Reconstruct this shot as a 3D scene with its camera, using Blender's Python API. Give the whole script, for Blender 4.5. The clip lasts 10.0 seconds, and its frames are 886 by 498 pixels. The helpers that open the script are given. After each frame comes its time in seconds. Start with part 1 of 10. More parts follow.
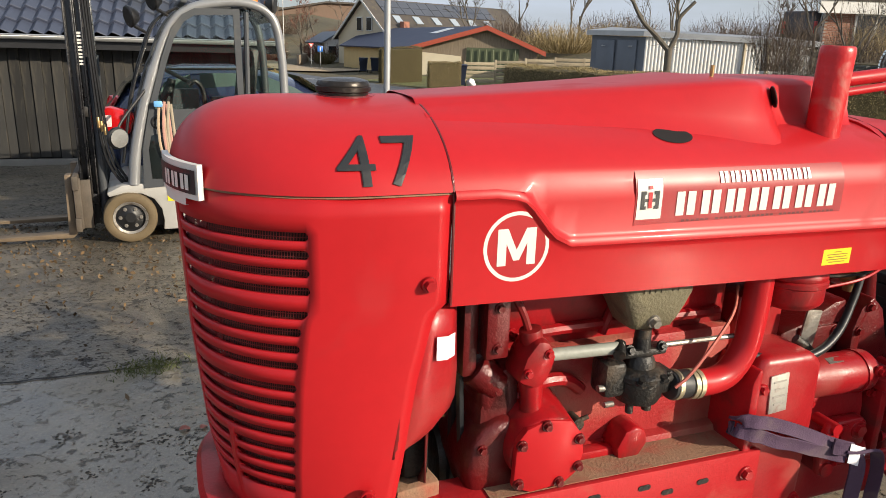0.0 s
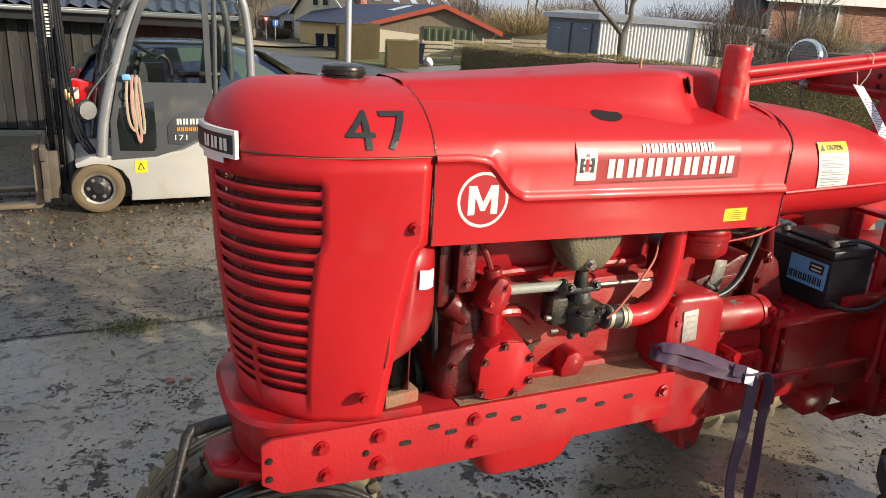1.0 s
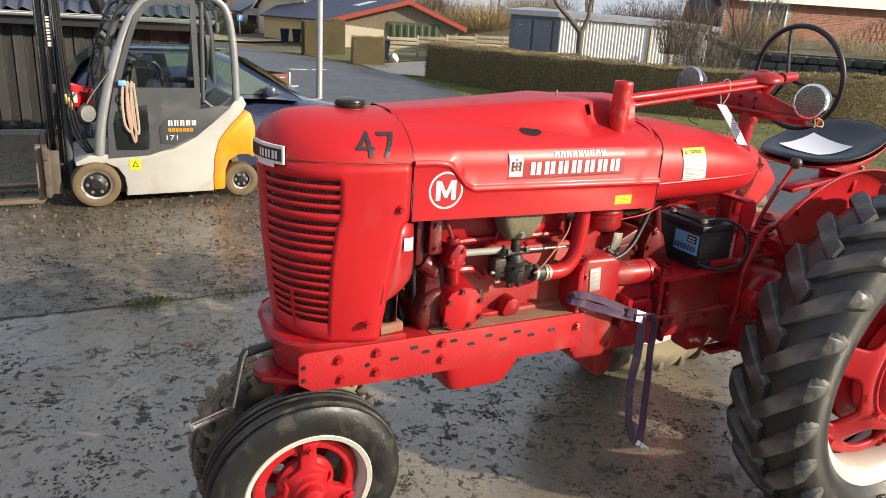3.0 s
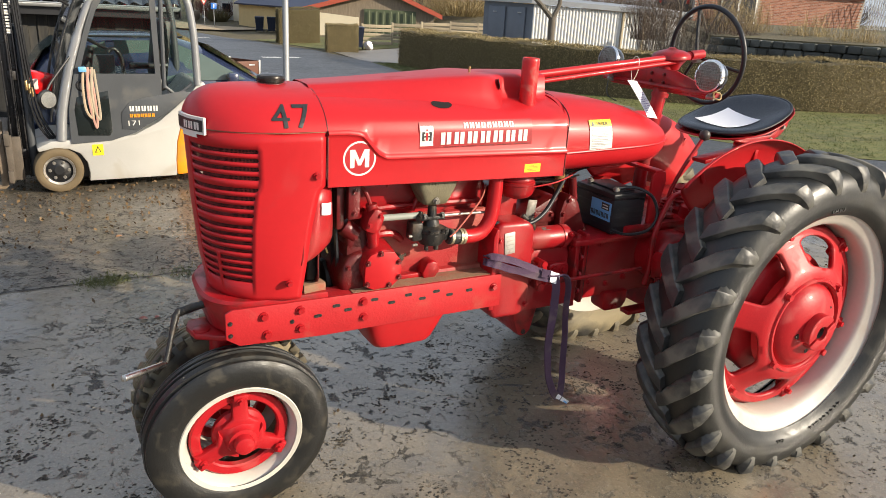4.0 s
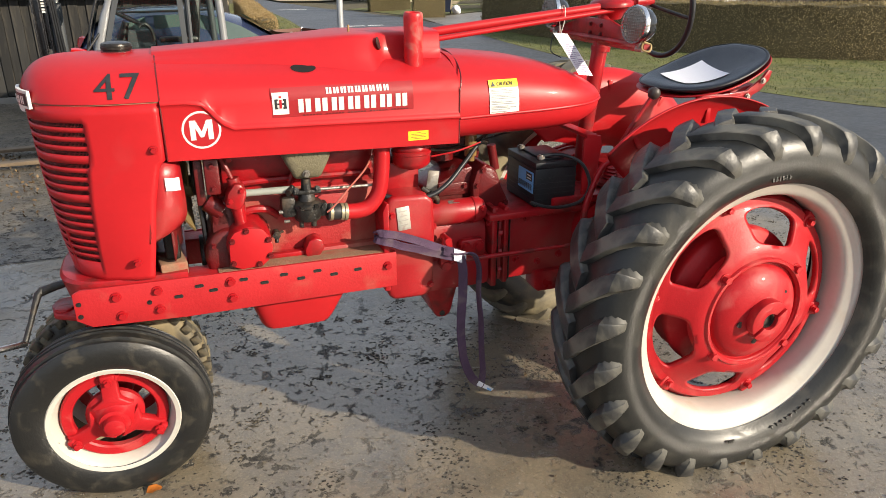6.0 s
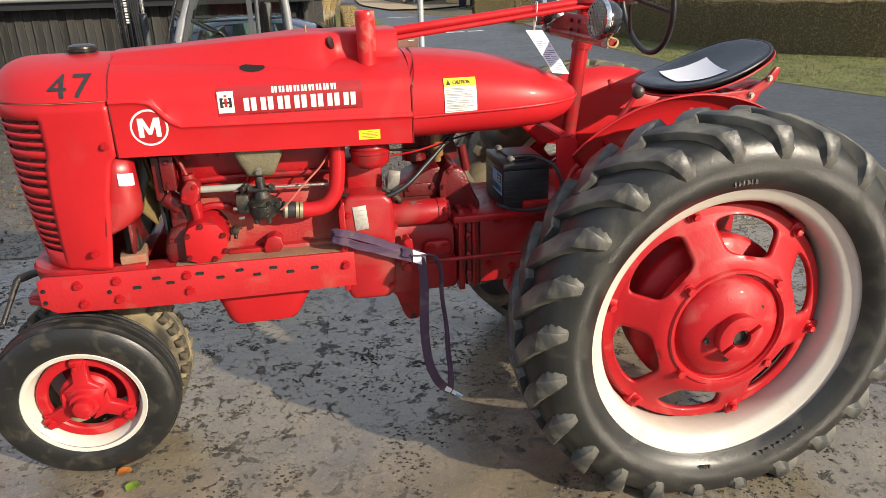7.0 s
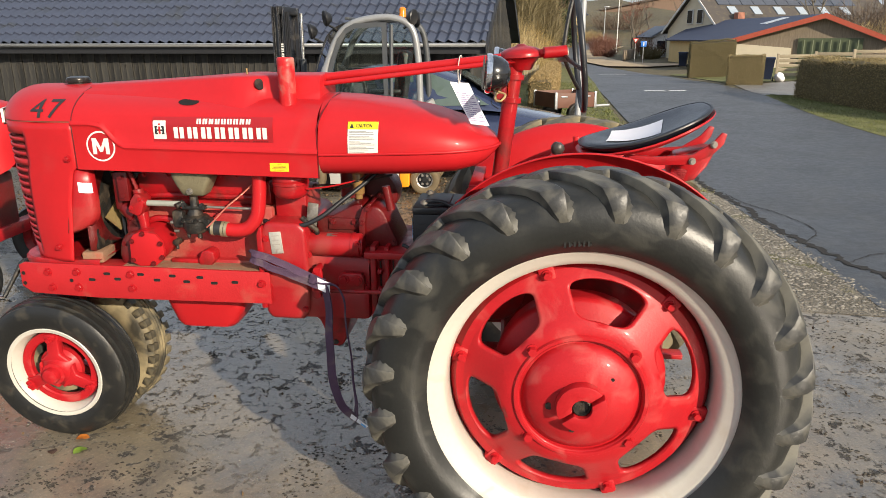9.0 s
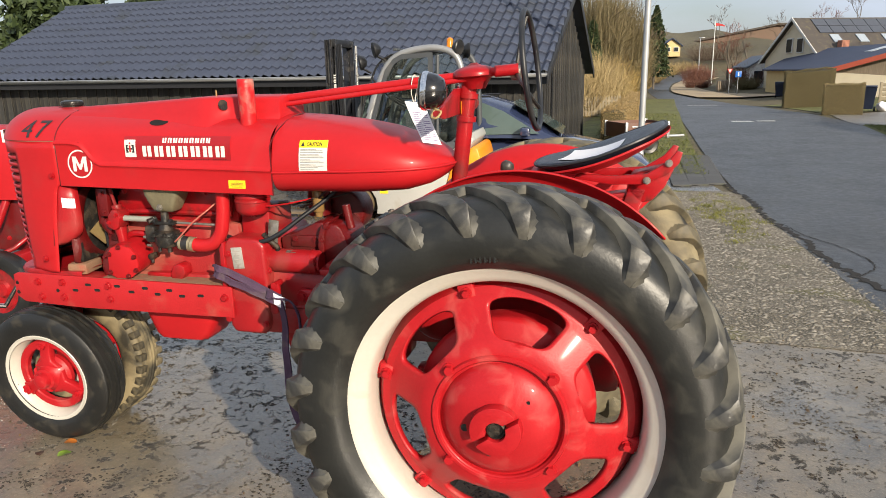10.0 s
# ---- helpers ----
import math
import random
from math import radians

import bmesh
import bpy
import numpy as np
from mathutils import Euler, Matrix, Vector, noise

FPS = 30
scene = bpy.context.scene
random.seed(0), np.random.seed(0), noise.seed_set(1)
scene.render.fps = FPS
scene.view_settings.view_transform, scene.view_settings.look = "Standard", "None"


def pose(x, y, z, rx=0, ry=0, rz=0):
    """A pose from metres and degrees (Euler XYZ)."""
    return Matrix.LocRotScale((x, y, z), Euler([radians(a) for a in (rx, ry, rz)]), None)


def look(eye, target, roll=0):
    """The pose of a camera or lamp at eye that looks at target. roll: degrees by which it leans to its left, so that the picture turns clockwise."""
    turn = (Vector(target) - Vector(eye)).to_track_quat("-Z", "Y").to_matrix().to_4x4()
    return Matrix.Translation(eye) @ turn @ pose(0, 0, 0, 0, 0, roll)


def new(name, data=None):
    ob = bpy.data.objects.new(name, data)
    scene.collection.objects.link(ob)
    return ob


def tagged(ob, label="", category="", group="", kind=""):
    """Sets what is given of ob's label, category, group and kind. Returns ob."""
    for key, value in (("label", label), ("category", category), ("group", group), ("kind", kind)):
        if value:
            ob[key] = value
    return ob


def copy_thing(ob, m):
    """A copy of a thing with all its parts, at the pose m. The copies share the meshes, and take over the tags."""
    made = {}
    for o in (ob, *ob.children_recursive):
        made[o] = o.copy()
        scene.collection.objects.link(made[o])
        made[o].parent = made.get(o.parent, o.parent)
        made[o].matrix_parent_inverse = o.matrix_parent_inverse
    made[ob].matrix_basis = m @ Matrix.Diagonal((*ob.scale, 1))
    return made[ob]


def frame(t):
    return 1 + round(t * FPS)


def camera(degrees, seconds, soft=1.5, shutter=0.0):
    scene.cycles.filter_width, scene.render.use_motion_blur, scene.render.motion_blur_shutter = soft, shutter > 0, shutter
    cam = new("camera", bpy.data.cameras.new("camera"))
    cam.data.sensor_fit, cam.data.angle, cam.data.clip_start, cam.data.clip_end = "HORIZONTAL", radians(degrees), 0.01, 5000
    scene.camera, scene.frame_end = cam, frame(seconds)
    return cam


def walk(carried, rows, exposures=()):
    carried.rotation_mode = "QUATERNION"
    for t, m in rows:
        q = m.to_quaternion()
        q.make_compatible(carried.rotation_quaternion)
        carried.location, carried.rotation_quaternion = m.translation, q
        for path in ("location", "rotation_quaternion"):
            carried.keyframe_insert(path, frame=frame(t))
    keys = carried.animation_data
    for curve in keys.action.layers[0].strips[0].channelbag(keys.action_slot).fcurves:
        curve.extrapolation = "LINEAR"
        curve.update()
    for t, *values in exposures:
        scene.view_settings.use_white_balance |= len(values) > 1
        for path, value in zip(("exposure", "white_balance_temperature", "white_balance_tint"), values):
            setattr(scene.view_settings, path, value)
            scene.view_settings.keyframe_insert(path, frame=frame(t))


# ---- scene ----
cam = camera(63.5, 10.0, 0.7)
PATH = [
    (0, (-2.408, -1.198, 1.661), (-1.653, 0.572, 1.114), 1.7),
    (0.5, (-2.473, -1.351, 1.66), (-1.736, 0.419, 1.09), 3.0),
    (1, (-2.585, -1.474, 1.692), (-1.721, 0.229, 1.095), 3.2),
    (1.5, (-2.717, -1.578, 1.706), (-1.697, 0.04, 1.122), 1.9),
    (2, (-2.785, -1.75, 1.752), (-1.812, -0.11, 1.15), 4.1),
    (2.2, (-2.827, -1.824, 1.777), (-1.865, -0.188, 1.147), 4.7),
    (3.3, (-2.947, -2.205, 1.862), (-1.994, -0.551, 1.264), 2.7),
    (3.5, (-2.943, -2.267, 1.858), (-1.95, -0.635, 1.266), 2.6),
    (4, (-2.842, -2.411, 1.844), (-1.858, -0.79, 1.208), 3.1),
    (4.5, (-2.7, -2.465, 1.834), (-1.789, -0.81, 1.176), 0.1),
    (5, (-2.481, -2.444, 1.825), (-1.506, -0.817, 1.191), -1.2),
    (5.5, (-2.226, -2.513, 1.805), (-1.375, -0.826, 1.148), -1.4),
    (5.7, (-2.138, -2.543, 1.827), (-1.352, -0.85, 1.108), -0.3),
    (6.8, (-1.563, -2.67, 1.796), (-1.075, -0.87, 1.075), -1.7),
    (7, (-1.45, -2.715, 1.786), (-1.03, -0.894, 1.074), -1.7),
    (7.5, (-1.137, -2.843, 1.765), (-0.884, -1.0, 1.029), -1.4),
    (8, (-0.909, -2.86, 1.733), (-0.667, -0.994, 1.056), -0.5),
    (8.5, (-0.595, -2.878, 1.751), (-0.495, -0.964, 1.181), -2.4),
    (9, (-0.29, -2.925, 1.759), (-0.434, -1.013, 1.189), -0.2),
    (9.5, (-0.015, -2.894, 1.719), (-0.304, -0.988, 1.188), -1.0),
    (10, (0.256, -2.849, 1.698), (-0.14, -0.948, 1.217), -1.0),
]
walk(cam, [(t, look(eye, target, roll)) for t, eye, target, roll in PATH],
     exposures=((0.0, 0.25), (1.5, 0.38), (4.0, 0.50), (7.5, 0.44), (9.0, 0.36), (10.0, 0.32)))

# ---- light ----
SUN_TURN, SUN_HIGH = -51.0, 21.5   # degrees from +x, degrees up
world = bpy.data.worlds.new("world")
scene.world = world
world.use_nodes = True
wn = world.node_tree.nodes
sky = wn.new("ShaderNodeTexSky")
sky.sky_type, sky.sun_disc = "NISHITA", False
sky.sun_elevation, sky.sun_rotation = radians(SUN_HIGH), radians(90 - SUN_TURN)
sky.air_density, sky.dust_density, sky.ozone_density = 1.0, 2.0, 1.0
# thin pale cloud over the sky
wtex, wmap = wn.new("ShaderNodeTexNoise"), wn.new("ShaderNodeMapping")
wco, wramp, wmix = wn.new("ShaderNodeTexCoord"), wn.new("ShaderNodeValToRGB"), wn.new("ShaderNodeMix")
wmap.inputs["Scale"].default_value = (1, 1, 3.5)
wtex.inputs["Scale"].default_value, wtex.inputs["Detail"].default_value = 2.2, 6
wramp.color_ramp.elements[0].position, wramp.color_ramp.elements[1].position = 0.22, 0.60
wmix.data_type = "RGBA"
wmix.inputs["B"].default_value = (5.2, 5.8, 6.8, 1)
wl = world.node_tree.links
wl.new(wco.outputs["Generated"], wmap.inputs["Vector"])
wl.new(wmap.outputs["Vector"], wtex.inputs["Vector"])
wl.new(wtex.outputs["Fac"], wramp.inputs["Fac"])
wl.new(wramp.outputs["Color"], wmix.inputs["Factor"])
wl.new(sky.outputs["Color"], wmix.inputs["A"])
wl.new(wmix.outputs["Result"], wn["Background"].inputs["Color"])
wn["Background"].inputs["Strength"].default_value = 0.10
sun_data = bpy.data.lights.new("sun", "SUN")
sun_data.energy, sun_data.angle, sun_data.color = 5.0, radians(0.6), (1.0, 0.88, 0.70)
sun_ob = new("sun", sun_data)
sa, se = radians(SUN_TURN), radians(SUN_HIGH)
sun_way = Vector((math.cos(sa) * math.cos(se), math.sin(sa) * math.cos(se), math.sin(se)))
sun_ob.matrix_world = look(sun_way * 60, (0, 0, 0))

# ---- tools ----
def B():
    return bmesh.new()


def part(name, bm, material, parent=None, label="", sharp=38, smooth=True, fix=True):
    """Link a bmesh as one mesh object."""
    if fix:
        bmesh.ops.recalc_face_normals(bm, faces=bm.faces)
    me = bpy.data.meshes.new(name)
    bm.to_mesh(me)
    bm.free()
    for m in material if isinstance(material, (list, tuple)) else [material]:
        me.materials.append(m)
    if smooth:
        me.shade_smooth()
        me.set_sharp_from_angle(angle=radians(sharp))
    ob = new(name, me)
    if parent is not None:
        ob.parent = parent
    if label:
        tagged(ob, label)
    return ob


def again(ob, m, parent=None):
    """One more object on the same mesh, at the pose m."""
    o = new(ob.name.split(".")[0], ob.data)
    o.parent = parent if parent is not None else ob.parent
    o.matrix_basis = m
    return o


def thing(name, label, category, at=(0, 0, 0), turn=0, group="", kind=""):
    ob = new(name)
    ob.empty_display_size = 0.1
    ob.matrix_basis = pose(*at, 0, 0, turn)
    return tagged(ob, label, category, group, kind)


def grid(bm, rows, close_u=False, close_v=False, mat=0):
    """Quads over rows of points."""
    vs = [[bm.verts.new(p) for p in r] for r in rows]
    nu, nv = len(vs), len(vs[0])
    for i in range(nu if close_u else nu - 1):
        for j in range(nv if close_v else nv - 1):
            q = (vs[i][j], vs[(i + 1) % nu][j], vs[(i + 1) % nu][(j + 1) % nv], vs[i][(j + 1) % nv])
            try:
                f = bm.faces.new(q)
                f.material_index = mat
            except ValueError:
                pass
    return vs


def ngon(bm, pts):
    return bm.faces.new([bm.verts.new(p) for p in pts])


def merge(bm, other):
    me = bpy.data.meshes.new("tmp")
    other.to_mesh(me)
    other.free()
    bm.from_mesh(me)
    bpy.data.meshes.remove(me)
    return bm


def bevelled(t, bev, seg=2, angle=30):
    if bev > 0:
        es = [e for e in t.edges if len(e.link_faces) == 2 and e.calc_face_angle(0) > radians(angle)]
        bmesh.ops.bevel(t, geom=es, offset=bev, segments=seg, affect="EDGES", profile=0.5, clamp_overlap=True)
    return t


def box(bm, c, s, bev=0.0, m=None, seg=2):
    """A box with centre c, size s and rounded edges; m turns it about its centre."""
    t = B()
    bmesh.ops.create_cube(t, size=1)
    bmesh.ops.scale(t, vec=s, verts=t.verts)
    bevelled(t, bev, seg)
    mm = Matrix.Translation(c) @ (m if m is not None else Matrix())
    bmesh.ops.transform(t, matrix=mm, verts=t.verts)
    return merge(bm, t)


def prism(bm, pts, y0, y1, bev=0.0, plane="xz", seg=2):
    """A flat outline pushed from y0 to y1 along the third axis."""
    def put(a, b, c):
        return {"xz": (a, c, b), "xy": (a, b, c), "yz": (c, a, b)}[plane]
    t = B()
    lo = [t.verts.new(put(a, b, y0)) for a, b in pts]
    hi = [t.verts.new(put(a, b, y1)) for a, b in pts]
    n = len(pts)
    t.faces.new(lo)
    t.faces.new(hi[::-1])
    for i in range(n):
        t.faces.new((lo[i], hi[i], hi[(i + 1) % n], lo[(i + 1) % n]))
    bmesh.ops.recalc_face_normals(t, faces=t.faces)
    bevelled(t, bev, seg)
    return merge(bm, t)


def frame_of(d):
    return Vector(d).normalized().to_track_quat("Z", "Y").to_matrix().to_4x4()


def lathe(bm, prof, base, axis, n=32, arc=360.0):
    """Turn (radius, height) pairs about an axis from base."""
    m = Matrix.Translation(base) @ frame_of(axis)
    full = arc >= 360
    k = n if full else n + 1
    rows = []
    for i in range(k):
        a = radians(arc) * i / n
        rows.append([m @ Vector((r * math.cos(a), r * math.sin(a), h)) for r, h in prof])
    grid(bm, rows, close_u=full)
    bmesh.ops.remove_doubles(bm, verts=bm.verts, dist=1e-5)
    return bm


def cyl(bm, a, b, r, r2=None, n=20, bev=0.0):
    a, b = Vector(a), Vector(b)
    h, r2 = (b - a).length, r if r2 is None else r2
    if bev:
        prof = [(0, 0), (r - bev, 0), (r - bev * 0.3, bev * 0.3), (r, bev), (r2, h - bev), (r2 - bev * 0.3, h - bev * 0.3), (r2 - bev, h), (0, h)]
    else:
        prof = [(0, 0), (r, 0), (r2, h), (0, h)]
    t = B()
    lathe(t, prof, a, b - a, n)
    return merge(bm, t)


def smooth_path(pts, k=6, closed=False):
    """Catmull-Rom through the points."""
    P = [Vector(p) for p in pts]
    out = []
    n = len(P)
    rng = range(n) if closed else range(n - 1)
    for i in rng:
        p1, p2 = P[i], P[(i + 1) % n]
        p0 = P[i - 1] if (i > 0 or closed) else p1 * 2 - p2
        p3 = P[(i + 2) % n] if (i + 2 < n or closed) else p2 * 2 - p1
        for j in range(k):
            t = j / k
            out.append(0.5 * ((2 * p1) + (p2 - p0) * t + (2 * p0 - 5 * p1 + 4 * p2 - p3) * t * t + (3 * p1 - p0 - 3 * p2 + p3) * t ** 3))
    if not closed:
        out.append(P[-1])
    return out


def tube(bm, pts, r, n=10, caps=True, closed=False, flat=None):
    """A round bar along points; r one radius or one for each point. flat: (w, h) for a strap."""
    P = [Vector(p) for p in pts]
    k = len(P)
    R = r if isinstance(r, (list, tuple)) else [r] * k
    up = None
    rows = []
    for i in range(k):
        d = (P[(i + 1) % k] - P[i - 1]) if closed else (P[min(i + 1, k - 1)] - P[max(i - 1, 0)])
        d = d.normalized() if d.length > 1e-9 else Vector((0, 0, 1))
        if up is None:
            up = Vector((0, 0, 1)) if abs(d.z) < 0.9 else Vector((0, 1, 0))
        s = d.cross(up)
        s = s.normalized() if s.length > 1e-6 else Vector((1, 0, 0))
        up = s.cross(d).normalized()
        ring = []
        for j in range(n):
            a = 2 * math.pi * j / n
            if flat:
                ring.append(P[i] + s * math.cos(a) * flat[0] / 2 + up * math.sin(a) * flat[1] / 2)
            else:
                ring.append(P[i] + (s * math.cos(a) + up * math.sin(a)) * R[i])
        rows.append(ring)
    vs = grid(bm, rows, close_u=closed, close_v=True)
    if caps and not closed:
        bm.faces.new(vs[0][::-1])
        bm.faces.new(vs[-1])
    return bm


def bolt(bm, p, d, r=0.012, h=0.01):
    """A hexagon head on a round washer."""
    m = Matrix.Translation(p) @ frame_of(d)
    t = B()
    for n, rr, z0, z1 in ((14, r * 1.45, -0.002, h * 0.25), (6, r, h * 0.2, h)):
        lo = [t.verts.new((rr * math.cos(2 * math.pi * i / n), rr * math.sin(2 * math.pi * i / n), z0)) for i in range(n)]
        hi = [t.verts.new((rr * 0.93 * math.cos(2 * math.pi * i / n), rr * 0.93 * math.sin(2 * math.pi * i / n), z1)) for i in range(n)]
        t.faces.new(hi)
        for i in range(n):
            t.faces.new((lo[i], lo[(i + 1) % n], hi[(i + 1) % n], hi[i]))
    bmesh.ops.transform(t, matrix=m, verts=t.verts)
    return merge(bm, t)


def lettering(text, size, x, z, onto, width=None, cuts=0, bold=0.0, spacing=1.0, lift=0.002):
    """Letters on a surface; bold ones are laid in three shifted layers."""
    if bold:
        out = B()
        for k, d in enumerate((-bold, bold, 0.0)):
            merge(out, lettering(text, size, x + bold + d, z, onto, (width - 2 * bold) if width else None, cuts, 0.0, spacing, lift + 0.0003 * k))
        return out
    return plain_lettering(text, size, x, z, onto, width, cuts, spacing, lift)


def plain_lettering(text, size, x, z, onto, width, cuts, spacing, lift):
    """Letters as a flat mesh laid on a surface: onto(x, z, lift) gives the place."""
    cu = bpy.data.curves.new("letters", "FONT")
    cu.body, cu.size, cu.space_character, cu.resolution_u = text, size, spacing, 4
    ob = bpy.data.objects.new("letters", cu)
    me = bpy.data.meshes.new_from_object(ob)
    bm = B()
    bm.from_mesh(me)
    bpy.data.meshes.remove(me)
    bpy.data.objects.remove(ob)
    bpy.data.curves.remove(cu)
    bmesh.ops.triangulate(bm, faces=bm.faces)
    bmesh.ops.remove_doubles(bm, verts=bm.verts, dist=1e-5)
    if cuts:
        bmesh.ops.subdivide_edges(bm, edges=[e for e in bm.edges if e.calc_length() > size * 0.12], cuts=cuts, use_grid_fill=True)
        bmesh.ops.triangulate(bm, faces=bm.faces)
    xs = [v.co.x for v in bm.verts]
    k = width / (max(xs) - min(xs)) if width else 1
    x0 = min(xs)
    for v in bm.verts:
        v.co = onto(x + (v.co.x - x0) * k, z + v.co.y, lift)
    return bm


def bar_print(count, size, x, z, onto, width, lift=0.002):
    """A printed name as a row of plain upright bars, two to a character."""
    bm = B()
    cell = width / count
    for i in range(count):
        for a, b in ((0.02, 0.33), (0.45, 0.76)):
            x0, x1 = x + cell * (i + a), x + cell * (i + b)
            grid(bm, [[onto(xx, z + size * 0.70 * k / 3, lift) for k in range(4)] for xx in (x0, (x0 + x1) / 2, x1)])
    return bm


def sheet(bm, x0, x1, z0, z1, onto, lift, n=8, m=6, corner=0.0):
    """A patch laid on a surface."""
    rows = []
    for i in range(n + 1):
        r = []
        for j in range(m + 1):
            u, v = x0 + (x1 - x0) * i / n, z0 + (z1 - z0) * j / m
            r.append(onto(u, v, lift))
        rows.append(r)
    grid(bm, rows)
    return bm

# ---- materials ----
def mat(name, base, rough=0.5, metal=0.0, var=0.12, scale=8.0, fine=90.0, bump=0.15, bump_scale=None, dirt=None, dirt_amount=0.0,
        dirt_scale=3.0, coat=0.0, rough_var=0.12, per=0.0, spec=0.5, stretch=(1, 1, 1)):
    """Painted, cast, wooden or rubber surfaces: two scales of variation, dirt patches, fine relief."""
    m = bpy.data.materials.new(name)
    m.use_nodes = True
    nt = m.node_tree
    n, l = nt.nodes, nt.links
    p = n["Principled BSDF"]
    co, mp = n.new("ShaderNodeTexCoord"), n.new("ShaderNodeMapping")
    mp.inputs["Scale"].default_value = stretch
    l.new(co.outputs["Object"], mp.inputs["Vector"])

    def noise_tex(s, d=4.0, dist=0.0):
        t = n.new("ShaderNodeTexNoise")
        t.inputs["Scale"].default_value, t.inputs["Detail"].default_value, t.inputs["Distortion"].default_value = s, d, dist
        l.new(mp.outputs["Vector"], t.inputs["Vector"])
        return t.outputs["Fac"]

    def math_node(op, a, b):
        t = n.new("ShaderNodeMath")
        t.operation = op
        for i, v in enumerate((a, b)):
            if isinstance(v, (int, float)):
                t.inputs[i].default_value = v
            else:
                l.new(v, t.inputs[i])
        return t.outputs[0]

    big, small = noise_tex(scale, 5), noise_tex(fine, 3)
    mixed = math_node("ADD", math_node("MULTIPLY", big, 0.65), math_node("MULTIPLY", small, 0.35))
    if per:
        info = n.new("ShaderNodeObjectInfo")
        mixed = math_node("ADD", mixed, math_node("MULTIPLY", math_node("SUBTRACT", info.outputs["Random"], 0.5), per))
    ramp = n.new("ShaderNodeValToRGB")
    e = ramp.color_ramp.elements
    e[0].position, e[1].position = 0.25, 0.75
    e[0].color = (*[c * (1 - var) for c in base], 1)
    e[1].color = (*[min(1, c * (1 + var)) for c in base], 1)
    l.new(mixed, ramp.inputs["Fac"])
    color = ramp.outputs["Color"]
    rsock = math_node("ADD", rough - rough_var / 2, math_node("MULTIPLY", big, rough_var))
    if dirt is not None:
        dn = noise_tex(dirt_scale, 8, 0.6)
        dr = n.new("ShaderNodeValToRGB")
        dr.color_ramp.elements[0].position, dr.color_ramp.elements[1].position = 0.62 - dirt_amount * 0.3, 0.78 - dirt_amount * 0.2
        l.new(dn, dr.inputs["Fac"])
        mx = n.new("ShaderNodeMix")
        mx.data_type = "RGBA"
        mx.inputs["B"].default_value = (*dirt, 1)
        l.new(math_node("MULTIPLY", dr.outputs["Color"], min(1.0, 0.35 + dirt_amount)), mx.inputs["Factor"])
        l.new(color, mx.inputs["A"])
        color = mx.outputs["Result"]
        rsock = math_node("ADD", rsock, math_node("MULTIPLY", dr.outputs["Color"], 0.25))
    l.new(color, p.inputs["Base Color"])
    l.new(rsock, p.inputs["Roughness"])
    p.inputs["Metallic"].default_value = metal
    p.inputs["Specular IOR Level"].default_value = spec
    if coat:
        p.inputs["Coat Weight"].default_value, p.inputs["Coat Roughness"].default_value = coat, 0.08
    if bump:
        b = n.new("ShaderNodeBump")
        b.inputs["Strength"].default_value, b.inputs["Distance"].default_value = bump, 0.004
        l.new(noise_tex(bump_scale or fine, 4), b.inputs["Height"])
        l.new(b.outputs["Normal"], p.inputs["Normal"])
    return m


def glass(name, tint=(0.9, 0.95, 0.95), clear=0.8):
    """A thin pane: see-through with a glossy face."""
    m = bpy.data.materials.new(name)
    m.use_nodes = True
    n, l = m.node_tree.nodes, m.node_tree.links
    out = n["Material Output"]
    n.remove(n["Principled BSDF"])
    tr, gl, mx, fr = n.new("ShaderNodeBsdfTransparent"), n.new("ShaderNodeBsdfGlossy"), n.new("ShaderNodeMixShader"), n.new("ShaderNodeFresnel")
    tr.inputs["Color"].default_value = (*[c * clear for c in tint], 1)
    gl.inputs["Roughness"].default_value = 0.02
    fr.inputs["IOR"].default_value = 1.5
    l.new(fr.outputs["Fac"], mx.inputs["Fac"])
    l.new(tr.outputs["BSDF"], mx.inputs[1])
    l.new(gl.outputs["BSDF"], mx.inputs[2])
    l.new(mx.outputs["Shader"], out.inputs["Surface"])
    return m


RED = (0.44, 0.012, 0.016)
hood_red = mat("hood_paint", RED, 0.40, var=0.10, scale=3, fine=40, bump=0.05, bump_scale=14, dirt=(0.36, 0.03, 0.03), dirt_amount=0.10, dirt_scale=5, coat=0.07, rough_var=0.16, spec=0.26)
cast_red = mat("cast_iron_paint", (0.34, 0.008, 0.012), 0.32, var=0.25, scale=9, fine=120, bump=0.12, bump_scale=160, dirt=(0.11, 0.017, 0.014), dirt_amount=0.46, dirt_scale=11, coat=0.12, rough_var=0.25, spec=0.32)
wheel_red = mat("wheel_paint", (0.40, 0.011, 0.016), 0.42, var=0.16, scale=9, fine=120, bump=0.14, bump_scale=150, dirt=(0.46, 0.09, 0.08), dirt_amount=0.26, dirt_scale=10, coat=0.06, rough_var=0.2, spec=0.27)
bell_red = mat("dusty_housing_paint", (0.33, 0.009, 0.013), 0.36, var=0.2, scale=7, fine=120, bump=0.15, bump_scale=120, dirt=(0.30, 0.065, 0.05), dirt_amount=0.40, dirt_scale=4)
dusty_red = mat("dusty_engine_paint", (0.34, 0.016, 0.018), 0.55, var=0.2, scale=6, fine=130, bump=0.4, bump_scale=180, dirt=(0.36, 0.15, 0.10), dirt_amount=0.60, dirt_scale=4)
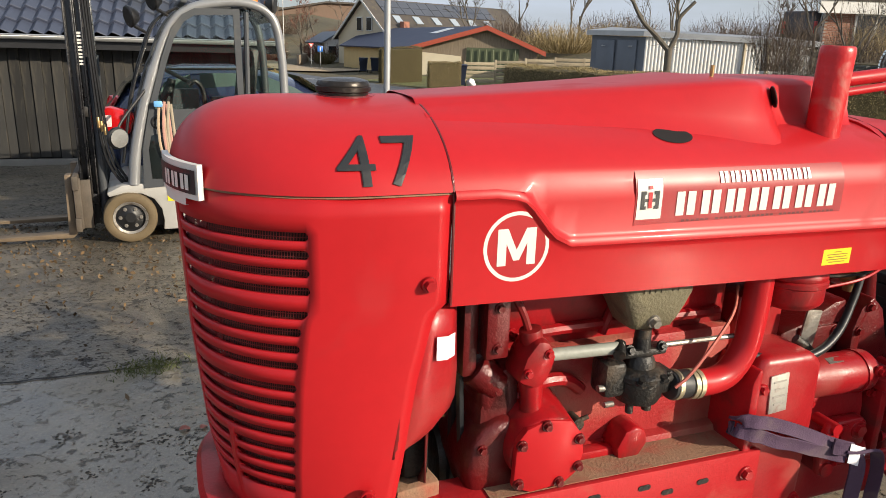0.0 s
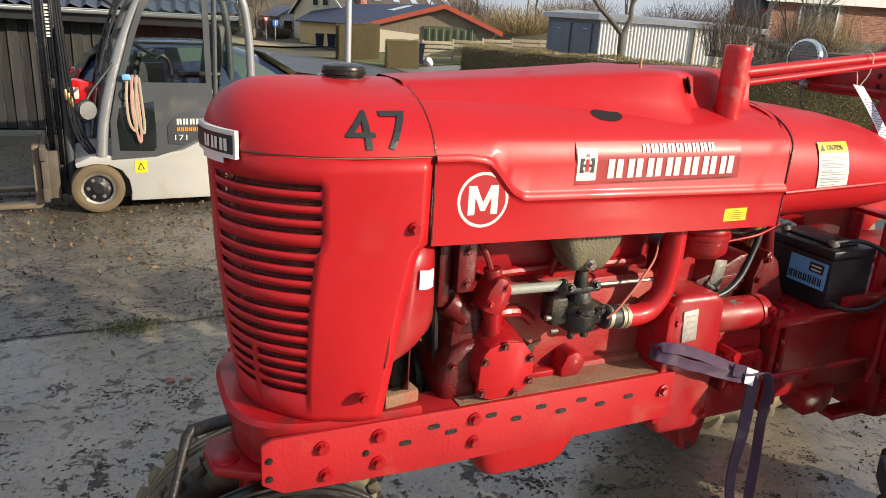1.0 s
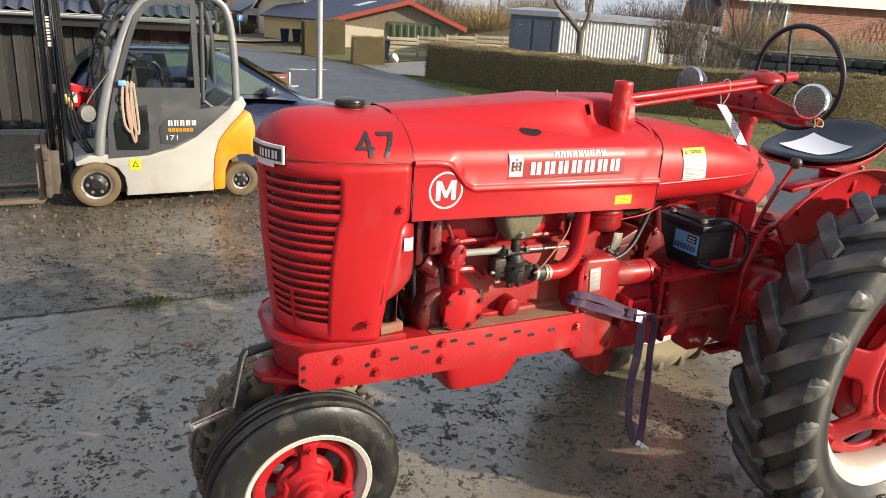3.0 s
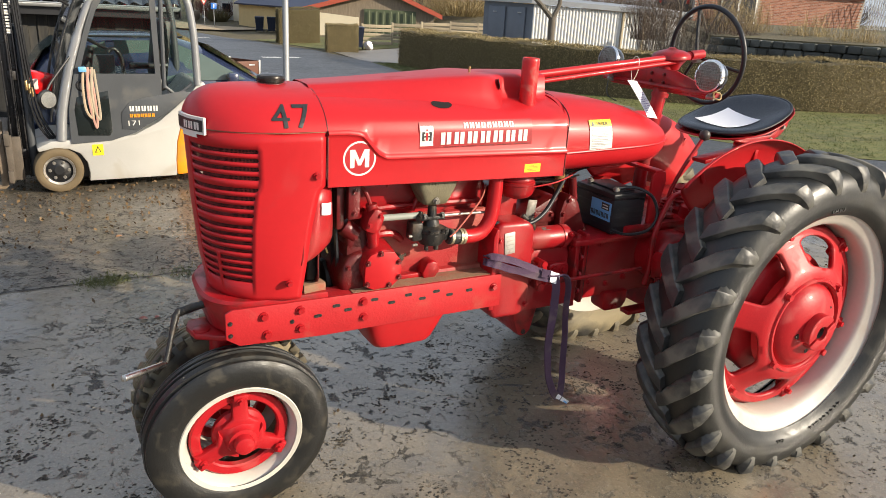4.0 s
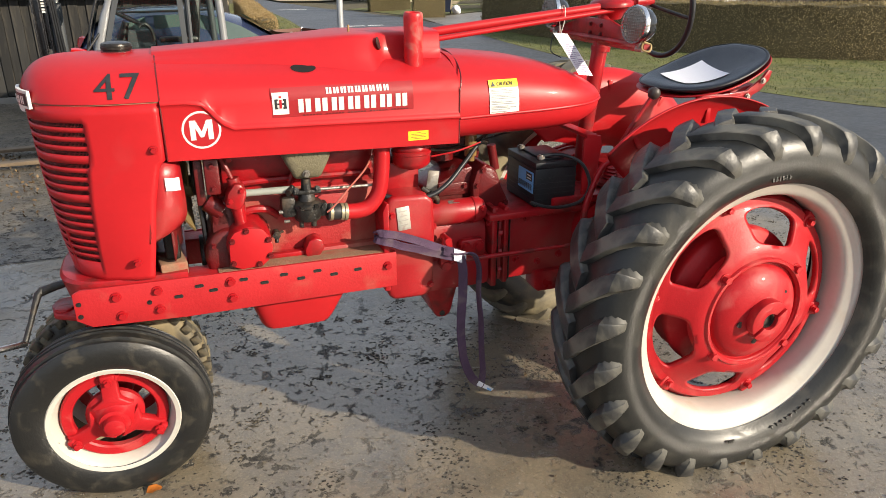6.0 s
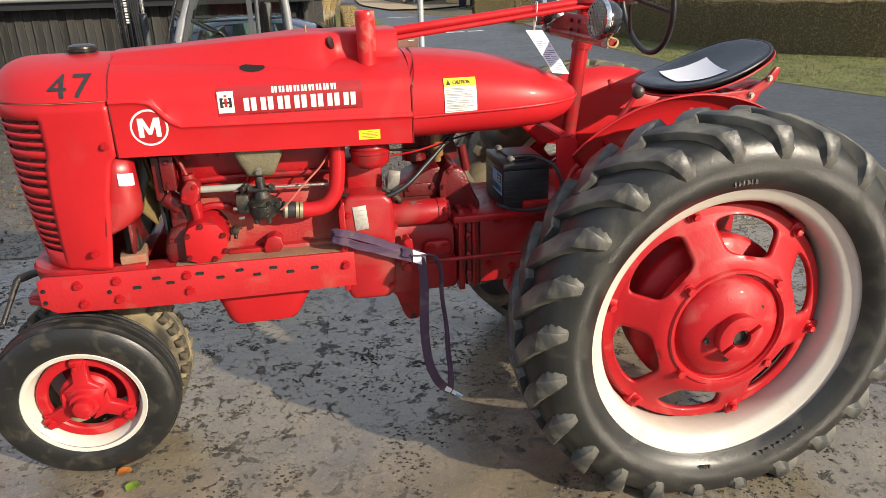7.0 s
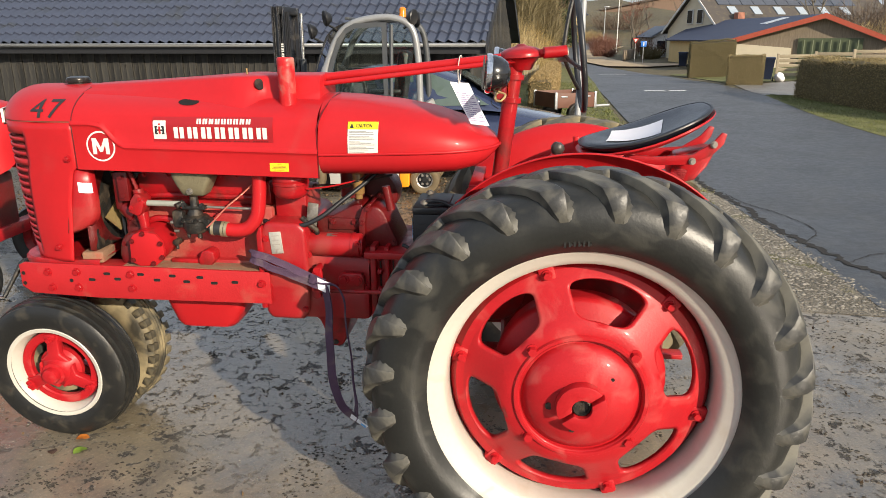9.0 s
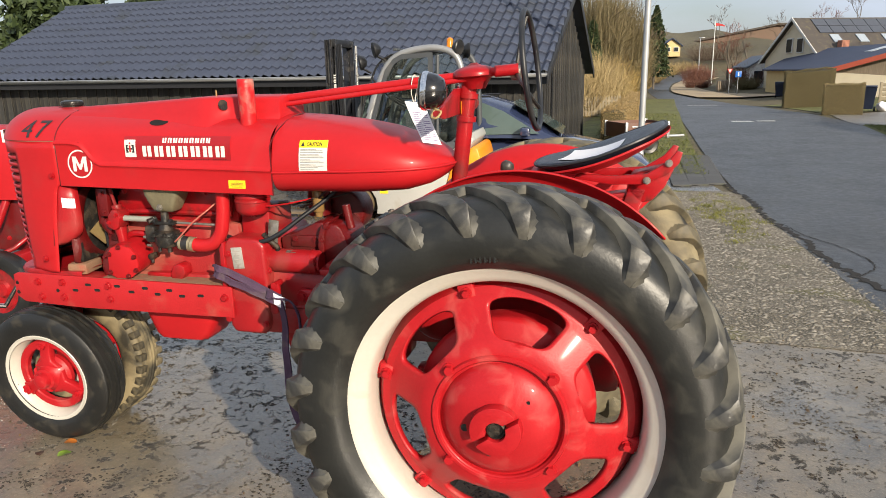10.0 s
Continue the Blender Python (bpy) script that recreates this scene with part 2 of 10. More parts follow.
# grimy red, darkened further so its colour holds the engine bay's shade
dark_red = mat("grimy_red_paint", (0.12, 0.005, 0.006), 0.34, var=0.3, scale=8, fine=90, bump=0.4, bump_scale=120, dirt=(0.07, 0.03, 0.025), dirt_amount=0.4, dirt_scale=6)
rail_red = mat("rail_paint", (0.40, 0.016, 0.02), 0.42, var=0.14, scale=10, fine=150, bump=0.25, bump_scale=120, dirt=(0.33, 0.10, 0.07), dirt_amount=0.14, dirt_scale=9, spec=0.32)
rust_dust = mat("rusty_dust", (0.26, 0.15, 0.09), 0.85, var=0.3, scale=12, fine=160, bump=0.5, dirt=(0.35, 0.06, 0.04), dirt_amount=0.35, dirt_scale=10)
stub_red = mat("flaking_red_paint", (0.5, 0.012, 0.015), 0.36, var=0.15, scale=10, bump=0.4, bump_scale=60, dirt=(0.36, 0.25, 0.19), dirt_amount=0.34, dirt_scale=14)
rubber = mat("tyre_rubber", (0.036, 0.036, 0.035), 0.42, var=0.5, scale=11, fine=90, bump=0.35, bump_scale=60, dirt=(0.165, 0.155, 0.125), dirt_amount=0.50, dirt_scale=9, rough_var=0.3)
rubber_side = mat("tyre_sidewall_rubber", (0.016, 0.0165, 0.0155), 0.38, var=0.35, scale=7, fine=80, bump=0.15, bump_scale=90, dirt=(0.055, 0.052, 0.042), dirt_amount=0.32, dirt_scale=9)
rubber_front = mat("front_tyre_rubber", (0.014, 0.014, 0.0135), 0.38, var=0.3, scale=6, bump=0.2, dirt=(0.065, 0.056, 0.040), dirt_amount=0.26, dirt_scale=14, stretch=(1, 3, 1))
rubber_dusty = mat("dusty_front_tyre", (0.040, 0.036, 0.027), 0.55, var=0.4, scale=6, bump=0.3, dirt=(0.26, 0.21, 0.12), dirt_amount=0.7, dirt_scale=7)
rubber_mud = mat("muddy_tyre_rubber", (0.028, 0.027, 0.024), 0.55, var=0.3, scale=6, bump=0.3, dirt=(0.24, 0.20, 0.12), dirt_amount=0.8, dirt_scale=4)
cream = mat("cream_rim_paint", (0.53, 0.50, 0.44), 0.35, var=0.08, scale=5, fine=60, bump=0.08, dirt=(0.45, 0.38, 0.28), dirt_amount=0.12, dirt_scale=9)
black_vinyl = mat("black_vinyl", (0.011, 0.015, 0.025), 0.32, var=0.2, scale=8, fine=200, bump=0.25, bump_scale=220)
black_plastic = mat("black_plastic", (0.014, 0.015, 0.018), 0.42, var=0.2, scale=10, bump=0.15, dirt=(0.07, 0.065, 0.06), dirt_amount=0.2)
black_iron = mat("oily_black_iron", (0.018, 0.017, 0.016), 0.42, metal=0.2, var=0.4, scale=20, bump=0.6, bump_scale=140, dirt=(0.10, 0.07, 0.045), dirt_amount=0.4, dirt_scale=18)
bare_iron = mat("worn_bare_iron", (0.32, 0.30, 0.27), 0.45, metal=0.7, var=0.35, scale=18, bump=0.4, dirt=(0.09, 0.06, 0.04), dirt_amount=0.45, dirt_scale=16)
steel = mat("polished_steel", (0.62, 0.60, 0.57), 0.28, metal=1.0, var=0.1, scale=20, bump=0.1)
chrome = mat("chrome", (0.75, 0.75, 0.76), 0.12, metal=1.0, var=0.05, bump=0.03)
olive_cast = mat("olive_grey_casting", (0.16, 0.14, 0.085), 0.6, var=0.25, scale=12, bump=0.6, bump_scale=150, dirt=(0.06, 0.05, 0.035), dirt_amount=0.3, dirt_scale=12)
grey_tube = mat("grey_green_tube", (0.30, 0.31, 0.27), 0.45, var=0.15, bump=0.2, dirt=(0.1, 0.09, 0.07), dirt_amount=0.2, dirt_scale=20)
cap_dark = mat("worn_cap_metal", (0.035, 0.030, 0.026), 0.3, metal=0.6, var=0.4, scale=30, bump=0.3, dirt=(0.3, 0.26, 0.2), dirt_amount=0.2, dirt_scale=25)
white_print = mat("white_print", (0.68, 0.66, 0.61), 0.4, var=0.05, bump=0.0)
black_print = mat("black_print", (0.02, 0.021, 0.022), 0.4, var=0.15, bump=0.0, dirt=(0.07, 0.06, 0.05), dirt_amount=0.2, dirt_scale=20)
red_print = mat("red_print", (0.42, 0.010, 0.014), 0.4, var=0.08, bump=0.0)
yellow_print = mat("yellow_print", (0.85, 0.62, 0.02), 0.4, var=0.05, bump=0.0)
blue_print = mat("blue_print", (0.16, 0.42, 0.75), 0.4, var=0.05, bump=0.0)
paper = mat("paper", (0.80, 0.80, 0.84), 0.6, var=0.04, bump=0.05)
strap_cloth = mat("purple_webbing", (0.075, 0.04, 0.078), 0.85, var=0.3, scale=14, fine=300, bump=0.5, bump_scale=350, dirt=(0.2, 0.16, 0.14), dirt_amount=0.25, dirt_scale=12)
brass = mat("brass", (0.45, 0.31, 0.14), 0.4, metal=0.9, var=0.2, bump=0.2)
lens_glass = mat("lamp_lens", (0.26, 0.24, 0.21), 0.14, metal=0.45, var=0.2, scale=30, bump=0.2)

# ---- ground ----
def lerp_table(t, v):
    for (a, za), (b, zb) in zip(t, t[1:]):
        if v <= b:
            return za + (zb - za) * max(0.0, (v - a) / (b - a))
    return t[-1][1]


def level(x, y):
    """Height of the ground: a yard that leans a little, a road, a far slope."""
    z = lerp_table(((-3.5, -0.063), (2.3, 0.0), (5, -0.06), (9.5, -0.12), (28, -0.15), (42, -0.45), (75, -0.3), (97, 1.0), (110, 1.7), (200, 9.0), (420, 16.0)), y)
    if y > 97 and x > 30:
        z *= max(0.15, 1 - (x - 30) / 35)
    if y > 12 and x > 10:
        z += min(1.0, (x - 10) / 6) * lerp_table(((12, 0.0), (20, 0.35), (60, 0.5)), y)
    if y > 97 and x < 24:
        z += 2.0 * min(1.0, (y - 97) / 7) * min(1.0, (24 - x) / 8)
    if x > 20 and y > 14:
        z += min(1.0, (x - 20) / 9) * min(1.0, (y - 14) / 8) * 1.7
    return z


def ground_mat(name, tones, pits=0.0, wet=0.0, scale=1.0, stones=0.0, bump=0.6, moss=0.0):
    """Soil, concrete and asphalt: tones dark to light, dark pits, wet patches, stones, moss."""
    m = bpy.data.materials.new(name)
    m.use_nodes = True
    nt = m.node_tree
    n, l = nt.nodes, nt.links
    p = n["Principled BSDF"]
    co = n.new("ShaderNodeTexCoord")

    def noise_tex(s, d=6.0, dist=0.0, rough=0.55):
        t = n.new("ShaderNodeTexNoise")
        t.inputs["Scale"].default_value, t.inputs["Detail"].default_value = s * scale, d
        t.inputs["Distortion"].default_value, t.inputs["Roughness"].default_value = dist, rough
        l.new(co.outputs["Object"], t.inputs["Vector"])
        return t.outputs["Fac"]

    def ramp(src, a, b, ca=(0, 0, 0), cb=(1, 1, 1)):
        r = n.new("ShaderNodeValToRGB")
        r.color_ramp.elements[0].position, r.color_ramp.elements[1].position = a, b
        r.color_ramp.elements[0].color, r.color_ramp.elements[1].color = (*ca, 1), (*cb, 1)
        l.new(src, r.inputs["Fac"])
        return r.outputs["Color"]

    def mix(f, a, b):
        x = n.new("ShaderNodeMix")
        x.data_type = "RGBA"
        for k, v in (("Factor", f), ("A", a), ("B", b)):
            if isinstance(v, tuple):
                x.inputs[k].default_value = (*v, 1)
            elif isinstance(v, float):
                x.inputs[k].default_value = v
            else:
                l.new(v, x.inputs[k])
        return x.outputs["Result"]

    def ops(op, a, b):
        t = n.new("ShaderNodeMath")
        t.operation = op
        for i, v in enumerate((a, b)):
            if isinstance(v, (int, float)):
                t.inputs[i].default_value = v
            else:
                l.new(v, t.inputs[i])
        return t.outputs[0]

    base = mix(ramp(noise_tex(0.55, 5, 0.4), 0.35, 0.65), tones[0], tones[1])
    base = mix(ramp(noise_tex(3.1, 6, 0.3), 0.42, 0.70), base, tones[2])
    grain = noise_tex(85, 3, 0, 0.7)
    base = mix(ops("MULTIPLY", ramp(grain, 0.50, 0.80), 0.4 if pits else 1.0), base, tuple(min(1, c * 1.9) for c in tones[2]))
    base = mix(ops("MULTIPLY", ramp(noise_tex(38, 4), 0.55, 0.72), 0.3 if pits else 0.6), base, tuple(c * 0.45 for c in tones[0]))
    height = ops("MULTIPLY", grain, 0.15 if pits else 0.35)
    if pits:
        patch = ramp(noise_tex(1.3, 5, 0.5), 0.40, 0.56)
        crumb = ramp(noise_tex(70, 5, 0.3, 0.7), 0.38, 0.62)
        large = ramp(noise_tex(6.5, 8, 0.25, 0.68), 0.632 - 0.02 * pits, 0.650 - 0.02 * pits)
        small = ramp(noise_tex(19, 6, 0.2, 0.66), 0.600 - 0.02 * pits, 0.620 - 0.02 * pits)
        tiny = ramp(noise_tex(52, 4, 0.0, 0.6), 0.65, 0.68)
        pit = ops("MAXIMUM", ops("MULTIPLY", large, ops("ADD", 0.45, ops("MULTIPLY", patch, 0.55))), ops("MAXIMUM", ops("MULTIPLY", small, ops("ADD", 0.05, ops("MULTIPLY", patch, 0.95))), ops("MULTIPLY", ops("MULTIPLY", tiny, patch), 0.6)))
        base = mix(ops("MULTIPLY", pit, ops("ADD", 0.62, ops("MULTIPLY", crumb, 0.36))), base, tuple(c * 0.07 for c in tones[0]))
        height = ops("SUBTRACT", height, ops("MULTIPLY", pit, ops("ADD", 1.3, ops("MULTIPLY", crumb, 1.0))))
        height = ops("ADD", height, ops("MULTIPLY", noise_tex(9, 4, 0, 0.55), 0.8))
    if stones:
        v = n.new("ShaderNodeTexVoronoi")
        v.inputs["Scale"].default_value = 46 * scale
        l.new(co.outputs["Object"], v.inputs["Vector"])
        st = ramp(v.outputs["Distance"], 0.25, 0.5, (1, 1, 1), (0, 0, 0))
        base = mix(ops("MULTIPLY", st, stones * 0.6), base, mix(v.outputs["Color"], tones[1], tuple(min(1, c * 1.6) for c in tones[2])))
        height = ops("ADD", height, ops("MULTIPLY", st, stones))
    if moss:
        base = mix(ops("MULTIPLY", ramp(noise_tex(1.6, 7, 0.8), 0.60 - moss * 0.12, 0.70), 0.85), base, (0.13, 0.125, 0.025))
    if wet:
        w = ops("MULTIPLY", ramp(noise_tex(0.8, 5, 0.7), 0.30, 0.56), wet)
        damp = n.new("ShaderNodeMix")
        damp.data_type, damp.blend_type = "RGBA", "MULTIPLY"
        l.new(ops("MULTIPLY", w, 0.8), damp.inputs["Factor"])
        l.new(base, damp.inputs["A"])
        damp.inputs["B"].default_value = (0.80, 0.82, 0.84, 1)
        base = damp.outputs["Result"]
        rr = ops("SUBTRACT", 0.48, ops("MULTIPLY", w, 0.34))
        p.inputs["Specular IOR Level"].default_value = 0.8
        rr = ops("ADD", rr, ops("MULTIPLY", ramp(noise_tex(14, 4), 0.35, 0.7), 0.14))
        if pits:
            rr = ops("ADD", rr, ops("MULTIPLY", pit, 0.4))
            film = ops("MULTIPLY", ops("ADD", 0.25, ops("MULTIPLY", w, 0.75)), ops("SUBTRACT", 1.0, pit))
            l.new(ops("MULTIPLY", film, 0.5), p.inputs["Coat Weight"])
            p.inputs["Coat Roughness"].default_value = 0.22
        l.new(rr, p.inputs["Roughness"])
    else:
        p.inputs["Roughness"].default_value = 0.9
    l.new(base, p.inputs["Base Color"])
    b = n.new("ShaderNodeBump")
    b.inputs["Strength"].default_value, b.inputs["Distance"].default_value = bump, 0.012
    l.new(height, b.inputs["Height"])
    l.new(b.outputs["Normal"], p.inputs["Normal"])
    return m


slab_mat = ground_mat("wet_pitted_concrete", ((0.122, 0.112, 0.096), (0.225, 0.182, 0.120), (0.285, 0.232, 0.155)), pits=1.0, wet=1.0, bump=0.75)
dirt_mat = ground_mat("muddy_gravel", ((0.080, 0.072, 0.060), (0.135, 0.116, 0.086), (0.20, 0.165, 0.115)), pits=2.0, wet=0.7, scale=1.3, stones=0.2, bump=1.0)
road_mat = ground_mat("asphalt", ((0.030, 0.032, 0.035), (0.043, 0.044, 0.046), (0.060, 0.059, 0.056)), wet=0.22, scale=0.9, bump=0.5)
gravel_mat = ground_mat("mossy_gravel", ((0.085, 0.074, 0.055), (0.15, 0.130, 0.095), (0.23, 0.20, 0.155)), stones=1.0, bump=1.0, moss=0.3)
soil_mat = ground_mat("winter_soil", ((0.06, 0.052, 0.026), (0.10, 0.085, 0.046), (0.135, 0.108, 0.06)), bump=0.8, moss=0.25)
grass_mat = ground_mat("winter_lawn", ((0.050, 0.056, 0.018), (0.115, 0.135, 0.026), (0.17, 0.155, 0.05)), bump=1.0, scale=1.2)
drive_mat = ground_mat("pale_driveway", ((0.15, 0.13, 0.11), (0.20, 0.18, 0.15), (0.24, 0.22, 0.19)), stones=0.4, wet=0.2)


def spread(name, left, right, lift, material, label, category, steps=10, cross=10, kind="structure"):
    """A sheet between two edge lines, laid over the ground."""
    bm = B()
    A, C = smooth_path([(*p, 0) for p in left], steps), smooth_path([(*p, 0) for p in right], steps)
    rows = []
    for a, c in zip(A, C):
        row = []
        for j in range(cross + 1):
            q = a.lerp(c, j / cross)
            row.append((q.x, q.y, level(q.x, q.y) + lift))
        rows.append(row)
    grid(bm, rows)
    return tagged(part(name, bm, material, smooth=True, sharp=80), label, category, kind=kind)


gb = B()
xs = [-600, -300, -150, -80, -50] + [-40 + 2.5 * i for i in range(33)] + [50, 80, 150, 300, 600]
ys = [-600, -300, -100, -40, -20, -10, -5, -3.5, 0, 2.3, 3.5, 5, 7, 9.5] + [12 + 2 * i for i in range(20)] + [56, 64, 75, 85, 95, 110, 130, 160, 200, 260, 340, 420, 600]
grid(gb, [[(x, y, level(x, y) - 0.012) for y in ys] for x in xs])
tagged(part("ground", gb, soil_mat, sharp=80), "winter soil and rough grass reaching to the horizon", "ground", kind="structure")
spread("yard_slab", [(-16, -14), (-16, -3.5), (-16, 3.13)], [(18, -14), (18, -3.5), (18, 1.7)], 0.0, slab_mat,
       "wet pitted grey concrete yard with dark crumbling holes", "pavement", 12, 24)
spread("yard_dirt", [(-16, 3.12), (-16, 6), (-16, 10.2)], [(2.3, 2.35), (2.3, 6), (2.1, 10.2)], -0.004, dirt_mat,
       "muddy brown gravel yard strewn with leaf litter", "ground", 10, 16)
spread("gravel_patch", [(0.75, 1.80), (0.95, 4.5), (1.1, 6.5), (1.15, 8.3)], [(2.34, 1.62), (2.36, 4.5), (2.36, 6.5), (2.4, 8.3)], 0.003, gravel_mat,
       "pale gravel verge grown with moss and yellow grass", "gravel", 8, 8)
spread("road", [(2.3, 1.66), (2.35, 5), (2.4, 8.5), (2.7, 14), (3.2, 21.2), (3.88, 31.5), (4.7, 44), (4.75, 53), (5.25, 67), (7.2, 84.6), (9.75, 92), (13.3, 96)],
       [(14.0, 1.66), (8.6, 3.4), (7.2, 7.5), (7.3, 14), (8.5, 22), (8.6, 32), (8.7, 40), (7.5, 50), (6.67, 60.3), (7.9, 75), (9.5, 82.6), (13.0, 87)], 0.006, road_mat,
       "worn grey asphalt road with damp patches", "road", 8, 12)
spread("grass_verge", [(14.0, 1.8), (8.6, 3.45), (7.2, 7.5), (7.3, 14), (8.5, 22)], [(20, 5.0), (15.6, 8.4), (12.6, 10.2), (10.6, 13.5), (9.8, 21.5)], 0.012, grass_mat,
       "short winter grass verge along the road", "grass", 8, 8)
spread("garden_lawn", [(-0.6, 10.5), (-0.4, 18), (0.6, 30), (2.0, 50)], [(2.3, 9.9), (2.6, 15), (3.75, 28), (5.8, 50)], 0.008, grass_mat,
       "green garden lawn beside the road", "grass", 8, 8)
spread("driveway", [(8.4, 21.8), (8.6, 24), (9.2, 27.5)], [(16, 21), (16, 24), (16, 28)], 0.015, drive_mat, "pale gravel driveway opening", "driveway", 6, 6)
spread("lawn_strip", [(9.2, 28.2), (9.4, 33), (9.4, 40)], [(15, 28.2), (16, 33), (16, 40)], 0.012, grass_mat, "green lawn in front of the garage", "grass", 6, 6)

# ---- tractor ----
tractor = thing("tractor", "red vintage row-crop tractor with cream wheel rims, parked on wet concrete", "tractor")
STAND = pose(0.038, 0.015, -0.025, 0.62, -0.06, -2.07)   # how the tractor stands in the yard
tractor.matrix_basis = STAND
SIDE, SEAM = 0.269, 1.45


def crown(x):
    """Height of the hood's crown above the side."""
    return lerp_table(((-2.2, 0.15), (-2.0, 0.148), (-1.0, 0.113), (-0.9, 0.11)), x)


def hood_at(x, z, lift=0.0):
    """A place on the near side of the hood."""
    s = min(0.999, max(0.0, (z - SEAM) / crown(x)))
    c = math.sqrt(1 - s * s)
    nn = Vector((0, -c / SIDE, s / crown(x))).normalized()
    return Vector((x, -SIDE * c, z if s > 0 else z)) + nn * lift


def hood_bottom(x):
    return lerp_table(((-2.0, 1.282), (-1.0, 1.262)), x)


def bolts(places, r, h, material, parent, name="bolt"):
    """Hexagon bolts, each an object on one mesh."""
    first = None
    for p, d in places:
        m = Matrix.Translation(p) @ frame_of(d)
        if first is None:
            first = part(name, bolt(B(), (0, 0, 0), (0, 0, 1), r, h), material, parent)
            first.matrix_basis = m
        else:
            again(first, m, parent)


# hood, with the stepped side line
def hood_section(x, sgn=1):
    h = crown(x)
    crease = lerp_table(((-2.01, 1.462), (-1.90, 1.462), (-1.865, 1.45), (-1.815, 1.39), (-1.78, 1.372), (-1.0, 1.358)), x)
    pts = [(-SIDE + 0.012, hood_bottom(x) - 0.004), (-SIDE - 0.0, hood_bottom(x)), (-SIDE - 0.001, hood_bottom(x) + 0.03), (-SIDE - 0.001, crease - 0.014),
           (-SIDE - 0.003, crease - 0.007), (-SIDE - 0.009, crease - 0.001), (-SIDE - 0.009, crease + 0.006), (-SIDE - 0.004, crease + 0.013)]
    if crease < SEAM - 0.02:
        pts += [(-SIDE, crease + 0.02), (-SIDE, SEAM - 0.004)]
    else:
        pts += [(-SIDE * math.cos(0.12), SEAM + 0.12 * h), (-SIDE * math.cos(0.2), SEAM + math.sin(0.2) * h)]
    for i in range(1, 17):
        a = max(0.22, 0.0) + (math.pi / 2 - 0.22) * i / 16
        pts.append((-SIDE * math.cos(a), SEAM + math.sin(a) * h))
    return pts


bm = B()
hx = [-1.992, -1.988, -1.96, -1.92, -1.885, -1.87, -1.855, -1.84, -1.825, -1.81, -1.795, -1.78, -1.765, -1.74, -1.65, -1.5, -1.3, -1.15, -1.02, -1.004, -1.0]
rows = []
for x in hx:
    half = hood_section(x)
    rows.append([(x, y, z) for y, z in half] + [(x, -y, z) for y, z in half[-2::-1]])
grid(bm, rows)
hood = part("hood", bm, hood_red, tractor, "red sheet-metal hood with stepped side crease")

# raised ridge along the hood's top
bm = B()
rows = []
for x, wt, wb, zt, e in ((-2.0, 0.085, 0.15, 1.602, 0), (-1.8, 0.095, 0.155, 1.613, 0), (-1.6, 0.11, 0.165, 1.626, 0), (-1.45, 0.13, 0.185, 1.636, 0), (-1.36, 0.15, 0.205, 1.642, 0),
                         (-1.31, 0.146, 0.212, 1.642, 0), (-1.288, 0.134, 0.205, 1.641, 0), (-1.268, 0.118, 0.182, 1.641, 0), (-1.25, 0.109, 0.152, 1.642, 0), (-1.23, 0.106, 0.135, 1.643, 0), (-1.1, 0.104, 0.13, 1.643, 0), (-1.022, 0.10, 0.128, 1.643, 0), (-1.018, 0.095, 0.12, 1.638, 0)):
    def under(y):
        return SEAM + crown(x) * math.sqrt(max(0, 1 - (y / SIDE) ** 2))
    half = [(-wb - 0.012, under(wb + 0.012) - 0.004), (-wb, under(wb) + 0.003), (-(wb * 0.6 + wt * 0.4), under(wb) + (zt - under(wb)) * 0.35), (-(wt + 0.012), zt - 0.014), (-wt, zt - 0.005), (-wt * 0.85, zt - 0.001), (-wt * 0.4, zt), (0, zt)]
    rows.append([(x, y, z) for y, z in half] + [(x, -y, z) for y, z in half[-2::-1]])
vs = grid(bm, rows)
bm.faces.new(vs[-1])
part("hood_ridge", bm, hood_red, tractor, sharp=50)
bm = B()
lathe(bm, [(0, 0), (0.022, 0), (0.022, 0.002), (0, 0.002)], (-1.2585, -0.142, 1.608), (1, -0.55, 0.3), 20)
part("duct_hole", bm, black_iron, tractor, "dark round opening behind the ridge")

# oval opening in the hood's top
bm = B()
pts = []
for i in range(28):
    a = 2 * math.pi * i / 28
    x, y = -1.532 + 0.042 * math.cos(a), -0.192 + 0.022 * math.sin(a)
    z = SEAM + crown(x) * math.sqrt(1 - (y / SIDE) ** 2)
    pts.append((x, y, z + 0.0015))
ngon(bm, pts)
part("hood_opening", bm, mat("unlit_inside", (0.004, 0.003, 0.003), 0.9, var=0.1, bump=0), tractor, "dark oval opening", smooth=False)


# grille shell: rounded nose, louvre slots, dome
NX, NA = -2.10, 0.302


def nose(u, z):
    """Half plan of the nose: u 0 on the rear edge, 1 at the front middle."""
    taper = lerp_table(((0.89, 0.05), (1.0, 0.03), (1.2, 0.012), (1.47, 0.0), (1.7, 0.0)), z)
    b, a = SIDE - 0.002 - taper * 0.25, NA - taper
    straight = NX - rear_edge(z)
    L0, L1 = abs(straight), 0.455
    d = u * (L0 + L1)
    if d < L0:
        return Vector((rear_edge(z) - d, -b, z))
    a1 = (d - L0) / L1 * math.pi / 2
    ex = 2 / 2.12
    return Vector((NX - a * math.sin(a1) ** ex, -b * max(0.0, math.cos(a1)) ** ex, z))


def rear_edge(z):
    return lerp_table(((0.88, -2.085), (1.0, -2.066), (1.15, -2.045), (1.27, -2.018), (1.29, -1.995), (1.6, -1.994)), z)


